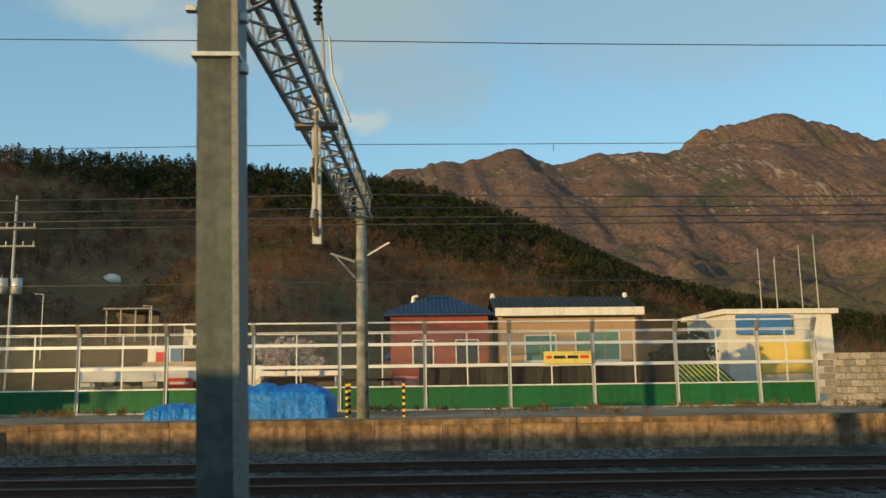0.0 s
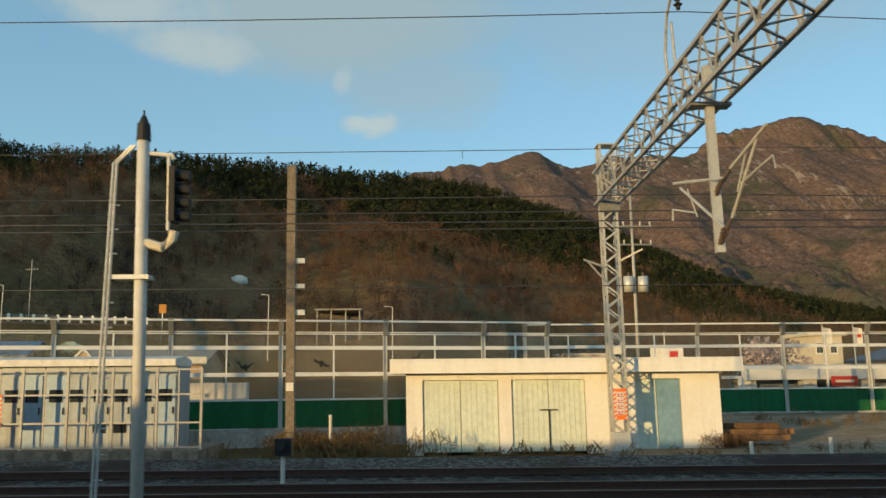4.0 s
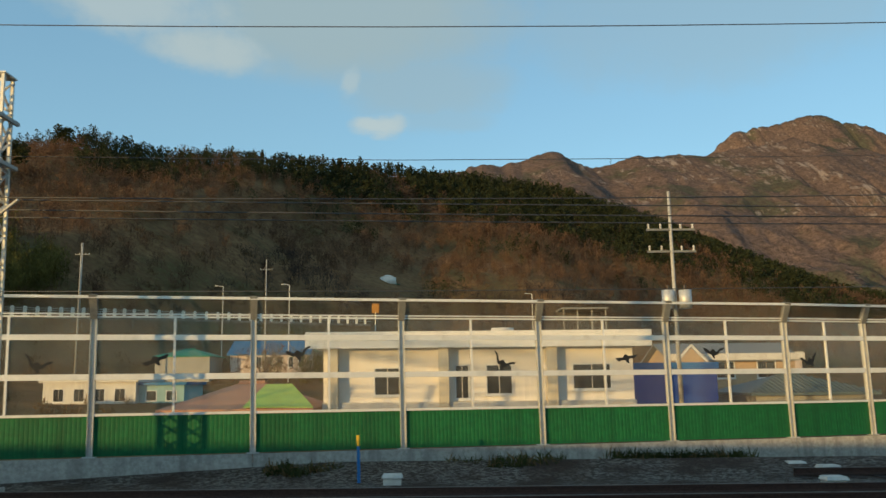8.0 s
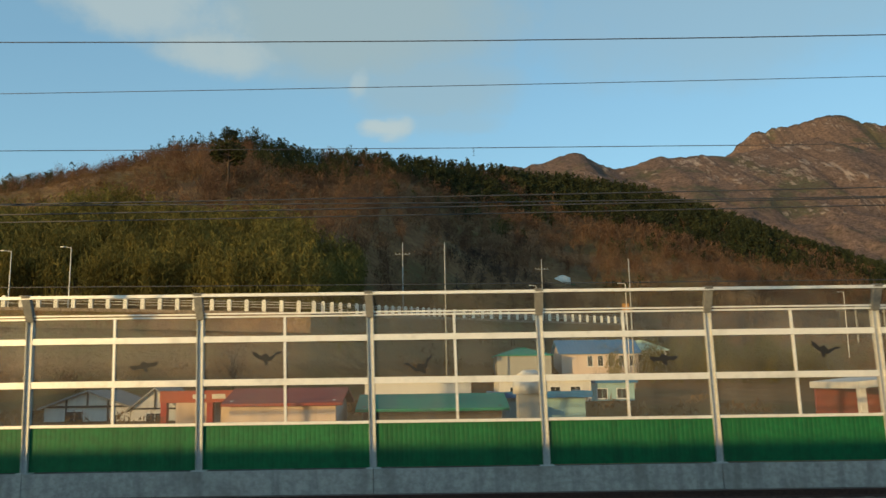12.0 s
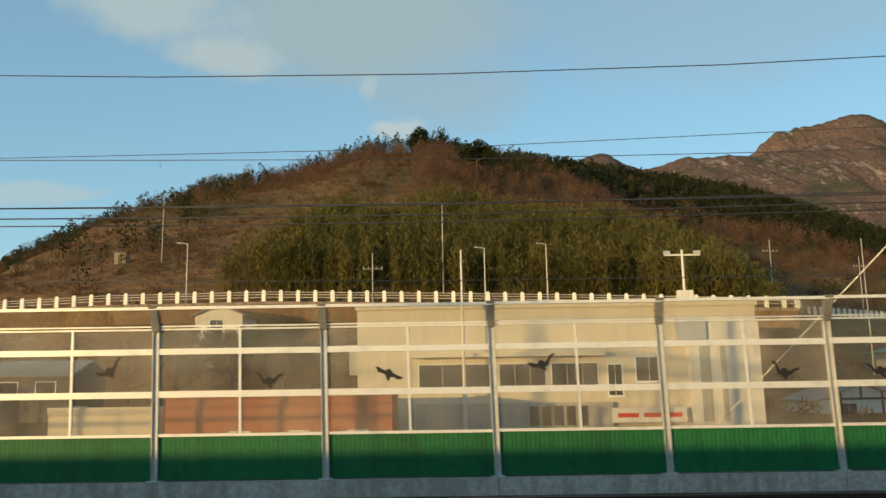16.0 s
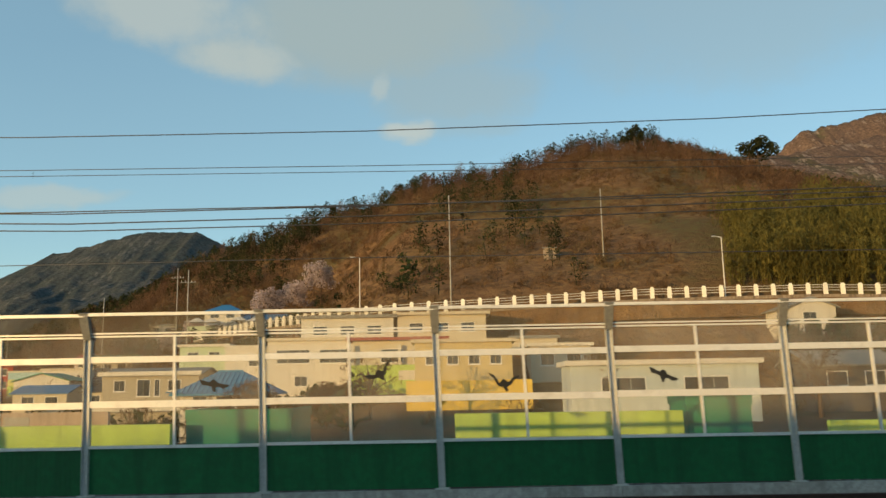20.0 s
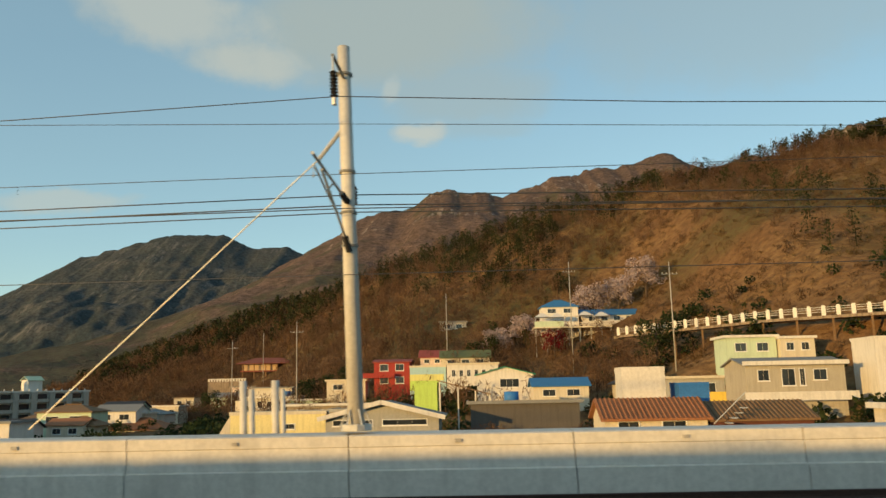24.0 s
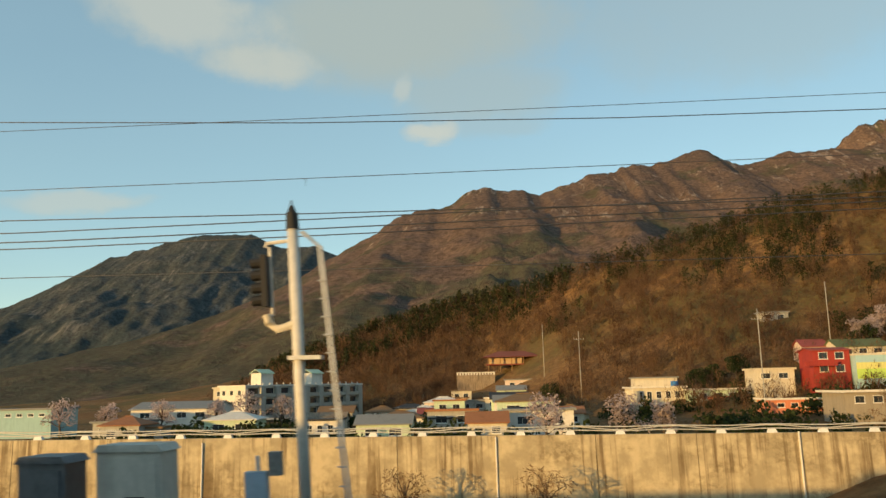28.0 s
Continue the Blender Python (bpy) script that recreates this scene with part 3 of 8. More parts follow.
# ---- overhead line: masts, beams, arms, wires ----
PORCELAIN = material("brown_porcelain", (0.07, 0.05, 0.035), 0.35, 0, 0.2, 20.0, 3.0, None, 0.0)
SILVER = material("silver_painted_steel", (0.48, 0.47, 0.43), 0.45, 0.3, 0.15, 12.0, 1.0, (0.40, 0.36, 0.30), 0.08, 30.0, 0.2)
LATTICE = material("grey_lattice_steel", (0.34, 0.33, 0.31), 0.55, 0.3, 0.2, 12.0, 1.2)
MASTPAINT = material("grey_green_column", (0.075, 0.088, 0.080), 0.55, 0.1, 0.35, 5.0, 1.6, (0.035, 0.045, 0.042), 0.08, 30.0, 0.4)
FLAKED = material("flaking_pole_paint", (0.24, 0.245, 0.22), 0.7, 0, 0.5, 2.6, 0.9, (0.07, 0.08, 0.075), 0.15, 20.0, 0.5)
POLECONC = material("pale_spun_pole", (0.55, 0.53, 0.48), 0.7, 0, 0.1, 10.0, 0.7, (0.36, 0.33, 0.28), 0.05, 30.0, 0.3)
ORANGE = material("orange_paint", (0.75, 0.16, 0.02), 0.6, 0, 0.1, 8.0, 1.0)
REDPAINT = material("red_paint", (0.55, 0.03, 0.02), 0.6, 0, 0.15, 8.0, 1.0)
YELLOW = material("yellow_paint", (0.72, 0.46, 0.03), 0.6, 0, 0.1, 8.0, 1.0)
BLUE = material("blue_paint", (0.04, 0.16, 0.42), 0.6, 0, 0.15, 8.0, 1.0)


def lattice_leg(g, x, y, z0, z1, w, d, step):
    """Four angles with zigzag lacing."""
    for sx in (-1, 1):
        for sy in (-1, 1):
            g.beam((x + sx * w / 2, y + sy * d / 2, z0), (x + sx * w / 2, y + sy * d / 2, z1), 0.07, 0.07)
    z, k = z0, 0
    while z + step <= z1 + 1e-3:
        a, b = (-1, 1) if k % 2 else (1, -1)
        for sy in (-1, 1):
            g.beam((x + a * w / 2, y + sy * d / 2, z), (x + b * w / 2, y + sy * d / 2, z + step), 0.012, 0.055)
        for sx in (-1, 1):
            g.beam((x + sx * w / 2, y + a * d / 2, z), (x + sx * w / 2, y + b * d / 2, z + step), 0.055, 0.012)
        z, k = z + step, k + 1


def insulator(p, q, r=0.07, sheds=7):
    """A ribbed rod from p to q."""
    g = Geo()
    p, q = Vector(p), Vector(q)
    g.tube([p, q], r * 0.45, n=6)
    for k in range(sheds):
        c = p.lerp(q, (k + 0.7) / (sheds + 0.4))
        d = (q - p).normalized() * 0.018
        g.tube([c - d, c + d], r, r * 0.55, 8)
    return g


def warning_plate(parent, x, y, z, w=0.42, h=0.95):
    p = part("warning_plate", Geo().box(x - w / 2, x + w / 2, y - 0.01, y + 0.01, z - h / 2, z + h / 2), ORANGE, parent, "orange plate with white stripes and a red legend")
    k = -h / 2
    while k < h / 2 - 0.1:
        for a, b in ((-w / 2, -w * 0.30), (w * 0.30, w / 2)):
            part("stripe", Geo().add([(x + a, y - 0.014, z + k), (x + b, y - 0.014, z + k + 0.05), (x + b, y - 0.014, z + k + 0.11), (x + a, y - 0.014, z + k + 0.06)], [(0, 1, 2, 3)]), WHITE, p)
        k += 0.13
    part("legend_field", Geo().box(x - w * 0.28, x + w * 0.28, y - 0.016, y - 0.011, z - h * 0.36, z + h * 0.40), WHITE, p)
    g = Geo()
    for j in range(4):
        zc = z + h * (0.28 - 0.19 * j)
        g.box(x - 0.08, x + 0.08, y - 0.021, y - 0.017, zc - 0.05, zc - 0.025).box(x - 0.08, x - 0.04, y - 0.021, y - 0.017, zc - 0.02, zc + 0.06).box(x + 0.0, x + 0.08, y - 0.021, y - 0.017, zc + 0.02, zc + 0.05)
    part("legend", g, REDPAINT, p, "red bars of lettering")


def cantilever(t, x, y, z, reach=2.6, side=1.0):
    """Tube arms that hold the contact line, reaching towards the track; insulators at the roots."""
    tip = (x + 0.25 * side, y - reach, z + 0.9)
    part("insulator", insulator((x, y - 0.12, z + 0.15), (x + 0.05 * side, y - 0.75, z + 0.42), 0.06), PORCELAIN, t, "ribbed brown insulator")
    part("insulator", insulator((x, y - 0.12, z - 0.95), (x + 0.05 * side, y - 0.62, z - 0.55), 0.06), PORCELAIN, t)
    part("bracket_tube", Geo().tube([(x + 0.05 * side, y - 0.75, z + 0.42), tip], 0.034, n=6), SILVER, t)
    part("stay_tube", Geo().tube([(x + 0.05 * side, y - 0.62, z - 0.55), (x + 0.2 * side, y - reach * 0.82, z + 0.72)], 0.03, n=6), SILVER, t)
    part("steady_arm", Geo().tube([(x + 0.12 * side, y - reach * 0.5, z + 0.05), (x + 0.3 * side, y - reach * 1.02, z + 0.30), (x + 0.3 * side, y - reach * 1.05, z + 0.05)], 0.022, n=6), SILVER, t)
    part("brace", Geo().tube([(x + 0.1 * side, y - reach * 0.42, z - 0.08), (x + 0.16 * side, y - reach * 0.62, z + 0.62)], 0.018, n=5), SILVER, t)


def feeder_bracket(t, x, y, z):
    """Goose-neck above the beam, with a black insulator that hangs from it."""
    part("goose_neck", Geo().tube([(x, y + 0.5, z), (x - 0.1, y + 0.35, z + 1.3), (x - 0.1, y + 0.05, z + 2.1), (x - 0.1, y - 0.9, z + 2.75)], 0.035, n=6), LATTICE, t)
    part("goose_neck", Geo().tube([(x + 0.5, y + 0.3, z), (x + 0.1, y + 0.3, z + 1.1), (x + 0.05, y + 0.2, z + 2.0)], 0.03, n=6), LATTICE, t)
    part("insulator", insulator((x - 0.1, y - 0.8, z + 2.62), (x - 0.1, y - 0.8, z + 1.85), 0.11, 5), BLACK, t, "black ribbed insulator")


def gantry(x, y, kind, foot, drops, frame=False, plate=False, wheel=False, near=-6.5, top=9.8, skew=0.0, lift=0.0):
    """A mast with a lattice beam over the tracks. kind: pole or lattice."""
    t = thing("overhead_line_gantry", "grey steel lattice beam on a " + ("flaking round pole" if kind == "pole" else "zigzag lattice mast") + " over the tracks", "gantry", group="overhead line gantries")
    if kind == "pole":
        part("mast", Geo().tube([(x, y, foot), (x, y, 9.2)], 0.19, 0.155, 14), FLAKED, t, "grey round pole with flaking paint", True)
        for z in (7.55, 8.5, 8.9):
            part("collar", Geo().tube([(x, y, z), (x, y, z + 0.07)], 0.215, n=12), GALV_DARK, t)
    else:
        g = Geo()
        lattice_leg(g, x, y, foot + 0.55, top, 0.46, 0.42, 0.36)
        g.box(x - 0.3, x + 0.3, y - 0.28, y + 0.28, top - 0.02, top + 0.02)
        part("mast", g, SILVER, t, "pale zigzag lattice mast")
        part("mast_shoe", Geo().box(x - 0.27, x + 0.27, y - 0.25, y + 0.25, foot, foot + 0.62), GALV, t)
        part("foundation", Geo().box(x - 0.42, x + 0.42, y - 0.4, y + 0.4, foot - 0.5, foot + 0.08), CONC, t)
        part("number_plate", Geo().box(x - 0.13, x + 0.13, y - 0.245, y - 0.225, foot + 3.05, foot + 3.3), WHITE, t)
        part("gusset", Geo().box(x - 0.34, x + 0.34, y - 0.30, y - 0.26, 7.3 + lift, 7.7 + lift), GALV_DARK, t)
    # box beam
    hw, zt = (0.3, 8.36) if kind == "pole" else (0.36, 8.72 + lift)
    zb0 = 7.66 + lift
    at = lambda v: x - skew * (y - v)
    for sx in (-hw, hw):
        for z in (zb0, zt):
            part("chord", Geo().beam((at(y + 0.3) + sx, y + 0.3, z), (at(near) + sx, near, z), 0.085, 0.085), LATTICE, t)
    n = round((y - near) / 0.55)
    bars = {}
    for k in range(n):
        ya, yb = y - (y - near) * k / n, y - (y - near) * (k + 1) / n
        za, zb = (zb0, zt) if k % 2 else (zt, zb0)
        s = hw if k % 2 else -hw
        dx, dy = at(yb) - at(ya), yb - ya
        if k < 2:
            bars[k] = (Geo().beam((0, 0, za), (dx, dy, zb), 0.03, 0.05).mesh("lacing_bar", LATTICE), Geo().beam((-s, 0, 0), (dx + s, dy, 0), 0.05, 0.03).mesh("lacing_bar", LATTICE))
        for sx in (-hw, hw):
            part("lacing_bar", bars[k % 2][0], None, t, at=pose(at(ya) + sx, ya, 0))
        for z in (zb0, zt):
            part("lacing_bar", bars[k % 2][1], None, t, at=pose(at(ya), ya, z))
    for yd, low, side in drops:
        xm, x = x, at(yd)
        part("drop_post", Geo().beam((x + 0.05, yd, 8.45 + lift), (x + 0.05, yd, low), 0.17, 0.15), SILVER, t, "pale square post hanging from the beam")
        part("clamp", Geo().box(x - 0.38, x + 0.48, yd - 0.16, yd + 0.16, 7.56 + lift, 7.63 + lift), GALV_DARK, t)
        cantilever(t, x + 0.05, yd, low + 1.15, 2.1, side)
        cantilever(t, x + 0.05, yd + 0.2, low + 1.0, -1.7, -side)
        x = xm
    if frame:
        dy, bar, low, fa, fb, up = frame
        for lo, hi in ((fa, fa + 0.2), (fb, fb - 0.08)):
            part("drop_post", Geo().beam((x + hi, y - dy, up + (1.2 if dy > 3 else 0.3)), (x + lo, y - dy, low), 0.2, 0.16), SILVER, t)
        for z in (bar, up):
            part("cross_bar", Geo().box(x + fa - 0.1, x + fb + 0.1, y - dy - 0.15, y - dy - 0.085, z - 0.12, z + 0.08).box(x + fa - 0.1, x + fb + 0.1, y - dy - 0.15, y - dy + 0.1, z + 0.08, z + 0.1), SILVER, t)
        cantilever(t, x + fb, y - dy + 0.1, bar + 0.2, -1.6, -1)
    feeder_bracket(t, at(y - 8.0), y - 8.0, 8.4 + lift)
    # small outrigger arms on the far side of the mast
    part("side_bracket", Geo().beam((x - 0.2, y - 0.25, 6.2), (x - 0.95, y - 0.35, 6.45), 0.06, 0.06).beam((x - 0.2, y - 0.25, 5.7), (x - 0.8, y - 0.3, 6.38), 0.05, 0.05).beam((x + 0.2, y - 0.25, 6.4), (x + 0.9, y - 0.6, 6.75), 0.05, 0.05), LATTICE, t)
    if plate:
        warning_plate(t, x, y - 0.27, foot + (1.5 if x > -50 else 2.35))
    if wheel:
        g = Geo()
        c = Vector((x + 1.35, y - 0.5, 7.0))
        ring = [c + Vector((0.46 * math.cos(k * 0.3927), 0, 0.46 * math.sin(k * 0.3927))) for k in range(17)]
        g.tube(ring, 0.045, n=6)
        for k in range(0, 16, 4):
            g.tube([c, ring[k]], 0.02, n=5)
        part("tension_wheel", g, SILVER, t, "pale spoked tension wheel")
        part("wheel_arm", Geo().beam((x, y - 0.3, 7.1), (c.x, c.y, c.z), 0.06, 0.06).beam((x, y - 0.3, 6.4), (c.x - 0.3, c.y, 6.2), 0.04, 0.04), SILVER, t)
        part("guy_wire", Geo().tube([(x - 0.1, y, 7.6), (x - 0.9, y + 0.5, 6.9)], 0.04, n=6).tube([(x - 0.9, y + 0.5, 6.9), (x - 6.6, y + 4.2, 0.3)], 0.014, n=5), GALV, t)
    return t


gantry(-1.5, 26.0, "pole", 1.35, [(16.1, 5.2, 1)], skew=0.035)
gantry(-29.85, 27.4, "lattice", 0.4, [(17.5, 5.2, 1)], plate=True, top=10.3, lift=0.72, skew=0.015)
gantry(-60.85, 23.2, "lattice", 0.42, [(13.6, 4.9, 1)], skew=0.03)
gantry(-88.5, 20.2, "lattice", 0.5, [(9.5, 5.55, 1)], frame=(3.6, 7.22, 6.3, -0.34, 0.90, 9.2))
gantry(-112.55, 20.2, "lattice", 0.6, [], skew=0.04, frame=(1.8, 6.45, 5.95, -0.79, 0.35, 8.7), plate=True)
gantry(-144.95, 20.2, "lattice", 0.6, [(13.4, 5.1, 1)])
gantry(-176.0, 21.0, "lattice", 0.6, [(13.2, 5.2, 1)], wheel=True)
gantry(-212.75, 20.2, "lattice", 0.7, [(13.0, 5.2, 1)])

# near column of the first gantry
col = thing("gantry_column", "dark grey-green square steel column beside the track", "column")
part("shaft", Geo().box(-2.33, -1.93, 9.05, 9.45, 0.2, 8.0), MASTPAINT, col, "square column in grey-green paint")
part("flange", Geo().box(-1.93, -1.86, 9.0, 9.5, 0.2, 8.0), GALV_DARK, col)
part("collar", Geo().box(-2.38, -1.84, 8.98, 9.52, 6.22, 6.27), GALV, col)
part("bolt", Geo().box(-2.48, -2.36, 9.1, 9.2, 6.82, 6.88), GALV, col)
part("bolt", Geo().box(-1.86, -1.78, 9.1, 9.22, 6.7, 6.8), GALV, col)
part("bolt", Geo().box(-1.86, -1.78, 9.1, 9.22, 6.08, 6.18), GALV, col)


def line_pole(x, y, foot, top, arms=True, cage=True, guy=False, square=False, low=3.6):
    """A single tall pole of the overhead line with brackets towards the track."""
    t = thing("catenary_pole", "tall pale steel pole with bracket arms for the overhead line", "line pole", group="line poles")
    if square:
        part("shaft", Geo().ring_loft([[(x + a * r, y + b * r, z) for a, b in ((-1, -0.6), (-0.6, -1), (0.6, -1), (1, -0.6), (1, 0.6), (0.6, 1), (-0.6, 1), (-1, 0.6))] for z, r in ((foot, 0.2), (top, 0.165))]), POLECONC, t, "pale eight-sided pole")
    else:
        part("shaft", Geo().tube([(x, y, foot), (x, y, top)], 0.19, 0.15, 16), POLECONC, t, "pale round pole", True)
    part("foot_plate", Geo().tube([(x, y, foot - 0.02), (x, y, foot + 0.12)], 0.36, n=12), GALV, t)
    for a in range(6):
        part("gusset", Geo().beam((x + 0.2 * math.cos(a * 1.047), y + 0.2 * math.sin(a * 1.047), foot + 0.45), (x + 0.34 * math.cos(a * 1.047), y + 0.34 * math.sin(a * 1.047), foot + 0.1), 0.03, 0.05), GALV, t)
    for z in (top - 0.75, top - 3.2, top - 4.2, top - 5.0):
        part("collar", Geo().tube([(x, y, z), (x, y, z + 0.06)], 0.20, n=12), GALV_DARK, t)
    # top bracket with the hanging black insulator
    part("top_arm", Geo().tube([(x, y + 0.35, top - 0.95), (x, y - 0.15, top - 0.84), (x, y - 1.62, top - 0.88)], 0.04, n=6), GALV_DARK, t)
    part("insulator", insulator((x, y - 1.6, top - 1.25), (x, y - 1.6, top - 1.9), 0.1, 8), BLACK, t, "black ribbed insulator")
    part("link", Geo().tube([(x, y - 1.6, top - 0.88), (x, y - 1.6, top - 1.28)], 0.025, n=5).tube([(x, y - 1.6, top - 1.88), (x, y - 1.6, top - 2.05)], 0.06, n=6), GALV, t)
    if arms:
        k = low - 3.6 + 3.93
        part("insulator", insulator((x, y - 0.15, top - k), (x, y - 1.0, top - k), 0.08), BLACK, t)
        part("bracket_tube", Geo().tube([(x, y - 1.0, top - k), (x, y - 4.3, top - k)], 0.034, n=6), SILVER, t)
        part("insulator", insulator((x, y - 0.15, top - k - 1.18), (x, y - 0.75, top - k - 0.93), 0.08), BLACK, t)
        part("stay_tube", Geo().tube([(x, y - 0.75, top - k - 0.93), (x, y - 3.4, top - k - 0.08)], 0.03, n=6), SILVER, t)
        part("brace", Geo().tube([(x, y - 2.0, top - k), (x, y - 3.0, top - k - 0.42)], 0.022, n=5), SILVER, t)
        part("steady_arm", Geo().tube([(x, y - 1.8, top - k - 0.6), (x, y - 3.6, top - k - 0.3), (x + 0.1, y - 4.7, top - k - 0.35), (x + 0.1, y - 4.8, top - k - 0.6)], 0.022, n=6), SILVER, t)
        part("cross_arm", Geo().beam((x, y + 0.15, top - k + 0.35), (x, y + 1.35, top - k + 0.3), 0.07, 0.07), GALV_DARK, t)
        for u in (0.45, 0.85, 1.25):
            part("pin_insulator", insulator((x, y + u, top - k + 0.35), (x, y + u, top - k + 0.72), 0.07, 4), BLACK, t)
    if cage:
        g = Geo()
        for z in (top - low, top - low - 1.0, top - low - 1.95):
            g.beam((x - 0.47, y - 0.28, z), (x + 0.47, y - 0.28, z), 0.06, 0.06)
        for sx in (-0.47, 0.47):
            g.beam((x + sx, y - 0.28, top - low - 1.98), (x + sx, y - 0.28, top - low + 0.03), 0.06, 0.06)
        part("ladder_cage", g, SILVER, t, "square steel frame round the pole")
    if guy:
        part("guy_wire", Geo().tube([(x - 0.1, y, top - 2.1), (x - 0.7, y + 0.1, top - 2.8)], 0.05, n=6).tube([(x - 0.7, y + 0.1, top - 2.8), (x - 8.0, y + 0.8, foot + 0.1)], 0.018, n=5), GALV, t, "thin steel guy wire")
    return t


line_pole(-200.39, 21.0, 0.55, 9.95, False, True, square=True, low=1.8)
line_pole(-241.38, 19.9, 0.6, 9.8, True, True, square=True, low=2.2)
line_pole(-286.44, 19.95, 1.9, 11.0)
line_pole(-331.06, 19.95, 1.9, 11.1, True, False, guy=True)
line_pole(-376.0, 18.6, 1.7, 10.66, True, False)

WIRE = material("dark_wire", (0.05, 0.05, 0.055), 0.5, 0.4, 0.1, 20.0, 3.0, None, 0.0)
SUPPORTS = [60.0, 28.0, -1.5, -29.9, -60.85, -88.5, -112.55, -144.95, -176.0, -212.75, -241.4, -286.4, -331.0, -375.9, -420.0, -465.0, -510.0]


def wire(label, y, heights, sag=0.25, r=0.013, hangers=0.0, first=99.0, last=-999.0):
    """A wire along the line, slung from support to support. heights: rows of x, z."""
    t = thing("overhead_wire", label, "wire", group="overhead wires")
    rows = sorted(heights)
    g, h, line = Geo(), Geo(), []
    for a, b in zip(SUPPORTS, SUPPORTS[1:]):
        if a > first or b < last:
            continue
        for k in range(6):
            u = k / 6
            x = a + (b - a) * u
            line.append((x, y + along(x) * 0.4, lerp_table(x, rows)[0] - 4 * sag * u * (1 - u)))
            if hangers and k in (1, 3, 5):
                h.tube([line[-1], (x, line[-1][1], line[-1][2] - hangers)], r * 0.6, n=4)
    g.tube(line, r * 0.8, n=5)
    part("strand", g, WIRE, t)
    if hangers:
        tagged(part("droppers", h, WIRE, t), kind="stuff")


wire("thin dark feeder wire high above the station tracks", 18.3, [(-176, 9.9), (-145, 10.3), (-112.5, 10.3), (-88.5, 10.55), (-60.8, 10.65), (-29.9, 10.95), (-1.5, 10.35), (60, 10.4)], 0.14, 0.015, last=-176.0)
wire("thin dark feeder wire slung between the line poles", 18.3, [(-520, 9.2), (-420, 9.0), (-376, 9.3), (-331, 9.35), (-286.4, 9.25), (-241.4, 8.8), (-212.7, 10.4), (-176, 9.9)], 0.6, 0.015, first=-175.0)
wire("dark messenger wire of the overhead line", 18.6, [(-520, 7.3), (-420, 7.4), (-379, 7.9), (-348, 7.45), (-291, 8.0), (-255, 7.75), (-221, 7.65), (-204, 7.95), (-188, 7.75), (-158, 7.95), (-103, 7.85), (-78, 7.55), (-26, 7.85), (60, 8.2)], 0.05, 0.011, 0.18)
wire("dark messenger wire of the overhead line", 19.0, [(-520, 6.6), (-241, 7.05), (-144, 6.85), (60, 6.85)], 0.12, 0.017)
LOOP = [(-520, 6.5), (-420, 6.5), (-376, 7.35), (-350, 6.95), (-331, 7.3), (-310, 7.05), (-288, 7.48), (-262, 6.9), (-241, 7.27), (-221, 7.1), (-190, 6.88), (-174, 7.07), (-158, 6.72), (-116, 7.1), (-90, 6.88), (-60, 6.45), (60, 6.7)]
for y, dz, r in ((20.4, 0.0, 0.021), (20.0, 0.16, 0.019), (20.6, -0.14, 0.019)):
    wire("dark return wire on the mast side", y, [(x, z + dz) for x, z in LOOP], 0.04, r)
wire("thin contact wire over the far track", 17.0, [(-520, 5.0), (-389, 5.1), (-348, 5.0), (-300, 5.25), (-255, 5.45), (-221, 5.25), (-188, 4.9), (-116, 4.7), (-78, 4.5), (60, 4.6)], 0.03, 0.011)
wire("thin feeder wire that begins by the middle gantries", 18.9, [(-520, 7.9), (-380, 9.4), (-345, 9.3), (-300, 8.0), (-241, 7.6), (-188, 8.1), (-158, 9.1), (-112, 9.6)], 0.05, 0.010, 0.0, -100.0)

# ---- the old platform ----
GRAVEL = patchy("platform_gravel", [(0.37, 0.27, 0.165), (0.47, 0.39, 0.30), (0.21, 0.165, 0.09)], (0.9, 0.16, 9.0), 0.95, 0.9, 10.0)
plat, cope = Geo(), Geo()
rows = [(-30.0, 0.40), (-24.0, 0.45), (-20.8, 0.60), (-19.4, 0.76), (-17.7, 1.0), (-16.4, 1.17), (-15.1, 1.32), (-12.0, 1.37), (0.0, 1.36), (30.0, 1.32), (120.0, 1.3)]
plat.ring_loft([[(x, 25.15, 0.1), (x, 25.15, z), (x, 30.0, z + 0.02), (x, 38.6, 1.05), (x, 39.6, 1.1), (x, 39.6, 0.1)] for x, z in rows])
solid("platform", plat, GRAVEL, "low old platform of gravel and dirt behind a stained concrete edge", "platform", "structure")
for a, b in zip(rows[1:6], rows[2:7]):
    solid("platform_wall", Geo().ring_loft([[(x, 25.0, 0.15), (x, 25.15, 0.15), (x, 25.15, z - 0.14), (x, 25.0, z - 0.14)] for x, z in ((a[0] + 0.008, a[1]), (b[0] - 0.008, b[1]))]), PLATFACE, "weather-stained concrete platform face along the ramp", "wall", "structure")
    solid("platform_coping", Geo().ring_loft([[(x, 24.93, z - 0.135), (x, 25.5, z - 0.135), (x, 25.5, z + 0.012), (x, 24.93, z + 0.012)] for x, z in ((a[0] + 0.008, a[1]), (b[0] - 0.008, b[1]))]), PLATFACE, "worn concrete coping along the platform ramp", "wall", "structure")
k = -15.1
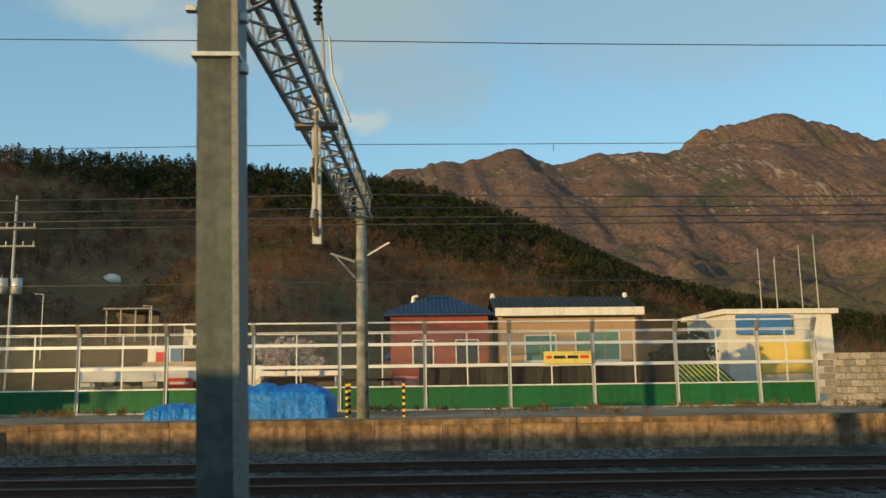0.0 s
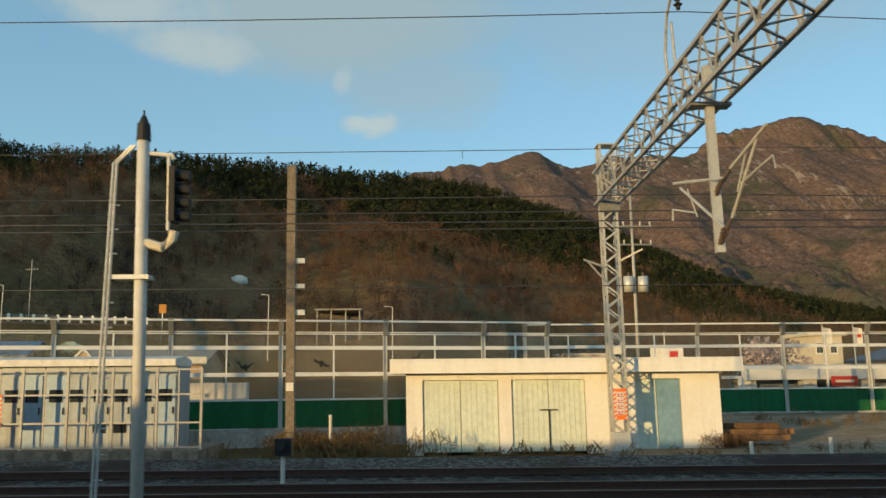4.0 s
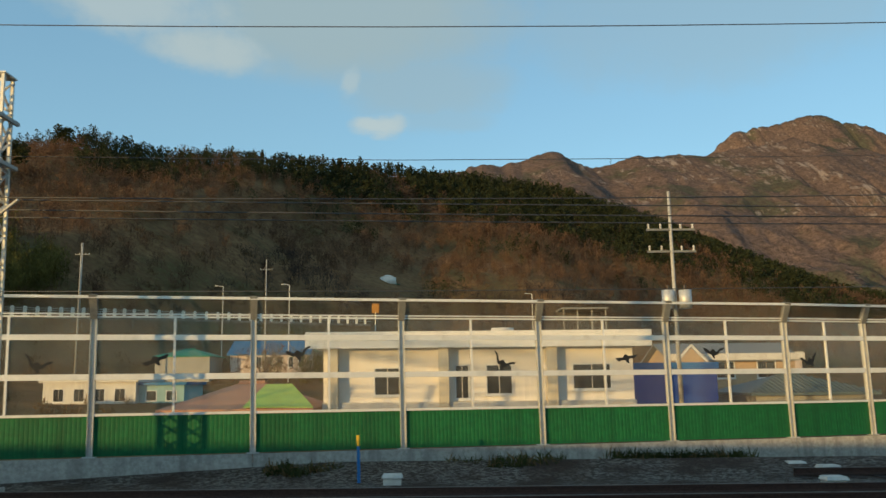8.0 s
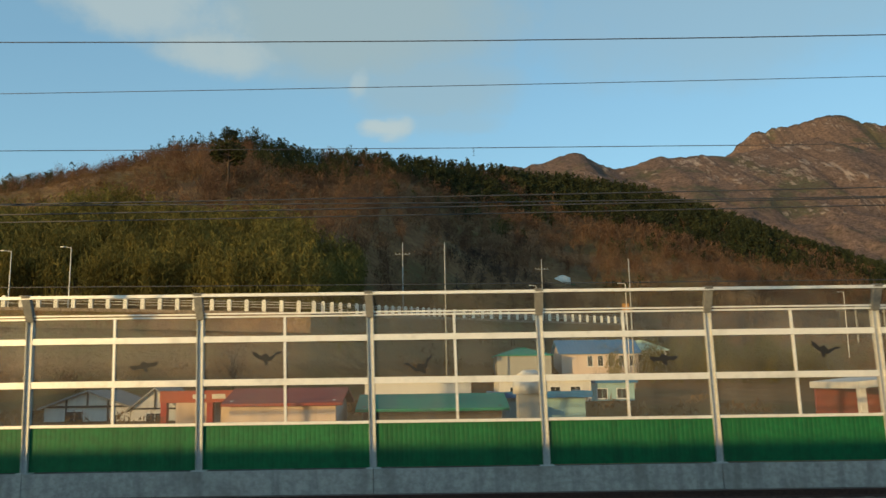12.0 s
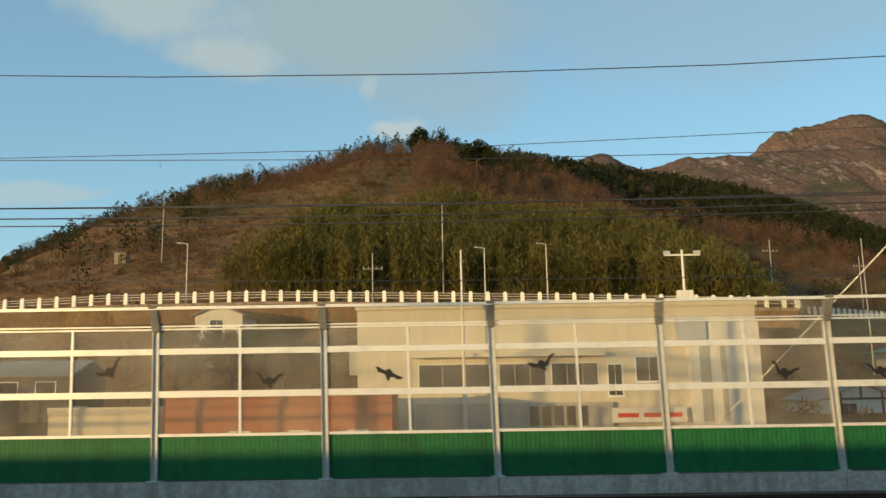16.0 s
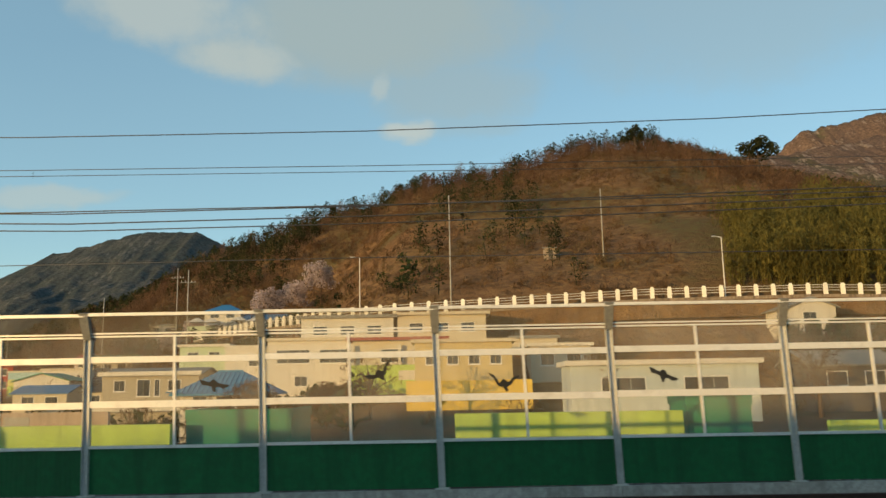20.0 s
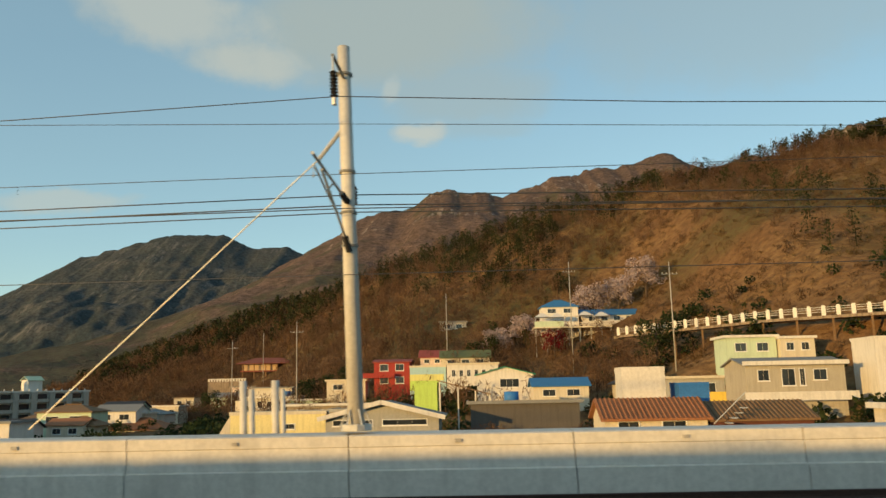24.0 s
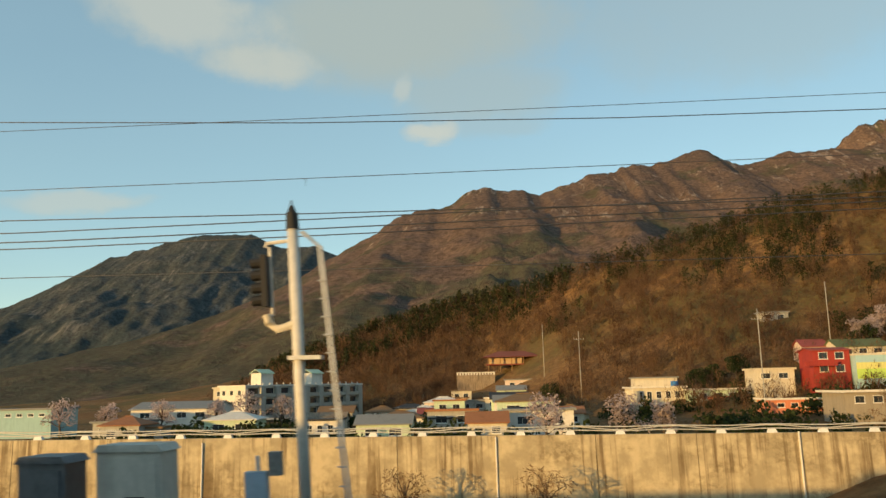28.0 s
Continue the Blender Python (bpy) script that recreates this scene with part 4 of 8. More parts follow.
while k < 60:
    z = lerp_table(k, rows)[0]
    face = Geo().box(k + 0.008, k + 1.992, 25.0, 25.15, 0.15, z - 0.16)
    solid("platform_wall", face, PLATFACE, "weather-stained concrete platform face", "wall", "structure")
    solid("platform_coping", Geo().box(k + 0.008, k + 1.992, 24.93, 25.5, z - 0.155, z + 0.012), PLATFACE, "worn concrete coping at the platform edge", "wall", "structure")
    k += 2.0

# ---- tarpaulin heap, striped guard frame, stack of sleepers, boxes by the track ----
TARP = material("blue_tarpaulin", (0.025, 0.165, 0.52), 0.42, 0, 0.3, 4.0, 1.2, (0.05, 0.26, 0.62), 1.0, 4.5)


def tarp_heap(name, label, x0, x1, y0, y1, z0, h, seed):
    g = Geo()
    nx, ny = 46, 22
    for j in range(ny + 1):
        for i in range(nx + 1):
            u, v = i / nx * 2 - 1, j / ny * 2 - 1
            d = max(abs(u) ** 3.5, abs(v) ** 3)
            z = h * (1 - min(1.0, d)) ** 0.28
            z *= 0.93 + 0.14 * noise.noise(Vector((u * 3.1, v * 1.5, seed))) + 0.09 * noise.noise(Vector((u * 9.0, v * 5.0, seed)))
            z += 0.035 * math.sin(u * 34 + 3 * noise.noise(Vector((u * 3, v * 3, seed)))) * (1 - z / h) * (0 if d >= 1 else 1)
            out = (0.05 + 0.09 * abs(v) ** 2) * noise.noise(Vector((u * 14, v * 3, seed + 4)))
            g.v.append((x0 + (x1 - x0) * (u + 1) / 2 + out, y0 + (y1 - y0) * (v + 1) / 2 + out, z0 + max(0.0, z)))
    g.f = [(j * (nx + 1) + i, j * (nx + 1) + i + 1, (j + 1) * (nx + 1) + i + 1, (j + 1) * (nx + 1) + i) for j in range(ny) for i in range(nx)]
    return solid(name, g, TARP, label, "tarpaulin", smooth=True)


tarp_heap("tarpaulin", "bright blue tarpaulin draped over a high heap on the platform", -6.4, -2.5, 26.5, 28.6, 1.37, 1.08, 2.0)
tarp_heap("tarpaulin", "crumpled blue tarpaulin over a low heap beside the higher one", -8.3, -6.1, 26.4, 28.0, 1.37, 0.5, 7.0)
rack = thing("guard_frame", "black and yellow striped steel guard frame round a mast foot", "guard frame")
for x in (-2.05, -0.25):
    for y in (26.7, 27.9):
        p = part("post", Geo().box(x - 0.04, x + 0.04, y - 0.04, y + 0.04, 1.36, 2.5), YELLOW, rack)
        for z in (1.42, 1.62, 1.82, 2.02, 2.22, 2.42):
            part("stripe", Geo().box(x - 0.043, x + 0.043, y - 0.043, y + 0.043, z, z + 0.11), BLACK, p)
for y in (26.7, 27.9):
    part("top_bar", Geo().box(-2.1, -0.2, y - 0.04, y + 0.04, 2.5, 2.58), BLACK, rack)
WOOD_OLD = material("old_timber", (0.16, 0.09, 0.045), 0.9, 0, 0.35, 10.0, 1.5, None, 0.3, 12.0, 0.0, 0.25)
beamm = Geo().box(-1.25, 1.25, -0.12, 0.12, 0, 0.18).mesh("old_sleeper", WOOD_OLD)
for k, (x, y, z, a) in enumerate([(-25.1, 28.8, 0.62, 2), (-25.0, 29.1, 0.62, -3), (-25.2, 29.4, 0.62, 4), (-25.1, 28.9, 0.81, 6), (-24.8, 29.25, 0.81, -5), (-25.3, 29.1, 1.0, 3)]):
    ob = new("old_sleeper", beamm)
    ob.matrix_basis = pose(x, y, z, 0, 0, a)
    tagged(ob, "old brown wooden sleeper on a loose stack", "sleeper", "stacked sleepers")


def dwarf_signal(x, y, foot):
    t = thing("dwarf_signal", "small black ground signal on a short white post", "signal", (x, y, foot), group="ground signals")
    part("post", Geo().tube([(0, 0, 0), (0, 0, 0.75)], 0.05, n=8), WHITE, t)
    part("head", Geo().box(-0.16, 0.2, -0.12, 0.14, 0.68, 1.05).tube([(0.0, -0.12, 0.88), (0.0, -0.26, 0.90)], 0.09, n=8), BLACK, t, "black lamp head with a hood")


for x, y in ((-16.25, 20.2), (-14.4, 22.6), (-39.2, 20.0), (-243.1, 19.6)):
    dwarf_signal(x, y, 0.38)


def cable_box(x, y, foot, w=0.42, d=0.35, h=0.26, mat=CONC_PALE, label="low pale concrete cable box beside the track"):
    g = Geo().box(-w / 2, w / 2, -d / 2, d / 2, 0, h * 0.7)
    g.ring_loft([[(-w / 2 - 0.04, -d / 2 - 0.04, h * 0.7), (w / 2 + 0.04, -d / 2 - 0.04, h * 0.7), (w / 2 + 0.04, d / 2 + 0.04, h * 0.7), (-w / 2 - 0.04, d / 2 + 0.04, h * 0.7)],
                 [(-w / 2, -d / 2, h), (w / 2, -d / 2, h), (w / 2, d / 2, h), (-w / 2, d / 2, h)]])
    ob = solid("cable_box", g, mat, label, "cable box")
    ob.matrix_basis = pose(x, y, foot)


for x, y in ((-17.4, 20.0), (-16.6, 20.1), (-15.4, 20.0), (-70.0, 20.3), (-103.5, 20.0), (-69.4, 23.6), (-69.0, 22.6), (-79.7, 21.8)):
    cable_box(x, y, 0.36)
cap = thing("marker_cone", "small pink and white marker by the rails", "marker", (-22.3, 22.4, 0.38))
part("base", Geo().tube([(0, 0, 0), (0, 0, 0.12)], 0.16, 0.14, 10), WHITE, cap)
part("cap", Geo().tube([(0, 0, 0.12), (0, 0, 0.24)], 0.13, 0.04, 10), REDPAINT, cap)
for x, y, h in ((-38.9, 27.4, 1.3), (-24.2, 25.3, 0.6), (-26.5, 25.4, 0.5)):
    ob = solid("marker_post", Geo().tube([(0, 0, 0), (0, 0, h)], 0.055, n=8), WHITE, "short white marker post standing in dry grass", "post")
    ob.matrix_basis = pose(x, y, 0.35)

# ---- white storage shed ----
PALEDOOR = material("pale_green_doors", (0.60, 0.65, 0.56), 0.7, 0, 0.12, 7.0, 0.8, (0.52, 0.55, 0.48), 0.08, 30.0, 0.18)
SHEDWHITE = material("shed_render", (0.72, 0.70, 0.65), 0.8, 0, 0.05, 7.0, 0.35, (0.62, 0.56, 0.47), 0.06, 30.0, 0.15)
BLUEDOOR = material("blue_grey_door", (0.19, 0.31, 0.40), 0.6, 0, 0.12, 7.0, 0.8)
shed = thing("storage_shed", "low white rendered shed with a flat roof and wide panelled doors", "shed")
x0, x1, yf = -36.55, -26.25, 28.3
cuts = [(-36.02, -33.55), (-33.12, -30.70), (-29.02, -27.55)]
edges = [x0] + [e for c in cuts for e in c] + [x1]
for a, b in zip(edges[::2], edges[1::2]):
    part("front_pier", Geo().box(a, b, yf, yf + 0.2, 0.3, 2.9), SHEDWHITE, shed, "off-white rendered wall with stains")
for a, b in cuts:
    part("lintel", Geo().box(a, b, yf + 0.004, yf + 0.2, 2.68, 2.9), SHEDWHITE, shed)
for a, b, c, d in ((x0, x0 + 0.2, yf + 0.2, yf + 4.0), (x1 - 0.2, x1, yf + 0.2, yf + 4.0), (x0, x1, yf + 4.0, yf + 4.2)):
    part("wall", Geo().box(a, b, c, d, 0.3, 2.9), SHEDWHITE, shed, "off-white rendered wall")
part("roof_slab", Geo().box(-37.05, -25.65, 27.7, 33.0, 2.9, 3.36), SHEDWHITE, shed, "thick white flat roof slab")
for (a, b), mat in zip(cuts[:2], (PALEDOOR, PALEDOOR)):
    m = (a + b) / 2
    for u0, u1 in ((a + 0.02, m - 0.01), (m + 0.01, b - 0.02)):
        d = part("door", Geo().box(u0, u1, yf + 0.08, yf + 0.13, 0.38, 2.66), mat, shed, "pale green boarded door leaf")
        n = 7
        for k in range(n):
            w = (u1 - u0) / n
            part("board", Geo().box(u0 + k * w + 0.005, u0 + (k + 1) * w - 0.005, yf + 0.062, yf + 0.079, 0.42, 2.62), mat, d)
    if a > -34:
        part("door_bolt", Geo().box(m - 0.3, m + 0.3, yf + 0.02, yf + 0.05, 1.68, 1.72).box(m - 0.02, m + 0.02, yf + 0.02, yf + 0.05, 0.4, 1.7), BLACK, shed)
part("door", Geo().box(-29.0, -28.36, yf + 0.08, yf + 0.12, 0.38, 2.66), PALEDOOR, shed, "pale narrow door leaf")
bd = part("door", Geo().box(-28.34, -27.57, yf + 0.06, yf + 0.12, 0.38, 2.66), BLUEDOOR, shed, "blue-grey panelled door leaf")
for z in (0.55, 1.25, 1.95):
    part("door_panel", Geo().box(-28.26, -27.65, yf + 0.045, yf + 0.06, z, z + 0.6), BLUEDOOR, bd)
part("step", Geo().box(-29.15, -27.4, yf - 0.35, yf, 0.25, 0.42), CONC, shed)
part("meter_box", Geo().box(x1 + 0.001, x1 + 0.18, yf + 0.6, yf + 0.9, 1.3, 1.7), GALV, shed)

# ---- row of relay cubicles inside a steel frame ----
CUBICLE = material("grey_cubicle_paint", (0.33, 0.36, 0.38), 0.5, 0.1, 0.1, 6.0, 0.8, (0.36, 0.36, 0.33), 0.05, 30.0, 0.4)
BLUEGREY = material("blue_grey_panel", (0.30, 0.38, 0.46), 0.5, 0.1, 0.1, 6.0, 0.8)
solid("cubicle_plinth", Geo().box(-53.95, -42.4, 25.2, 28.4, 0.1, 0.78), CONC_OLD, "long grey concrete plinth under the cubicles", "plinth")
for k in range(1, 9):
    a = -55.0 + 1.30 * k
    c = thing("relay_cubicle", "grey steel equipment cubicle with dark louvre windows", "cubicle", (a, 26.2, 0.78), group="row of cubicles")
    part("body", Geo().box(0.02, 1.28, 0, 1.4, 0, 2.4), CUBICLE, c)
    part("roof", Geo().ring_loft([[(u, -0.3, 2.4), (u, 1.5, 2.4), (u, 1.5, 2.58), (u, 0.7, 2.7), (u, -0.3, 2.6)] for u in (0.004, 1.296)]), WHITE, c, "pale lid with rounded edge")
    for u in (0.08, 0.68):
        d = part("door", Geo().box(u, u + 0.56, -0.03, -0.002, 0.06, 2.12), CUBICLE if (k + (u > 0.5)) % 3 else BLUEGREY, c)
        part("louvre", Geo().box(u + 0.08, u + 0.46, -0.045, -0.031, 1.35, 1.72), DARKWIN, d, "dark louvred window")
        if k % 3 == 1:
            part("louvre", Geo().box(u + 0.08, u + 0.46, -0.045, -0.031, 0.45, 0.72), DARKWIN, d)
        part("handle", Geo().box(u + 0.48, u + 0.52, -0.06, -0.031, 1.0, 1.2), BLACK, d)
cage = thing("steel_cage_fence", "grey steel frame fence of open bays before the cubicles", "fence")
for k in range(1, 11):
    a = -55.1 + 1.27 * k
    part("post", Geo().box(a - 0.035, a + 0.035, 25.4, 25.47, 0.78, 3.12), LATTICE, cage)
    if k < 10:
        for z in (0.86, 1.55, 2.35, 3.06):
            part("bar", Geo().box(a + 0.035, a + 1.235, 25.415, 25.455, z - 0.025, z + 0.025), LATTICE, cage)
        part("upright", Geo().box(a + 0.6, a + 0.64, 25.42, 25.45, 0.89, 3.03), LATTICE, cage)
warning_plate(cage, -48.3, 25.38, 1.9, 0.55, 0.95)
part("notice", Geo().box(-50.6, -49.95, 25.36, 25.385, 1.7, 2.2), WHITE, cage, "blank white notice board")
warning_plate(cage, -51.9, 25.38, 1.9, 0.45, 0.9)

# ---- colour-light signals ----
def colour_light(x, y, foot, top, ladder=True, turn=0.0):
    t = thing("colour_light_signal", "tall pale signal post with a black lamp head and a ladder", "signal", (x, y, 0), turn)
    part("post", Geo().tube([(0, 0, foot), (0, 0, top - 0.45)], 0.085, n=14), POLECONC, t, "pale grey post", True)
    part("finial", Geo().tube([(0, 0, top - 0.45), (0, 0, top - 0.2)], 0.10, 0.09, 12).tube([(0, 0, top - 0.2), (0, 0, top - 0.08)], 0.075, 0.03, 12).tube([(0, 0, top - 0.08), (0, 0, top)], 0.015, n=6), BLACK, t, "black pointed cap")
    head = part("lamp_head", Geo().box(0.40, 0.48, -0.15, 0.15, top - 1.62, top - 0.85), BLACK, t, "black lamp head with four hoods")
    for k in range(4):
        part("hood", Geo().tube([(0.48, 0, top - 0.95 - 0.19 * k), (0.66, 0, top - 0.965 - 0.19 * k)], 0.085, 0.078, 10), BLACK, head)
    part("back_frame", Geo().tube([(0, 0, top - 0.62), (0.42, 0, top - 0.66), (0.42, 0, top - 0.72)], 0.03, n=6).tube([(0.39, -0.1, top - 0.7), (0.39, -0.1, top - 1.75)], 0.025, n=6), WHITE, t)
    part("bracket", Geo().tube([(0.05, 0, top - 1.9), (0.28, 0, top - 1.97), (0.42, 0, top - 1.86), (0.45, 0, top - 1.74)], 0.07, n=8), CREAM, t, "curved cream bracket")
    if ladder:
        l = Geo()
        for u in (-0.24, -0.12):
            l.tube([(-0.08 + u * 0.4, 0.05, top - 0.5), (-0.35 + u * 0.4, 0.1, top - 0.75), (-0.62 + u * 0.5, 0.3, foot)], 0.02, n=5)
        for k in range(14):
            z = foot + 0.4 + (top - 1.4 - foot) * k / 14
            w = (top - z) / (top - foot)
            c = -0.36 - 0.30 * w
            l.tube([(c - 0.06, 0.1 + 0.2 * w, z), (c + 0.06, 0.1 + 0.2 * w, z)], 0.012, n=4)
        part("ladder", l, GALV, t, "narrow steel ladder")
    part("step_plate", Geo().box(-0.35, 0.14, -0.12, 0.12, top - 2.42, top - 2.36), GALV, t)
    return t


colour_light(-39.93, 12.45, 0.3, 6.5)
colour_light(-411.5, 12.2, 0.3, 5.45, turn=180.0)
gp = thing("grey_pole", "plain weathered grey pole with fittings near the shed", "pole", (-40.03, 26.6, 0.3))
part("shaft", Geo().box(-0.13, 0.13, -0.13, 0.13, 0, 9.1), material("brown_grey_pole", (0.19, 0.155, 0.115), 0.85, 0, 0.3, 9.0, 1.2, None, 0.2, 20.0, 0.4), gp)
for z in (4.4, 5.2, 6.0):
    part("fitting", Geo().box(0.1, 0.42, -0.05, 0.05, z, z + 0.16), GALV, gp)
part("sign", Geo().box(-0.11, 0.11, -0.16, -0.13, 2.1, 2.35), WHITE, gp)
gp2 = thing("grey_pole", "plain brown-grey pole beside the cubicle cage", "pole", (-51.9, 24.3, 0.3))
part("shaft", Geo().tube([(0, 0, 0), (0, 0, 6.6)], 0.15, 0.12, 10), CONC_OLD, gp2, "", True)
part("collar", Geo().tube([(0, 0, 5.6), (0, 0, 5.7)], 0.18, n=10).tube([(0, 0, 6.2), (0, 0, 6.3)], 0.18, n=10), GALV, gp2)
part("sign", Geo().box(-0.1, 0.1, -0.18, -0.15, 2.5, 2.72), WHITE, gp2)

# ---- end of the barrier, short fence on the viaduct wall, the long parapet ----
DARKGREY = material("dark_grey_steel", (0.10, 0.11, 0.12), 0.5, 0.2, 0.2, 8.0, 1.0)
barrier("short green and clear noise barrier standing on the viaduct wall", [(-271.6, 20.0), (-274.68, 20.0), (-276.7, 19.97)], 0.90, 1.7, CLEAR_HAZY)
solid("end_panel", Geo().box(-271.5, -271.1, 19.95, 20.5, 0.3, 4.0), DARKGREY, "dark grey steel end panel of the noise barrier", "panel")
xs = [-271.2 - 5.0 * k for k in range(25)]
par = thing("viaduct_parapet", "long pale concrete parapet wall with a broad rounded top", "parapet", kind="structure")
for a, b in zip(xs[1:], xs):
    if b < -391:
        break
    zt = 1.80
    g = Geo()
    g.ring_loft([[(u, 19.46, -0.2), (u, 19.46, 1.02), (u, 19.55, 1.05), (u, 19.6, zt - 0.28), (u, 19.58, zt - 0.26), (u, 19.58, zt - 0.03), (u, 19.66, zt), (u, 20.5, zt + 0.02), (u, 20.5, -6.0), (u, 19.2, -6.0)] for u in (a + 0.012, b - 0.012)])
    part("parapet_length", g, CONC_PALE, par)
    part("drain_notch", Geo().box((a + b) / 2 - 0.12, (a + b) / 2 + 0.02, 19.54, 19.579, zt - 0.2, zt - 0.12), CONC, par)
wing = Geo().ring_loft([[(x, 18.9, -0.3), (x, 19.55, z - 0.1), (x, 19.65, z), (x, 20.3, z), (x, 20.3, -3.0)] for x, z in ((-391.2, 1.78), (-393.5, 1.5), (-399.3, 0.72), (-399.5, 0.4))])
part("wing_wall", wing, CONC_PALE, par, "sloping end of the parapet")
solid("low_wall", Geo().ring_loft([[(x, 13.5, -0.3), (x, 13.6, 1.88), (x, 14.0, 1.88), (x, 14.1, -0.3)] for x in (-277.9, -271.15)]), CONC_OLD, "rough grey concrete wall end close to the track", "wall", "structure")
solid("wall_cap", Geo().box(-278.25, -277.92, 13.55, 13.98, 1.5, 1.72), CONC, "small concrete block at the wall end", "block")
mk = thing("marker_stake", "thin blue stake with a yellow top by the barrier", "stake", (-80.5, 22.0, 0.4))
part("stake", Geo().tube([(0, 0, 0), (0, 0, 0.85)], 0.04, n=8), BLUE, mk)
part("top", Geo().tube([(0, 0, 0.85), (0, 0, 1.1)], 0.042, n=8), YELLOW, mk)
solid("low_wall", Geo().ring_loft([[(x, 14.4, -0.3), (x, 14.6, z), (x, 15.0, z), (x, 15.1, -0.3)] for x, z in ((-380.0, 1.6), (-389.0, 1.55), (-394.5, 0.7), (-395.5, 0.2))]), CONC_PALE, "pale grey sloping concrete wall close to the track", "wall", "structure")
for x in (-284.1, -306.4, -333.4, -362.1):
    v = thing("cable_riser", "pair of pale upright cable pipes behind the parapet", "pipes", (x, 20.7, 1.0), group="cable pipes")
    for u, w in ((-0.45, 0.085), (-0.25, 0.07), (0.3, 0.09), (0.48, 0.06)):
        part("pipe", Geo().tube([(u, 0.1 * (u > 0), 0.0), (u, 0.1 * (u > 0), 2.05 - 0.2 * (w < 0.08))], w, n=10), POLECONC, v, "", True)
    part("tray", Geo().box(-0.6, 0.65, -0.1, 0.3, -0.2, 0.35), CONC_PALE, v)
hyd = thing("parapet_marker", "yellow and blue marker clipped to the parapet", "marker", (-293.0, 19.5, 1.4), group="parapet markers")
part("plate", Geo().box(-0.06, 0.06, -0.02, 0.02, 0.08, 0.26), YELLOW, hyd)
part("base", Geo().box(-0.075, 0.075, -0.03, 0.03, -0.05, 0.08), BLUE, hyd)
copy_thing(hyd, pose(-284.9, 19.5, 1.3))

# ---- lineside cabinets at the end of the walk ----
def cabinet(x, y, w, h, mat, label):
    t = thing("lineside_cabinet", label, "cabinet", (x, y, 0.3), group="lineside cabinets")
    part("body", Geo().box(-w / 2, w / 2, -0.3, 0.3, 0, h), mat, t)
    part("lid", Geo().ring_loft([[(-w / 2 - 0.04, v, h), (-w / 2 + 0.03, v, h + 0.09), (w / 2 - 0.03, v, h + 0.09), (w / 2 + 0.04, v, h)] for v in (-0.34, 0.34)]), mat, t)
    part("door", Geo().box(-w / 2 + 0.06, w / 2 - 0.06, -0.32, -0.301, 0.08, h - 0.08), mat, t)
    part("handle", Geo().box(-0.06, 0.2, -0.35, -0.321, h * 0.62, h * 0.62 + 0.03), BLACK, t)


CABPALE = material("pale_cabinet_paint", (0.44, 0.43, 0.38), 0.6, 0, 0.12, 6.0, 0.8, (0.30, 0.28, 0.22), 0.05, 30.0, 0.4)
cabinet(-414.6, 11.0, 0.62, 1.42, DARKGREY, "dark grey lineside cabinet with a slanted lid")
cabinet(-413.45, 11.0, 0.85, 1.55, CABPALE, "pale grey lineside cabinet with a rounded lid")
jb = thing("junction_post", "small grey boxes on a thin post beside the track", "junction box", (-411.85, 11.0, 0.3))
part("post", Geo().tube([(0, 0, 0), (0, 0, 1.45)], 0.03, n=8), GALV, jb)
part("box", Geo().box(-0.16, 0.12, -0.1, 0.08, 0.9, 1.25), BLUEGREY, jb)
part("box", Geo().box(0.16, 0.32, -0.1, 0.08, 1.2, 1.5), GALV_DARK, jb)

# ---- houses of the town ----
def paint(name, c, streak=0.25):
    return material(name, c, 0.8, 0, 0.10, 6.0, 0.4, tuple(v * 0.72 for v in c), 0.1, 25.0, streak)


LIME = paint("lime_paint", (0.45, 0.62, 0.14))
PALEGREEN = paint("pale_green_paint", (0.48, 0.58, 0.42))
YELLOWW = paint("yellow_wall", (0.72, 0.52, 0.10))
PINKW = paint("pinkish_wall", (0.62, 0.50, 0.42))
TEALW = paint("teal_wall", (0.30, 0.45, 0.45))
GREYW = paint("grey_wall", (0.36, 0.35, 0.31))
REDW = paint("red_wall", (0.30, 0.038, 0.030))
BEIGE = paint("beige_brick", (0.46, 0.33, 0.20))
DARKWALL = paint("dark_wall", (0.10, 0.09, 0.08))
SALMON = paint("salmon_roof", (0.50, 0.27, 0.17))
TERRA = material("terracotta_roof", (0.30, 0.13, 0.06), 0.85, 0, 0.3, 9.0, 0.8)
BROWNROOF = material("brown_roof", (0.20, 0.12, 0.06), 0.85, 0, 0.3, 9.0, 0.8)
BLACKROOF = material("black_roof", (0.028, 0.028, 0.03), 0.6, 0, 0.3, 9.0, 0.8)
BLUEROOF = material("blue_roof", (0.04, 0.16, 0.34), 0.5, 0, 0.2, 9.0, 0.8)
NAVYROOF = material("dark_blue_tiles", (0.02, 0.04, 0.10), 0.45, 0, 0.3, 9.0, 0.8)
GREENROOF = material("green_roof", (0.03, 0.22, 0.13), 0.55, 0, 0.2, 9.0, 0.8)
GREYROOF = material("grey_roof", (0.22, 0.22, 0.21), 0.8, 0, 0.2, 9.0, 0.8)
REDROOF = material("red_roof", (0.27, 0.065, 0.05), 0.7, 0, 0.25, 9.0, 0.8)
WINFRAME = material("white_window_frame", (0.72, 0.72, 0.70), 0.5, 0, 0.08, 10.0, 1.0)


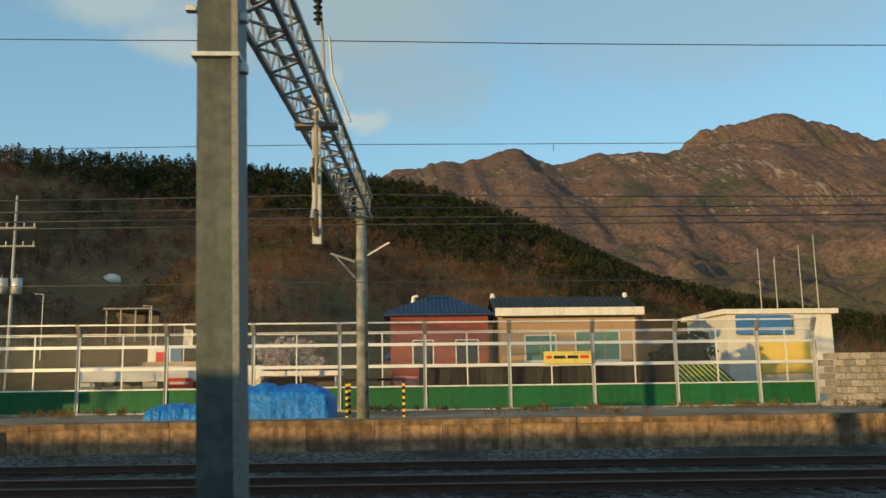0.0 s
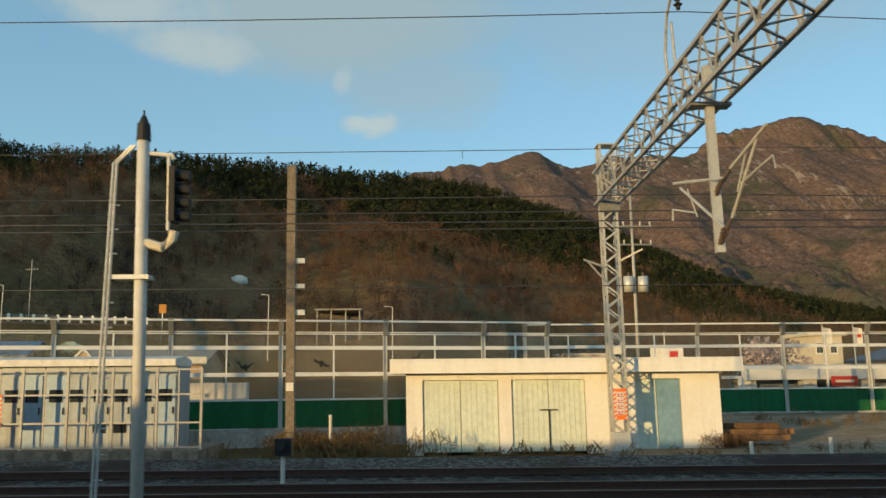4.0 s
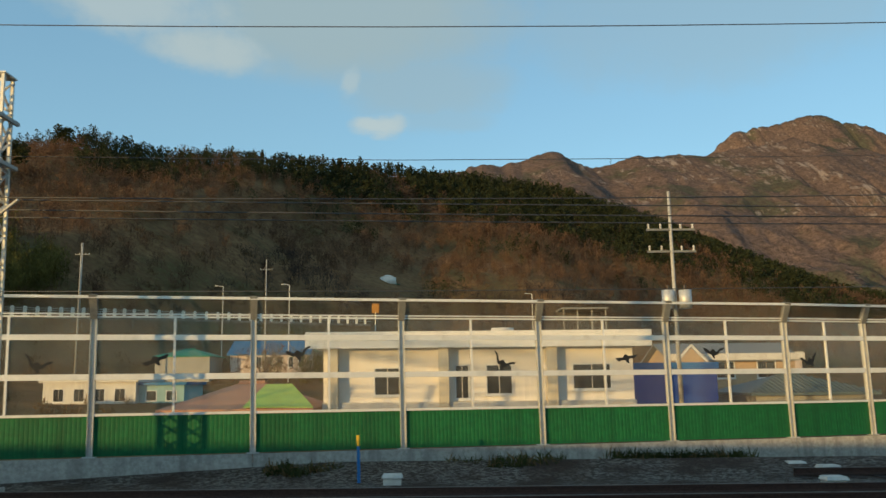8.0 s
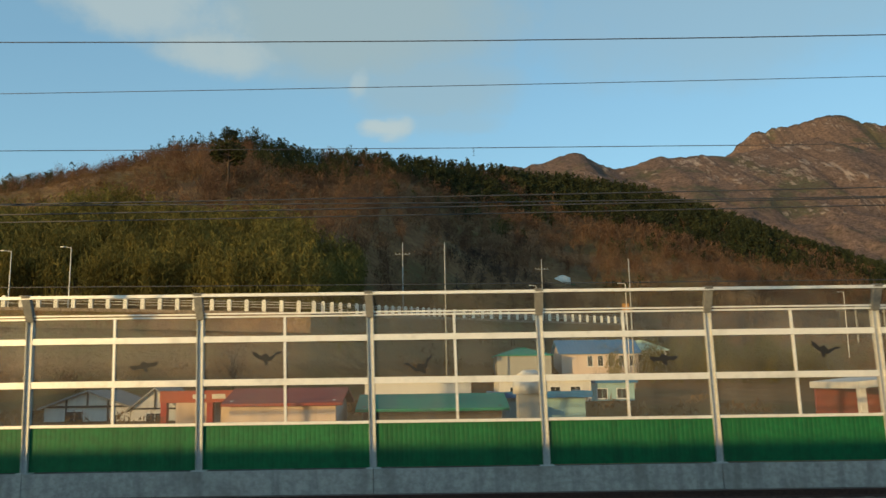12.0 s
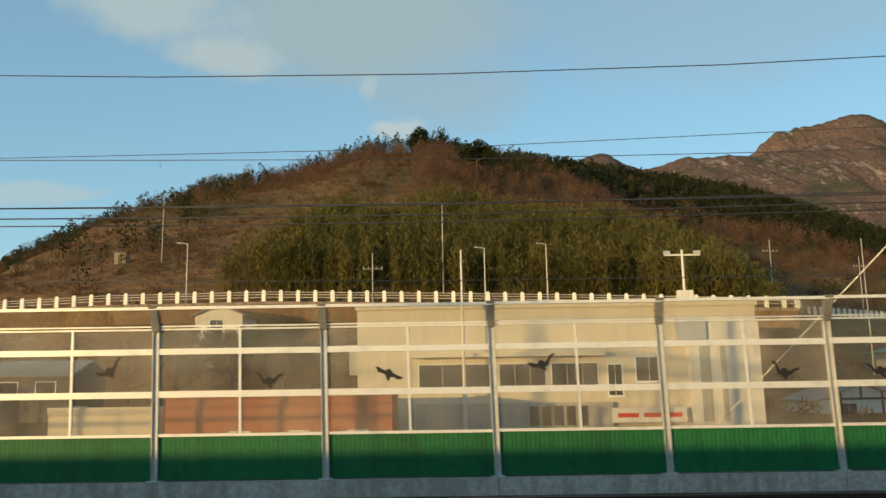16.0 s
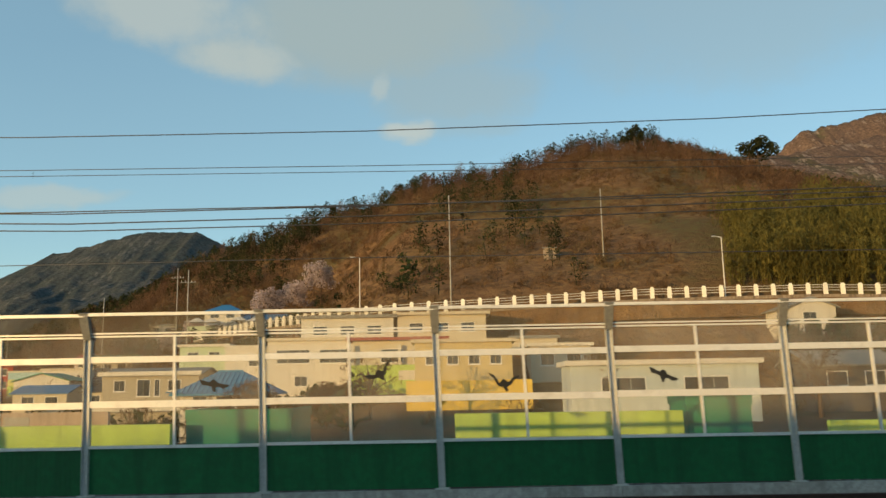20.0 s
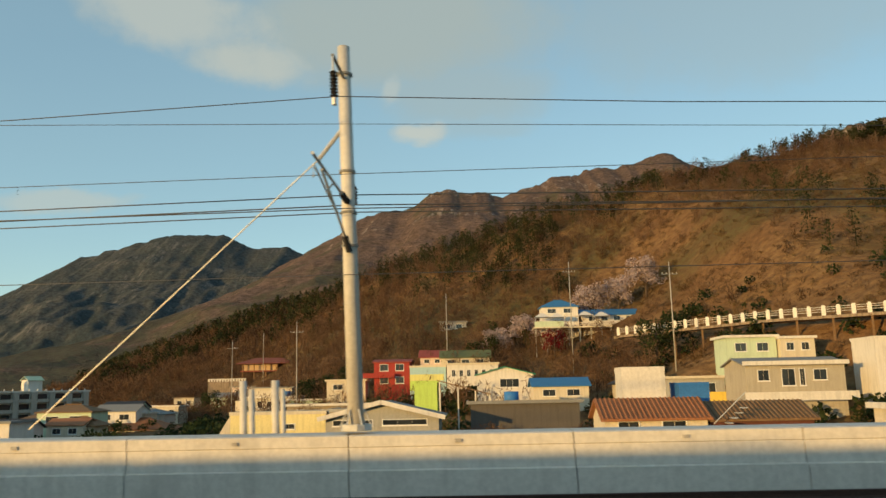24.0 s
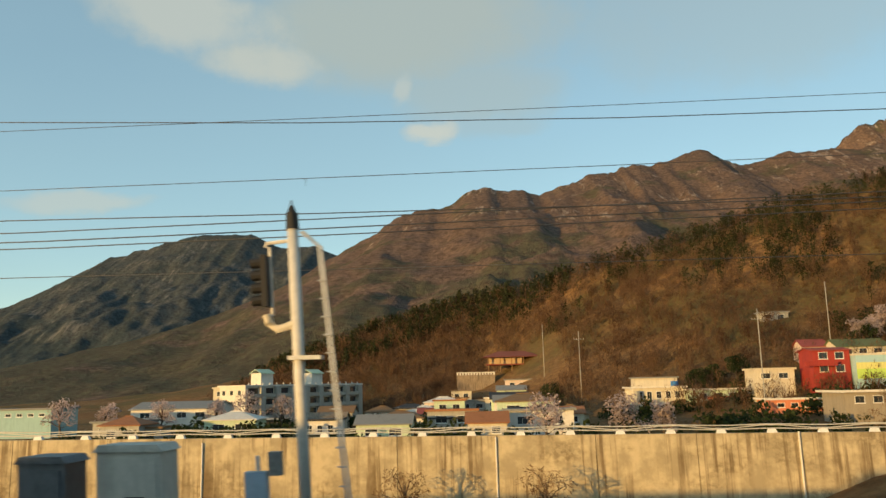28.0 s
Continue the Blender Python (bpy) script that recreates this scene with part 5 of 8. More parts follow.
def brick_mat(name, a, b):
    m = bpy.data.materials.new(name)
    m.use_nodes = True
    n = Nodes(m.node_tree)
    out, s = n.add("ShaderNodeOutputMaterial"), n.add("ShaderNodeBsdfPrincipled")
    n.join(s.outputs[0], out.inputs[0])
    at = n.add("ShaderNodeNewGeometry").outputs["Position"]
    mp = n.add("ShaderNodeMapping")
    mp.inputs["Rotation"].default_value = (radians(90), 0, 0)
    n.join(at, mp.inputs[0])
    t = n.add("ShaderNodeTexBrick")
    t.inputs["Color1"].default_value, t.inputs["Color2"].default_value, t.inputs["Mortar"].default_value = (*a, 1), (*b, 1), (*[v * 0.7 + 0.08 for v in a], 1)
    t.inputs["Scale"].default_value, t.inputs["Mortar Size"].default_value = 2.4, 0.02
    n.join(mp.outputs[0], t.inputs["Vector"])
    n.join(n.mix(n.ramp(n.noise(at, 0.7, 4.0), 0.4, 0.7, 0.0, 0.35), t.outputs[0], tuple(v * 0.5 for v in a)), s.inputs["Base Color"])
    s.inputs["Roughness"].default_value = 0.9
    return m


BRICKRED = brick_mat("red_brick", (0.24, 0.05, 0.035), (0.17, 0.035, 0.025))
BRICKTAN = brick_mat("tan_brick", (0.42, 0.28, 0.16), (0.34, 0.22, 0.12))


def window(t, x0, x1, z0, z1, y, panes=2, glass=None, sill=True):
    """A framed window set in a wall whose face is at y."""
    w = part("window", Geo().box(x0, x1, y - 0.05, y + 0.03, z0, z0 + 0.07).box(x0, x1, y - 0.05, y + 0.03, z1 - 0.07, z1).box(x0, x0 + 0.07, y - 0.05, y + 0.03, z0 + 0.07, z1 - 0.07).box(x1 - 0.07, x1, y - 0.05, y + 0.03, z0 + 0.07, z1 - 0.07), WINFRAME, t)
    for k in range(panes):
        a, b = x0 + 0.07 + (x1 - x0 - 0.14) * k / panes, x0 + 0.07 + (x1 - x0 - 0.14) * (k + 1) / panes
        part("pane", Geo().box(a + 0.02, b - 0.02, y - 0.012, y - 0.002, z0 + 0.07, z1 - 0.07), glass or DARKWIN, w)
    if sill:
        part("sill", Geo().box(x0 - 0.06, x1 + 0.06, y - 0.10, y - 0.001, z0 - 0.07, z0 - 0.001), WINFRAME, w)


def gable_roof(x0, x1, y0, y1, z, rise, over, thick=0.14, way="x"):
    g = Geo()
    if way == "x":
        ym = (y0 + y1) / 2
        prof = [(y0 - over, z - over * 0.25), (ym, z + rise), (y1 + over, z - over * 0.25)]
        g.ring_loft([[(x, a, b) for a, b in prof] + [(x, a, b - thick) for a, b in prof[::-1]] for x in (x0 - over, x1 + over)])
    else:
        xm = (x0 + x1) / 2
        prof = [(x0 - over, z - over * 0.25), (xm, z + rise), (x1 + over, z - over * 0.25)]
        g.ring_loft([[(a, y, b) for a, b in prof] + [(a, y, b - thick) for a, b in prof[::-1]] for y in (y0 - over, y1 + over)])
    return g


def hip_roof(x0, x1, y0, y1, z, rise, over):
    g = Geo()
    s = min((y1 - y0) / 2, (x1 - x0) / 2 * 0.8)
    ym = (y0 + y1) / 2
    a, b, c, d = x0 - over, x1 + over, y0 - over, y1 + over
    g.add([(a, c, z - 0.12), (b, c, z - 0.12), (b, d, z - 0.12), (a, d, z - 0.12), (a, c, z + 0.03), (b, c, z + 0.03), (b, d, z + 0.03), (a, d, z + 0.03), (x0 + s, ym, z + rise), (x1 - s, ym, z + rise)],
          [(3, 2, 1, 0), (0, 1, 5, 4), (1, 2, 6, 5), (2, 3, 7, 6), (3, 0, 4, 7), (4, 5, 9, 8), (5, 6, 9), (6, 7, 8, 9), (7, 4, 8)])
    return g


def roof_ribs(t, roof, x0, x1, y0, y1, z, rise, over, step, mat, hip):
    """Raised tile rows that run down the near slope."""
    ym = (y0 + y1) / 2
    s = min(ym - y0, (x1 - x0) / 2 * 0.8) if hip else 0.0
    g = Geo()
    x = x0 - over + step / 2
    while x < x1 + over:
        k = 1.0 if not hip else max(0.05, min(1.0, (x - x0 + over) / (s + over), (x1 + over - x) / (s + over)))
        za = z + 0.05 if hip else z - over * 0.25 + 0.02
        g.tube([(x, y0 - over - 0.02, za), (x, y0 - over + (ym - y0 + over) * k, za + (z + rise - za) * k + 0.02)], 0.055, n=5)
        x += step
    tagged(part("tile_rows", g, mat, roof), kind="stuff")


def house(name, label, x0, x1, y, zt, wall, roof="flat", roof_mat=None, rise=1.2, deep=7.0, over=0.35, wins=(), foot=None, way="x", ribs=0.0, fascia=None, glass=None, category="house", turn=0.0):
    """A house with its front at y. wins: rows of (from, to, low, high) in shares of the front's width and in metres above the visible foot."""
    g0 = min(land(x0, y), land(x1, y), land(x0, y + deep)) - 0.4
    foot = g0 if foot is None else min(foot, g0)
    t = thing(name, label, category, ((x0 + x1) / 2, y, 0.0), turn)
    w = x1 - x0
    X0, X1 = -w / 2, w / 2
    holes = [(X0 + w * a, X0 + w * b, zt - d, zt - c) for a, b, c, d in wins]
    wallg = Geo().box(X0, X1, 0, deep, foot, zt)
    if roof == "gable" and way == "y":
        wallg.add([(X0, 0, zt), (X1, 0, zt), (0, 0, zt + rise * 0.97), (X0, 0.2, zt), (X1, 0.2, zt), (0, 0.2, zt + rise * 0.97)], [(0, 1, 2), (4, 3, 5), (0, 2, 5, 3), (1, 4, 5, 2)])
    part("wall", wallg, wall, t)
    if roof == "gable" and way == "x":
        ym = deep / 2
        for x, e in ((X0, 0.15), (X1 - 0.15, 0.15)):
            part("gable", Geo().ring_loft([[(u, 0, zt), (u, deep, zt), (u, ym, zt + rise * 0.95)] for u in (x, x + e)]), wall, t)
    rm = roof_mat or wall
    if roof == "flat":
        r = part("roof", Geo().box(X0 - over, X1 + over, -over, deep + over, zt, zt + 0.22), rm, t)
        part("roof_curb", Geo().box(X0 - over, X1 + over, -over, -over + 0.15, zt + 0.22, zt + 0.34).box(X0 - over, X0 - over + 0.15, -over + 0.15, deep + over, zt + 0.22, zt + 0.34).box(X1 + over - 0.15, X1 + over, -over + 0.15, deep + over, zt + 0.22, zt + 0.34), rm, r)
    elif roof == "gable":
        r = part("roof", gable_roof(X0, X1, 0, deep, zt, rise, over, way=way), rm, t)
    elif roof == "hip":
        r = part("roof", hip_roof(X0, X1, 0, deep, zt, rise, over), rm, t)
        part("ridge_cap", Geo().tube([(X0 + min(deep / 2, w * 0.4), deep / 2, zt + rise + 0.03), (X1 - min(deep / 2, w * 0.4), deep / 2, zt + rise + 0.03)], 0.11, n=6), rm, r)
    else:
        r = part("roof", Geo().ring_loft([[(u, -over, zt), (u, deep + over, zt + rise), (u, deep + over, zt + rise + 0.14), (u, -over, zt + 0.14)] for u in (X0 - over, X1 + over)]), rm, t)
    if ribs and roof in ("gable", "hip"):
        roof_ribs(t, r, X0, X1, 0, deep, zt, rise, over, ribs, rm, roof == "hip")
    if fascia:
        part("fascia", Geo().box(X0 - over - 0.02, X1 + over + 0.02, -over - 0.06, -over - 0.003, zt - 0.18, zt + 0.30), fascia, t, "broad pale fascia board")
    for a, b, c, d in holes:
        window(t, a, b, c, d, 0.0, 2 if b - a < 2.2 else 3, glass)
    return t


def windows(n, low, high, a=0.06, b=0.94, fill=0.55):
    s = (b - a) / n
    return [(a + s * (k + 0.5 - fill / 2), a + s * (k + 0.5 + fill / 2), low, high) for k in range(n)]


# behind the old platform
h = house("brick_house", "red brick house with a dark blue tiled hip roof", -1.2, 4.9, 51.8, 6.5, BRICKRED, "hip", NAVYROOF, 1.25, 4.6, 0.45, [(0.22, 0.44, 1.6, 3.2), (0.66, 0.9, 1.6, 3.2)], 0.6, ribs=0.26)
part("shop_front", Geo().box(-2.9, 2.3, -0.5, -0.002, 0.6, 2.7), paint("pink_shop_front", (0.60, 0.20, 0.20)), h, "pinkish shop front under the windows")
for k, m in enumerate((PALEGREEN, GREENROOF, REDPAINT, REDPAINT)):
    part("shop_sign", Geo().box(-1.3 + 0.85 * k, -0.6 + 0.85 * k, -0.6, -0.52, 2.85, 3.3), m, h, "small round-cornered shop sign")
    part("sign_bar", Geo().box(-1.2 + 0.85 * k, -0.7 + 0.85 * k, -0.615, -0.602, 3.02, 3.12), WHITE, h)
part("roof_lamp", Geo().tube([(-1.6, 2.0, 7.4), (-1.6, 2.0, 7.75), (-1.3, 1.9, 7.85)], 0.16, 0.1, 8), WHITE, h, "white floodlight on the ridge")
h = house("station_building", "tan brick building with a dark tiled roof and a white fascia", 5.6, 13.7, 49.9, 6.35, BRICKTAN, "gable", BLACKROOF, 1.25, 6.0, 0.45, [(0.16, 0.40, 1.3, 2.9), (0.54, 0.88, 1.1, 2.9)], 0.6, ribs=0.3, fascia=WHITE, glass=material("green_tinted_glass", (0.10, 0.20, 0.16), 0.2, 0, 0.2, 3.0, 1.0, None, 0.0))
for x in (-4.3, 4.3):
    part("ridge_end", Geo().tube([(x, 3.0, 7.5), (x, 3.0, 7.85)], 0.22, 0.12, 8), CONC_PALE, h, "pale end tile on the ridge")
bn = thing("fence_banner", "yellow banner with bars of lettering tied to the fence", "banner", (7.4, 39.0, 0))
part("cloth", Geo().box(-1.13, 1.13, -0.02, 0.0, 3.14, 3.72), paint("faded_yellow_cloth", (0.58, 0.48, 0.12)), bn)
for a, b, m in ((-1.0, -0.75, REDPAINT), (-0.65, -0.1, BLACK), (0.0, 0.5, BLACK), (0.6, 1.0, REDPAINT)):
    part("bar", Geo().box(a, b, -0.03, -0.021, 3.38, 3.52), m, bn)
BRIGHT = paint("bright_white_paint", (0.78, 0.76, 0.72), 0.15)
h = thing("platform_hall", "long low white canopy building with a thick roof edge", "hall", (-13.2, 47.0, 0))
part("back_wall", Geo().box(-4.7, 4.7, 2.4, 2.6, 0.3, 2.6), GREYW, h)
part("roof", Geo().box(-5.0, 5.0, -0.3, 3.0, 2.62, 2.78), BRIGHT, h)
part("fascia", Geo().box(-5.1, 5.1, -0.5, -0.31, 2.55, 3.38), BRIGHT, h, "thick bright white roof edge")
for x in (-4.6, -1.2, 2.1, 4.5):
    part("pier", Geo().box(x - 0.4, x + 0.4, -0.1, 0.5, 0.3, 2.62), BRIGHT, h)
part("shutter", Geo().box(2.7, 4.0, 0.1, 0.2, 0.3, 2.3), CREAM, h, "cream roller shutter")
part("shutter", Geo().box(-3.9, -1.8, 0.1, 0.2, 0.3, 2.3), CREAM, h, "cream roller shutter")
part("red_sign", Geo().box(-0.2, 1.25, -0.62, -0.56, 2.18, 2.72), REDPAINT, h, "red sign with white bars")
part("sign_bars", Geo().box(0.0, 1.05, -0.64, -0.622, 2.38, 2.52), WHITE, h)
h = thing("shelter", "low open shelter with a thin pale roof", "shelter", (-6.0, 46.0, 0))
part("roof", Geo().box(-2.4, 2.1, -0.2, 3.0, 2.76, 3.02), BRIGHT, h)
for x in (-2.2, 0.0, 1.9):
    part("post", Geo().box(x - 0.05, x + 0.05, 0.0, 0.1, 0.3, 2.76), GALV, h)
part("back_wall", Geo().box(-2.3, 2.0, 2.8, 2.95, 0.3, 2.7), DARKWALL, h)
h = thing("stepped_house", "white stepped house with a tan balcony and a small roof box", "house", (-17.3, 60.0, 0))
part("lower_wall", Geo().box(-1.5, 1.6, 0, 4, 0.0, 3.3), CREAM, h)
part("balcony", Geo().box(-1.5, 2.6, -0.6, -0.003, 3.0, 3.9), BEIGE, h, "tan balcony front")
part("upper_wall", Geo().box(-1.4, 0.2, 0.2, 3, 3.3, 4.9), BRIGHT, h)
part("window", Geo().box(-0.8, -0.2, 0.15, 0.197, 3.9, 4.6), REDPAINT, h, "red framed window")
part("aerial", Geo().tube([(-1.0, 0.6, 4.9), (-1.0, 0.6, 6.0)], 0.05, n=6), WHITE, h)
house("tiled_house", "small house with a dark blue tiled roof", -1.9, 2.6, 60.0, 3.9, DARKWALL, "hip", NAVYROOF, 1.1, 6.0, ribs=0.3)
h = house("town_hall", "white two-storey building with a flat roof and a blue sign panel", 21.7, 29.1, 56.0, 6.6, WHITE, "flat", WHITE, deep=8.0, wins=[(0.58, 0.68, 1.7, 2.9), (0.74, 0.84, 1.7, 2.9)])
part("sign_panel", Geo().box(-3.2, 0.6, -0.45, -0.38, 5.2, 6.5), BLUE, h, "blue sign panel on the roof edge")
part("yellow_bay", Geo().box(-1.6, 2.0, -0.4, -0.002, 2.6, 4.9), YELLOWW, h, "yellow rendered bay")
h = thing("market_awning", "black awning with yellow-green stripes on thin posts", "awning", (16.1, 45.0, 0))
AWN = paint("yellow_green_cloth", (0.62, 0.62, 0.08), 0.1)
for k in range(22):
    a = -1.65 + 0.15 * k
    part("stripe", Geo().ring_loft([[(a, 0, 2.1 + d), (a + 0.15, 0, 2.1 + d), (a - 0.15, 2.0, 3.1 + d), (a - 0.30, 2.0, 3.1 + d)] for d in (0.0, 0.05)]), BLACK if k % 2 else AWN, h)
for x in (-1.5, 1.5):
    part("post", Geo().tube([(x, 0.1, 0.2), (x, 0.1, 2.1)], 0.05, n=6), GALV, h)
stone = thing("stone_wall", "wall of pale rough stone blocks beside the fence end", "wall", (18.6, 36.5, 0), kind="structure")
blk = [Geo().box(0.012, 0.488, -0.02 * k, 0.4, 0.012, 0.29).mesh("stone", material("wall_stone", (0.33, 0.29, 0.23), 0.95, 0, 0.35, 9.0, 1.5, None, 0.5, 12.0, 0.2, 0.25)) for k in (0, 1, 2)]
for r in range(9):
    for k in range(14):
        part("stone", blk[(r * 5 + k * 3) % 3], None, stone, at=pose(-0.25 * (r % 2) + 0.5 * k, 0, 0.75 + 0.3 * r))
netting = Geo()
for k in range(32):
    x = 0.4 + 0.4 * k
    netting.v += [(x, 39.75 + 0.05 * math.sin(k * 1.7), 1.2), (x, 39.75 + 0.08 * math.sin(k * 1.1), 3.1 + 0.10 * math.sin(k * 0.7))]
netting.f = [(2 * k, 2 * k + 2, 2 * k + 3, 2 * k + 1) for k in range(31)]
netting.v += [(x, y + 0.02, z) for x, y, z in netting.v[:64]]
netting.f += [(64 + 2 * k + 1, 64 + 2 * k + 3, 64 + 2 * k + 2, 64 + 2 * k) for k in range(31)]
solid("shade_netting", netting, BLACK, "black shade netting hung behind the fence", "netting")
house("cream_house", "cream two-storey house among trees", -2.1, 11.1, 200.0, 8.4, PINKW, "flat", WHITE, deep=6.0, wins=windows(3, 0.6, 1.6))
house("cream_house", "cream block with a flat roof", 1.7, 4.8, 80.0, 6.6, CREAM, "flat", CREAM, deep=5.0, wins=windows(2, 0.6, 1.7))
t = thing("hillside_shelter", "open flat-roofed shelter on posts at the foot of the hill", "shelter", (-50.3, 150.0, 0))
part("roof", Geo().box(-4.2, 4.2, -0.6, 6.6, 15.2, 15.5), GREYROOF, t)
for x in (-3.8, -1.3, 1.3, 3.8):
    part("post", Geo().box(x - 0.1, x + 0.1, 0, 0.2, land(-50, 150) - 0.5, 15.2), GREYW, t)
part("back_wall", Geo().box(-4.0, 4.0, 5.6, 5.9, land(-50, 156) - 0.5, 15.2), DARKWALL, t)

# along the slanting barrier
t = house("office_building", "long cream one-storey building with a thick white roof edge", -83.9, -68.6, 43.0, 4.45, paint("off_white_wall", (0.78, 0.73, 0.65), 0.12), "flat", WHITE, deep=8.0, over=0.75, wins=[(0.16, 0.25, 1.0, 2.4), (0.42, 0.47, 0.9, 2.6), (0.52, 0.61, 0.9, 2.4), (0.80, 0.93, 0.9, 2.2)])
part("roof_band", Geo().box(-8.45, 8.45, -0.80, -0.755, 4.35, 5.15), BRIGHT, t, "thick white roof edge")
for x in (-7.4, -2.0, 3.3):
    part("pilaster", Geo().box(x, x + 0.5, -0.55, -0.002, 0.3, 4.44), CREAM, t)
part("base_band", Geo().box(-7.66, 7.66, -0.35, -0.003, 0.0, 1.75), WHITE, t, "white plinth wall")
part("roof_tank", Geo().tube([(1.5, 3.0, 4.67), (1.5, 3.0, 5.5)], 0.7, 0.6, 14), WHITE, t, "white round roof tank", True)
house("blue_store", "bright blue steel store behind the barrier", -67.9, -63.4, 46.0, 3.25, paint("bright_blue", (0.03, 0.10, 0.42)), "flat", BLUE, deep=5.0, over=0.1)
house("gabled_house", "beige house with white gables and framed windows", -60.8, -51.9, 62.3, 4.2, BEIGE, "gable", GREYROOF, 1.2, 7.0, 0.5, [(0.34, 0.50, 0.25, 1.5), (0.68, 0.84, 0.25, 1.5)], fascia=WHITE)
t = thing("gable_porch", "small beige porch gable with white barge boards", "porch", (-59.9, 61.0, 0))
part("wall", Geo().box(-0.9, 0.9, 0, 1.2, 0.0, 4.0).ring_loft([[(-0.9, v, 4.0), (0.9, v, 4.0), (0, v, 4.9)] for v in (0.0, 1.2)]), BEIGE, t)
part("barge_board", Geo().beam((-1.15, -0.05, 3.85), (0, -0.05, 5.1), 0.1, 0.16).beam((1.15, -0.05, 3.85), (0, -0.05, 5.1), 0.1, 0.16), WHITE, t)
house("grey_roofed_house", "low house with a dark grey-green tiled roof", -61.0, -54.7, 47.0, 1.9, GREYW, "hip", material("grey_green_tiles", (0.10, 0.14, 0.14), 0.6, 0, 0.3, 9.0, 0.8), 1.0, 6.0, 0.4, ribs=0.3)
t = solid("painted_wall", Geo().box(-56.6, -44.0, 40.0, 40.25, 0.0, 2.65), WHITE, "white garden wall with faint painted drawings", "wall", "structure")
for k in range(4):
    c = Vector((-49.6 + 0.75 * k, 39.985, 2.2))
    part("drawing", Geo().tube([c + Vector((0.26 * math.cos(a * 1.047), 0, 0.26 * math.sin(a * 1.047))) for a in range(7)], 0.025, n=4), GREYW, t)
t = house("clay_roofed_house", "house with a salmon clay roof, part of it painted green", -91.2, -84.6, 42.0, 1.5, PINKW, "hip", SALMON, 1.25, 7.0, 0.4)
part("green_patch", Geo().ring_loft([[(0.4, -0.42, 1.60), (3.7, -0.42, 1.56), (2.2, 2.6, 2.62), (0.9, 2.6, 2.60)], [(0.4, -0.42, 1.66), (3.7, -0.42, 1.62), (2.2, 2.6, 2.70), (0.9, 2.6, 2.68)]]), LIME, t, "bright green painted part of the roof")
t = house("blue_roofed_house", "pale orange house with a blue tiled roof and tall windows", -109.8, -97.6, 134.0, 7.3, PINKW, "gable", BLUEROOF, 2.2, 9.0, 0.5, windows(5, 0.5, 2.2, 0.3, 0.98), ribs=0.6)
house("green_roofed_house", "low house with a green sheet roof", -120.3, -112.0, 130.0, 6.9, GREYW, "hip", GREENROOF, 1.2, 8.0)
t = thing("carport", "white open carport with a thick bowed roof and brown back wall", "carport", (-107.1, 40.0, 0))
part("roof", Geo().ring_loft([[(x, 0, z), (x, 5, z), (x, 5, z + 0.32), (x, 0, z + 0.32)] for x, z in ((-3.5, 2.35), (-1.5, 2.55), (0, 2.5), (2, 2.35), (3.6, 2.0))]), WHITE, t, "thick white bowed roof")
for x in (-3.3, -0.4, 3.3):
    part("pillar", Geo().box(x - 0.15, x + 0.15, 0.1, 0.4, -0.1, 2.5), WHITE, t)
part("back_wall", Geo().box(-3.4, 3.4, 4.6, 4.8, -0.1, 2.3), BRICKRED, t)
house("white_villa", "white villa with a flat roof and pale blue wing", -122.5, -112.0, 98.0, 3.0, WHITE, "flat", WHITE, deep=9.0, wins=windows(4, 0.7, 2.2))
house("blue_wing_house", "pale blue house beside the white villa", -112.0, -106.8, 99.0, 2.6, TEALW, "flat", BLUEROOF, deep=8.0, wins=windows(2, 0.6, 1.8))
house("cream_cottage", "cream cottage with a pale hipped roof", -98.1, -91.5, 140.0, 7.8, CREAM, "hip", PALEGREEN, 1.7, 7.0, 0.5, windows(2, 0.6, 1.8))
house("red_roofed_store", "low store with a rusty red roof", -139.5, -134.5, 42.0, 2.1, PINKW, "gable", REDROOF, 0.6, 5.0)
house("teal_roofed_store", "long low store with a teal sheet roof", -133.4, -126.5, 44.0, 1.7, DARKWALL, "gable", GREENROOF, 0.6, 5.0)
house("blue_grey_house", "low blue-grey house with a flat roof", -126.4, -121.8, 47.0, 2.0, TEALW, "flat", BLUEROOF, deep=5.0)
t = thing("water_tank", "white water tank on a short tower", "tank", (-125.4, 41.0, 0.0))
part("tower", Geo().box(-0.6, 0.6, -0.6, 0.6, -0.2, 2.3), GREYW, t)
part("tank", Geo().tube([(0, 0, 2.3), (0, 0, 3.1)], 0.8, 0.8, 16).tube([(0, 0, 3.1), (0, 0, 3.4)], 0.78, 0.25, 16), WHITE, t, "", True)

# the large cream hall and its neighbours
t = house("community_hall", "large cream two-storey hall with bands of windows and a flat roof", -193.6, -170.1, 51.0, 7.3, CREAM, "flat", CREAM, deep=12.0, over=0.12, wins=[(0.15, 0.33, 3.2, 4.7), (0.35, 0.47, 3.2, 4.7), (0.48, 0.60, 3.2, 4.7), (0.62, 0.66, 3.3, 5.2), (0.69, 0.76, 2.9, 4.4), (0.94, 0.985, 2.6, 4.6)])
# shade of a gap put into colour: a solid grey strip on the wall
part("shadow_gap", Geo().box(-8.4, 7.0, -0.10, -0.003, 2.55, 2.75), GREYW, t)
part("canopy", Geo().box(-8.6, 2.6, -0.8, -0.004, 4.45, 4.70), CREAM, t)
part("lower_wall", Geo().box(-8.4, 3.0, -0.4, -0.005, 0.2, 1.8), GREYW, t, "grey lower wall")
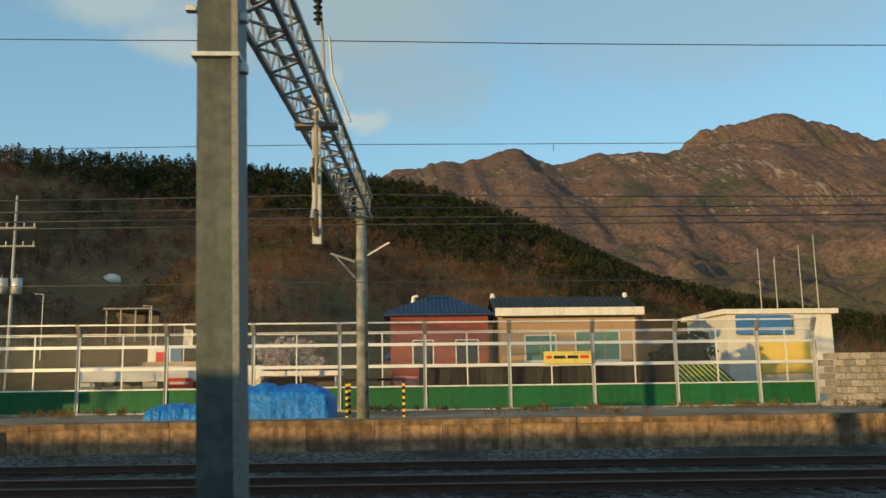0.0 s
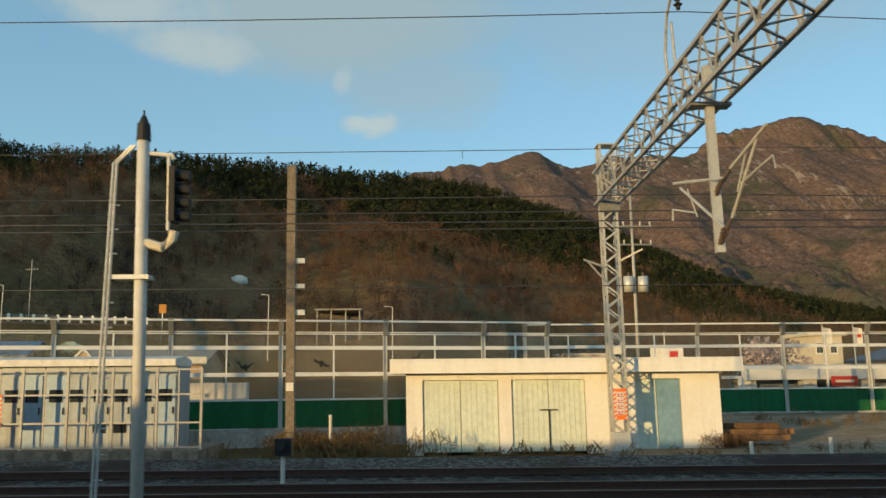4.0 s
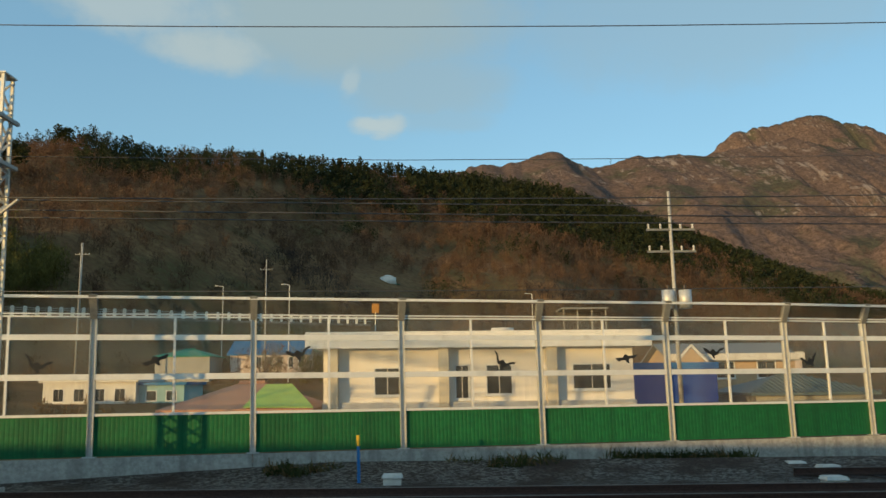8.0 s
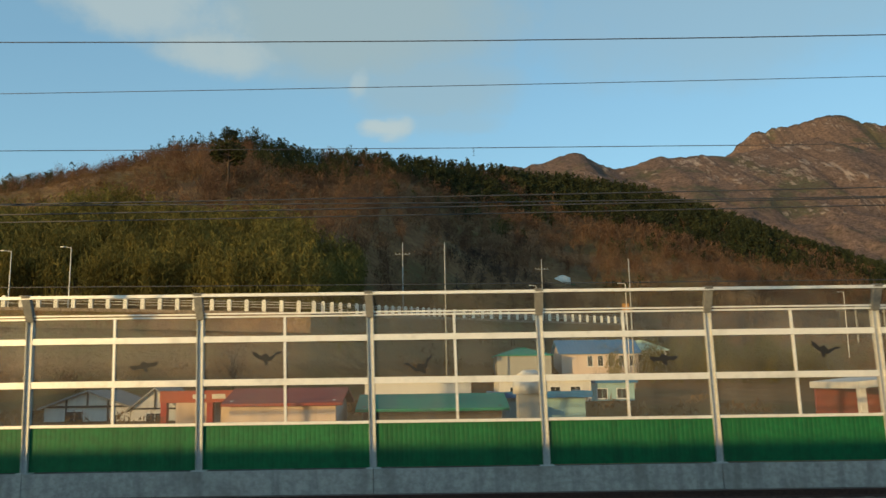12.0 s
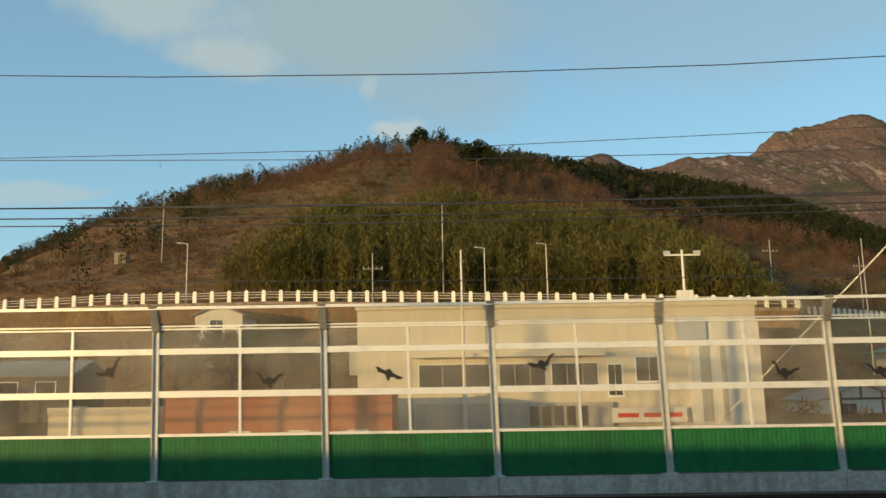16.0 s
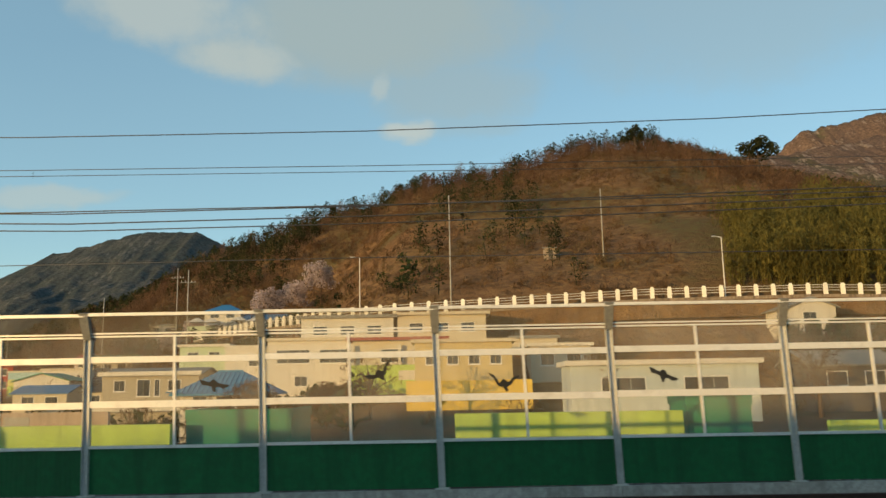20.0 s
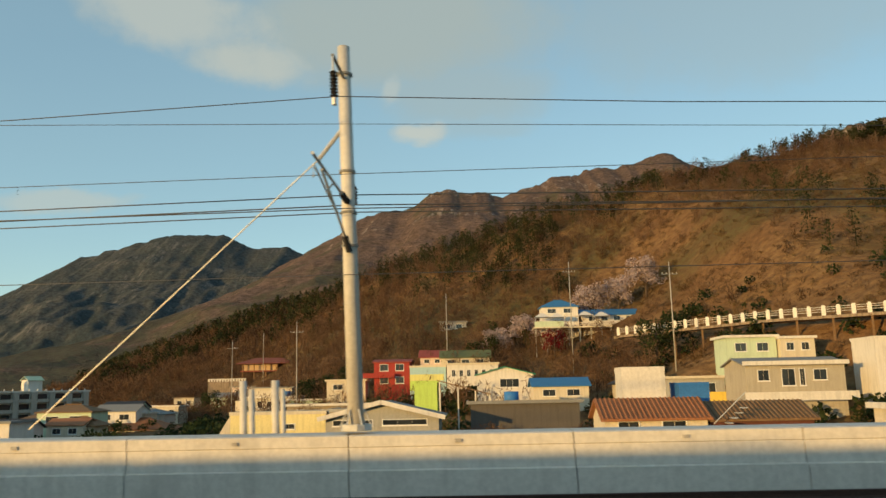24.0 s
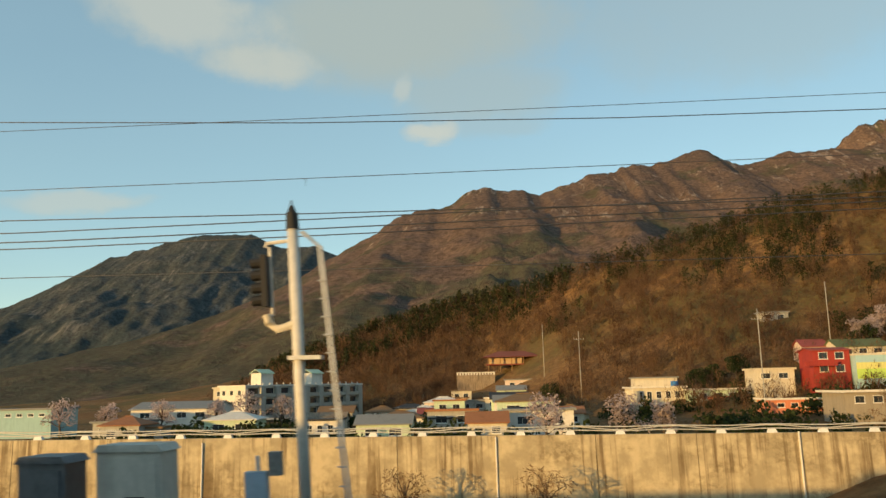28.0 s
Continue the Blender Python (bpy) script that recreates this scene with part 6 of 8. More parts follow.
for k in range(5):
    part("louvre", Geo().box(-1.8 + 0.7 * k, -1.3 + 0.7 * k, -0.46, -0.405, 0.5, 1.6), DARKWIN, t)
part("banner", Geo().box(2.9, 7.2, -0.52, -0.45, 0.6, 1.45), WHITE, t, "pale banner with red bars of lettering")
part("banner_bars", Geo().box(3.2, 4.4, -0.54, -0.525, 0.9, 1.15).box(4.7, 6.9, -0.54, -0.525, 0.9, 1.15), REDPAINT, t)
part("white_wing", Geo().box(7.6, 11.76, -0.3, -0.006, 0.1, 6.3), WHITE, t, "white rendered wing")
part("wing_band", Geo().box(8.2, 8.8, -0.33, -0.301, 0.6, 5.2).box(9.4, 9.7, -0.33, -0.301, 0.6, 5.2), GREYW, t)
part("louvre_box", Geo().box(6.9, 8.6, -0.55, -0.32, 5.3, 6.5), GALV, t, "grey louvred box")
part("roof_house", Geo().ring_loft([[(x, 3, 7.55), (x, 9, 7.55), (x, 9, 7.75), (x, 6, 8.25), (x, 3, 7.75)] for x in (-10.8, 2.0)]), BLUEROOF, t, "low blue-grey sheet roof on top")
t = house("timbered_house", "white half-timbered house with a wide dark-edged gable", -159.8, -153.2, 67.0, 1.4, WHITE, "gable", GREYROOF, 1.25, 6.0, 0.4, [(0.25, 0.45, 0.3, 1.2)], way="y", foot=-0.5)
part("timber", Geo().beam((-3.3, -0.06, 1.4), (3.3, -0.06, 1.4), 0.1, 0.16).beam((0, -0.06, 1.4), (0, -0.06, 2.6), 0.1, 0.14).beam((-1.6, -0.06, 1.4), (-1.6, -0.06, 2.0), 0.1, 0.14).beam((1.6, -0.06, 1.4), (1.6, -0.06, 2.0), 0.1, 0.14).beam((-1.6, -0.06, -0.4), (-1.6, -0.06, 1.4), 0.1, 0.14).beam((1.6, -0.06, -0.4), (1.6, -0.06, 1.4), 0.1, 0.14), BLACKROOF, t, "dark timber bars")
t = house("timbered_house", "white half-timbered cottage with a steep gable", -153.0, -149.4, 66.6, 1.2, WHITE, "gable", GREYROOF, 1.6, 6.0, 0.3, [(0.3, 0.7, 0.3, 1.2)], way="y", foot=-0.5)
part("timber", Geo().beam((-1.8, -0.06, 1.2), (1.8, -0.06, 1.2), 0.1, 0.14).beam((0, -0.06, 1.2), (0, -0.06, 2.7), 0.1, 0.12), BLACKROOF, t)
t = thing("shop_gate", "orange-red open shop front under a broad sign board", "shop", (-143.5, 59.0, 0))
part("sign_board", Geo().box(-4.8, 4.8, -0.2, 0.2, 1.75, 2.55), paint("brown_red", (0.34, 0.075, 0.04)), t, "orange-red sign board")
part("sign_bars", Geo().box(-2.6, -1.7, -0.22, -0.205, 2.0, 2.3).box(-1.3, -0.4, -0.22, -0.205, 2.0, 2.3).box(0.2, 2.4, -0.22, -0.205, 2.0, 2.3), CREAM, t)
for x in (-4.6, -1.5, 1.8, 4.6):
    part("pillar", Geo().box(x - 0.2, x + 0.2, 0, 0.5, -0.4, 1.75), REDW, t)
part("inner_wall", Geo().box(-4.7, 4.7, 3.0, 3.2, -0.4, 1.75), PINKW, t)
part("roof", Geo().box(-4.9, 4.9, 0.2, 3.6, 2.3, 2.42), REDROOF, t)
house("white_hall", "plain white flat-roofed hall", -135.5, -126.9, 70.0, 2.9, WHITE, "flat", WHITE, deep=8.0, over=0.15)
t = house("brown_block", "long terracotta-brown block with a row of small windows", -201.6, -191.0, 41.5, 2.45, paint("terracotta_wall", (0.34, 0.13, 0.07)), "flat", SALMON, deep=5.0, over=0.05, wins=windows(3, 1.55, 1.95, 0.2, 0.98, 0.35))
house("cream_balcony_house", "cream two-storey house with a pillared balcony", -199.1, -190.8, 94.0, 7.0, CREAM, "flat", CREAM, deep=8.0, wins=windows(3, 0.9, 2.4) + windows(3, 3.4, 4.6))
house("white_gable_house", "white gabled house below the road wall", -217.0, -211.6, 96.5, 11.2, WHITE, "gable", GREYROOF, 1.15, 7.0, 0.4, [(0.3, 0.6, 0.6, 1.8)], way="y")
house("dark_house", "dark low house behind shrubs", -226.0, -219.0, 70.0, 4.2, DARKWALL, "gable", GREYROOF, 1.2, 7.0, wins=windows(2, 0.6, 1.8))
house("low_cream_block", "low cream wall block close to the barrier", -207.8, -202.3, 43.0, 1.7, CREAM, "flat", CREAM, deep=4.0, over=0.05)
t = thing("blue_water_tank", "large blue plastic water tank on the ground", "tank", (-230.8, 35.9, 0.1), group="water tanks")
part("tank", Geo().tube([(0, 0, -0.2), (0, 0, 2.6)], 0.82, 0.82, 18).tube([(0, 0, 2.6), (0, 0, 2.9)], 0.8, 0.3, 18), paint("tank_blue", (0.03, 0.14, 0.36)), t, "", True)

# terraces of small houses under the road
house("straw_house", "straw yellow flat-roofed house with a row of windows", -258.9, -249.6, 81.0, 7.0, paint("pale_straw", (0.56, 0.46, 0.24)), "flat", CREAM, deep=7.0, wins=windows(4, 0.7, 2.1))
solid("yellow_wall", Geo().box(-259.6, -248.0, 78.6, 78.9, -1.0, 3.4), YELLOWW, "bright yellow garden wall below a house", "wall", "structure")
t = house("lime_house", "cream house with a lime garden wall and a red-edged terrace roof", -266.2, -256.4, 92.0, 7.9, CREAM, "flat", REDROOF, deep=7.0, over=0.7, wins=windows(2, 0.9, 2.4, 0.25, 0.98, 0.7))
part("garden_wall", Geo().box(-4.8, 3.0, -2.2, -1.9, 1.0, 5.2), LIME, t, "lime green garden wall")
part("mural", Geo().box(0.2, 2.2, -2.215, -2.201, 3.6, 4.6), WHITE, t, "pale painted cloud shape on the wall")
part("gate", Geo().box(3.05, 4.3, -2.2, -2.0, 2.2, 5.4), REDW, t, "dark red gate")
for x in (-4.9, 0.2, 4.9):
    part("column", Geo().box(x - 0.14, x + 0.14, -0.65, -0.37, 3.0, 7.4), WHITE, t)
house("white_terrace_house", "white two-storey house with open balconies", -276.7, -266.4, 97.0, 8.3, WHITE, "flat", CREAM, deep=7.0, over=0.4, wins=[(0.10, 0.48, 1.0, 2.6), (0.58, 0.94, 1.0, 2.6), (0.3, 0.45, 4.0, 5.2)])
house("upper_white_house", "white upper house with a shaded porch below the road", -273.2, -262.3, 99.0, 11.0, WHITE, "flat", GREYROOF, deep=6.0, over=0.5, wins=windows(3, 0.9, 2.0))
house("upper_cream_house", "cream upper house with a pale flat roof below the road", -261.8, -251.4, 99.0, 11.2, CREAM, "flat", CREAM, deep=6.0, over=0.5, wins=windows(3, 0.9, 2.0))
house("white_cube_house", "plain white cube-shaped house", -281.9, -276.9, 98.0, 7.4, WHITE, "flat", WHITE, deep=6.0, over=0.1, wins=[(0.55, 0.95, 0.6, 1.9)])
house("pale_house", "pale house with a flat roof", -248.4, -243.0, 100.0, 8.3, CREAM, "flat", GREYROOF, deep=6.0, wins=windows(2, 0.7, 1.9))
house("small_white_house", "long pale blue-white house", -247.2, -234.6, 58.0, 4.1, paint("blue_white_wall", (0.50, 0.56, 0.56)), "flat", WHITE, deep=5.0, over=0.3, wins=windows(2, 0.8, 1.9))
house("grey_cream_house", "cream house between garden trees", -246.9, -240.4, 92.0, 7.0, CREAM, "flat", WHITE, deep=6.0, wins=windows(2, 0.8, 2.1))
solid("lime_wall", Geo().box(-254.9, -247.1, 30.5, 30.8, -0.5, 1.95), LIME, "long lime green garden wall behind the barrier", "wall", "structure")
solid("lime_wall", Geo().box(-240.4, -228.6, 34.5, 34.8, -0.5, 1.35), LIME, "low lime green garden wall behind the barrier", "wall", "structure")
solid("lime_wall", Geo().box(-274.0, -265.6, 33.0, 33.3, -1.5, 1.65), LIME, "lime green garden wall behind the barrier end", "wall", "structure")
house("teal_shed", "teal green shed behind the barrier", -265.3, -261.2, 34.0, 1.8, GREENROOF, "flat", GREENROOF, deep=4.0, over=0.05)
house("teal_shed", "small teal green shed beside the lime wall", -246.8, -244.6, 31.0, 2.1, GREENROOF, "flat", GREENROOF, deep=2.5, over=0.05)

# below the viaduct
t = house("blue_roofed_villa", "white villa under a sweeping bright blue hipped roof", -280.3, -272.5, 78.0, 2.5, WHITE, "hip", paint("sky_blue_roof", (0.05, 0.22, 0.40), 0.0), 2.1, 5.4, 0.8, [(0.14, 0.32, 0.15, 1.3), (0.42, 0.62, 0.15, 1.6), (0.66, 0.86, 0.15, 1.6)], ribs=0.45)
part("upturned_eave", Geo().beam((-4.9, -0.95, 2.72), (-3.4, -0.8, 2.62), 0.3, 0.12).beam((4.9, -0.95, 2.72), (3.4, -0.8, 2.62), 0.3, 0.12), BLUEROOF, t)
gw = thing("garden_wall", "rendered garden wall on a rubble stone base", "wall", (-281.6, 50.0, 0), kind="structure")
part("rendered_wall", Geo().box(-6.5, 6.5, 0, 0.3, 0.35, 1.75), material("pinkish_render", (0.42, 0.33, 0.25), 0.9, 0, 0.15, 6.0, 0.6, None, 0.2, 20.0, 0.3), gw)
part("dark_door", Geo().box(0.4, 1.9, -0.03, -0.002, 0.35, 1.5), GREYW, gw)
rub = [Geo().ring_loft([[(-0.25, -0.14, -0.18), (0.22, -0.18, -0.2), (0.26, 0.15, -0.16), (-0.2, 0.2, -0.18)], [(-0.27, -0.2, 0.05), (0.28, -0.22, 0.0), (0.24, 0.2, 0.05), (-0.26, 0.2, 0.0)], [(-0.18, -0.1, 0.2), (0.16, -0.12, 0.17), (0.18, 0.15, 0.19), (-0.15, 0.14, 0.17)]]).mesh("stone", material("rubble_stone", (0.30, 0.23, 0.15), 0.95, 0, 0.35, 9.0, 1.5, None, 0.5, 12.0, 0.0, 0.35))]
rr = random.Random(5)
for r in range(3):
    for k in range(26):
        part("stone", rub[0], None, gw, at=pose(-6.4 + 0.5 * k + 0.25 * (r % 2), -0.1, -0.55 + 0.36 * r, rr.uniform(-10, 10), rr.uniform(-10, 10), rr.uniform(0, 360)))
t = house("grey_villa", "grey-brown villa with a low white-edged gable and framed windows", -296.6, -285.2, 99.0, 4.85, paint("grey_brown_wall", (0.40, 0.36, 0.28)), "gable", GREYROOF, 0.8, 8.0, 0.4, [(0.12, 0.24, 0.7, 2.0), (0.36, 0.50, 0.6, 2.6), (0.54, 0.60, 0.6, 2.6), (0.68, 0.82, 0.7, 2.0)], fascia=WHITE)
part("white_base", Geo().box(-6.4, 6.4, -1.6, -1.4, 0.6, 1.6), WHITE, t, "white terrace wall")
house("side_house", "low house with a flat roof and dark porch", -302.0, -294.4, 114.6, 3.4, GREYW, "flat", CREAM, deep=6.0, wins=windows(2, 0.6, 1.9))
solid("yellow_wall", Geo().box(-302.3, -294.4, 111.8, 112.1, -5.0, 1.6), YELLOWW, "bright yellow garden wall", "wall", "structure")
t = house("cream_flat_house", "low cream house with a stepped flat roof and a chimney block", -305.6, -299.4, 43.5, 1.2, CREAM, "flat", WHITE, deep=6.0, over=0.3)
part("chimney", Geo().box(-0.3, 0.3, 2.0, 2.7, 1.3, 2.3), CREAM, t)
house("black_roofed_house", "low house under a broad black tarred roof", -299.3, -292.0, 45.5, 0.4, DARKWALL, "hip", BLACKROOF, 1.15, 7.0, 0.4)
house("mint_house", "mint green flat-roofed house", -293.3, -286.6, 116.0, 8.8, PALEGREEN, "flat", WHITE, deep=6.0, over=0.4, wins=windows(2, 0.7, 1.9))
house("cream_terrace_house", "cream terrace house beside the mint one", -286.4, -281.8, 115.0, 8.5, CREAM, "flat", WHITE, deep=6.0, over=0.3, wins=windows(2, 0.5, 1.6))
t = house("yellow_flat_house", "pale yellow flat-roofed house with a sloping parapet", -353.4, -343.5, 87.0, 0.4, paint("pale_yellow", (0.68, 0.60, 0.30)), "flat", CREAM, deep=8.0, over=0.1, wins=[(0.55, 0.68, 0.9, 1.5)])
part("sloping_end", Geo().ring_loft([[(-4.95, v, -4.0), (-7.0, v, -4.0), (-6.4, v, -1.9), (-4.95, v, 0.4)] for v in (0.02, 7.9)]), CREAM, t)
house("grey_flat_house", "grey flat-roofed house beside the yellow one", -343.3, -339.8, 87.2, 0.55, GREYW, "flat", GREYW, deep=8.0, over=0.1)
t = house("wide_gable_house", "brown-grey house with a wide low gable and thick white edges", -342.3, -331.6, 80.0, 0.35, GREYW, "gable", GREYROOF, 1.3, 8.0, 0.6, [(0.06, 0.42, 0.35, 0.95), (0.50, 0.90, 0.35, 0.95)], way="y", foot=-5.0)
part("barge_board", Geo().beam((-6.0, -0.7, 0.1), (0.0, -0.7, 1.6), 0.16, 0.42).beam((6.0, -0.7, 0.1), (0.0, -0.7, 1.6), 0.16, 0.42), WHITE, t, "thick white barge boards")
t = house("open_shed", "open grey shed with a flat pale roof", -328.6, -317.6, 86.0, 1.1, DARKWALL, "flat", GREYROOF, deep=6.0, over=0.4)
part("tank", Geo().tube([(-1.2, 2.5, 1.1), (-1.2, 2.5, 2.3)], 0.8, 0.75, 14), BLUE, t, "blue roof tank", True)
t = house("red_house", "dark red two-storey house with a balcony and a red roof", -347.0, -340.2, 160.0, 8.0, REDW, "gable", REDROOF, 0.5, 7.0, 0.4, windows(2, 0.5, 1.8) + windows(2, 2.9, 4.2))
part("balcony", Geo().box(-5.4, 0.6, -1.3, -0.003, 4.9, 5.1).box(-5.4, 0.6, -1.3, -1.22, 5.1, 5.8), REDW, t)
house("cream_low_house", "low cream house beside the red one", -356.8, -349.2, 164.0, 4.5, CREAM, "flat", CREAM, deep=6.0, wins=windows(2, 0.6, 1.7))
t = house("mural_house", "house wall painted in bands of blue, yellow and green", -340.0, -333.2, 158.0, 6.7, paint("sky_band", (0.35, 0.52, 0.55)), "flat", CREAM, deep=6.0, over=0.1)
part("paint_band", Geo().box(-3.4, 3.0, -0.02, -0.003, 4.2, 5.4), paint("yellow_band", (0.62, 0.60, 0.22)), t)
part("paint_band", Geo().box(-3.4, 2.2, -0.025, -0.004, 2.4, 4.2), LIME, t)
house("white_long_house", "long white house with many windows", -333.0, -323.4, 157.0, 7.0, WHITE, "flat", CREAM, deep=7.0, over=0.3, wins=windows(6, 0.9, 2.2))
house("olive_roofed_house", "small house with an olive green roof", -334.8, -324.4, 178.0, 9.2, CREAM, "gable", material("olive_roof", (0.12, 0.14, 0.06), 0.8, 0, 0.2, 9.0, 0.8), 1.6, 7.0, 0.4, windows(3, 0.5, 1.6))
house("white_slant_house", "white house with a slanting roof", -327.5, -318.4, 137.0, 4.9, WHITE, "gable", GREENROOF, 1.2, 7.0, 0.4, [(0.4, 0.75, 0.8, 2.2)], way="y")
house("lime_box", "bright lime green cube house under a brown lean-to", -335.0, -332.4, 97.0, 3.1, LIME, "flat", LIME, deep=5.0, over=0.05)
t = thing("lean_to", "brown lean-to roof on white posts beside the lime house", "lean-to", (-329.2, 97.0, 0.4))
part("roof", Geo().ring_loft([[(-3.2, v, 3.2), (3.0, v, 1.5), (3.0, v, 1.62), (-3.2, v, 3.32)] for v in (0, 4)]), BROWNROOF, t)
for x, z in ((-2.9, 3.1), (-0.8, 2.5), (1.2, 2.0), (2.8, 1.5)):
    part("post", Geo().box(x - 0.08, x + 0.08, 0.1, 0.26, -3.5, z), WHITE, t)
house("blue_roofed_house", "cream house with a bright blue roof", -319.5, -311.6, 122.0, 2.9, CREAM, "gable", BLUEROOF, 1.1, 7.0, 0.4, windows(2, 0.6, 1.6))
house("black_roofed_house", "cream house under a black roof with deep eaves", -307.6, -300.0, 119.0, 2.9, CREAM, "hip", BLACKROOF, 2.0, 7.0, 0.6, windows(3, 0.5, 1.6))
t = house("cafe_house", "white hillside house with a blue pyramid roof and terraces", -312.2, -304.0, 188.0, 20.4, WHITE, "hip", BLUEROOF, 1.7, 6.0, 0.4, windows(2, 0.4, 1.5))
part("terrace", Geo().box(-6.4, 10.6, -6.0, -0.3, 15.2, 15.5), CREAM, t)
part("terrace_front", Geo().box(-6.2, 0.2, -5.9, -5.7, 15.5, 16.7), PALEGREEN, t)
part("terrace_rail", Geo().box(3.2, 10.4, -5.9, -5.82, 16.2, 16.3).box(3.2, 10.4, -5.9, -5.82, 15.8, 15.86), WHITE, t)
for x in (-6.0, -3.6, -1.2, 1.2, 3.6, 6.0, 8.4, 10.3):
    part("stilt", Geo().box(x - 0.1, x + 0.1, -5.8, -5.6, 9.0, 15.2), GREYW, t)
for k, (x, z) in enumerate(((-4.4, 18.3), (-1.2, 18.2), (5.0, 18.5), (8.6, 18.3))):
    q = part("tent_roof", Geo().ring_loft([[(x - 1.7, -5.6, z - 0.6), (x + 1.7, -5.6, z - 0.6), (x + 1.7, -2.2, z - 0.6), (x - 1.7, -2.2, z - 0.6)], [(x - 0.3, -4.2, z + 0.35), (x + 0.3, -4.2, z + 0.35), (x + 0.3, -3.6, z + 0.35), (x - 0.3, -3.6, z + 0.35)]]), WHITE, t, "white tent roof")
    for sx in (-1.6, 1.6):
        part("tent_post", Geo().tube([(x + sx, -5.5, 15.5), (x + sx, -5.5, z - 0.6)], 0.06, n=6), WHITE, q)
house("blue_roofed_annex", "long annex with a blue roof beside the white hillside house", -303.2, -290.6, 187.0, 18.4, WHITE, "gable", BLUEROOF, 1.4, 7.0, 0.5, windows(4, 0.4, 1.5))
t = thing("red_pavilion", "timber pavilion on stilts with a spreading red roof", "pavilion", (-399.3, 286.0, -1.2))
part("roof", hip_roof(-9, 9, 0, 9, 13.6, 2.0, 1.0), paint("brown_red_roof", (0.20, 0.065, 0.045)), t)
part("room", Geo().box(-8, 3.5, 2.0, 8.4, 11.2, 13.6), BEIGE, t, "tan room under the roof")
part("deck", Geo().box(-8.8, 8.8, 0, 9, 10.8, 11.2), paint("brown_red_deck", (0.20, 0.055, 0.038)), t)
for x in (-8, -4, 0, 4, 8):
    part("stilt", Geo().box(x - 0.16, x + 0.16, 0.2, 0.52, land(-399, 286) + 0.2, 13.6), BROWNROOF, t)
part("base_wall", Geo().box(-19, -6, -3, -2.4, land(-409, 283) + 0.2, 7.6), CONC_OLD, t, "rough terrace wall")
for k in range(14):
    part("baluster", Geo().box(-18.9 + 0.95 * k, -18.4 + 0.95 * k, -2.9, -2.5, 7.6, 8.3), WHITE, t)
part("balustrade_rail", Geo().box(-19, -6, -2.95, -2.45, 8.3, 8.55), WHITE, t)
t = house("long_house", "grey house with a broad white roof edge and many framed windows", -356.2, -341.2, 126.0, 0.5, paint("brown_grey_wall", (0.30, 0.26, 0.20)), "flat", WHITE, deep=8.0, over=0.7, wins=windows(5, 0.5, 1.6))
house("coral_house", "low house with a coral red base and white roof edge", -359.6, -349.0, 148.0, -0.9, paint("coral_wall", (0.60, 0.22, 0.12)), "flat", WHITE, deep=7.0, over=0.5, wins=windows(4, 0.5, 1.3))
t = house("terrace_block", "pale two-storey house with stepped terraces and wide windows", -377.6, -366.4, 180.0, 1.4, CREAM, "flat", WHITE, deep=9.0, over=0.5, wins=windows(5, 0.7, 2.2) + windows(4, 3.6, 5.0))
part("upper_storey", Geo().box(-4.5, 4.5, 2.0, 7.0, 1.62, 3.5), CREAM, t)
part("upper_roof", Geo().box(-4.9, 4.9, 1.6, 7.4, 3.5, 3.75), GREYROOF, t)
part("round_bay", Geo().tube([(-5.6, -0.4, -7.0), (-5.6, -0.4, 0.9)], 1.6, n=16), CREAM, t)
part("terrace_rail", Geo().box(-6.3, 6.3, -1.4, -1.3, -2.6, -1.7).box(-6.3, 6.3, -1.4, -0.003, -2.7, -2.55), WHITE, t)
part("roof_tank", Geo().tube([(3.6, 0.9, 1.64), (3.6, 0.9, 2.8)], 0.8, 0.75, 14), BLUE, t, "blue roof tank", True)
t = house("sign_house", "house with a coral sign band over its windows", -366.6, -353.0, 174.0, 0.8, PALEGREEN, "flat", WHITE, deep=8.0, over=0.5, wins=windows(4, 0.6, 1.8))
part("sign_band", Geo().box(-3.8, 2.6, -0.6, -0.505, -1.2, -0.5), paint("coral_sign", (0.62, 0.20, 0.10)), t)
house("thatched_house", "round-topped house with a brown thatch-like roof", -397.4, -391.8, 140.0, -2.3, CREAM, "hip", BROWNROOF, 1.5, 5.0, 0.7, windows(2, 0.4, 1.2))
house("cream_town_house", "cream town house with terraces", -431.8, -422.4, 215.0, -2.8, CREAM, "flat", WHITE, deep=8.0, wins=windows(3, 0.6, 1.8) + windows(2, 2.6, 3.6))
house("green_gable_house", "small pale green gabled house", -442.6, -433.4, 214.0, -5.4, PALEGREEN, "gable", CREAM, 1.9, 6.0, 0.5, [(0.4, 0.6, 0.4, 1.2)], way="y")
house("red_roofed_house", "cream house with a red roof", -424.0, -414.0, 190.0, -3.2, CREAM, "gable", REDROOF, 1.2, 7.0, 0.5, windows(3, 0.6, 1.6))
house("brown_tiled_house", "cream house under a broad orange-brown tiled roof", -404.0, -391.4, 171.0, -4.4, CREAM, "hip", TERRA, 2.2, 9.0, 0.8, windows(3, 0.3, 1.4), ribs=0.5)
house("red_gabled_house", "small house with a plain red gable roof behind the red one", -339.6, -334.4, 184.0, 9.6, PINKW, "gable", REDROOF, 1.6, 6.0, 0.4, windows(2, 0.5, 1.4))
house("hillside_hut", "low grey hut with a flat roof on the wooded slope", -336.4, -329.4, 219.0, 19.8, GREYW, "flat", GREYROOF, deep=4.0, over=0.4, wins=windows(2, 0.5, 1.7))
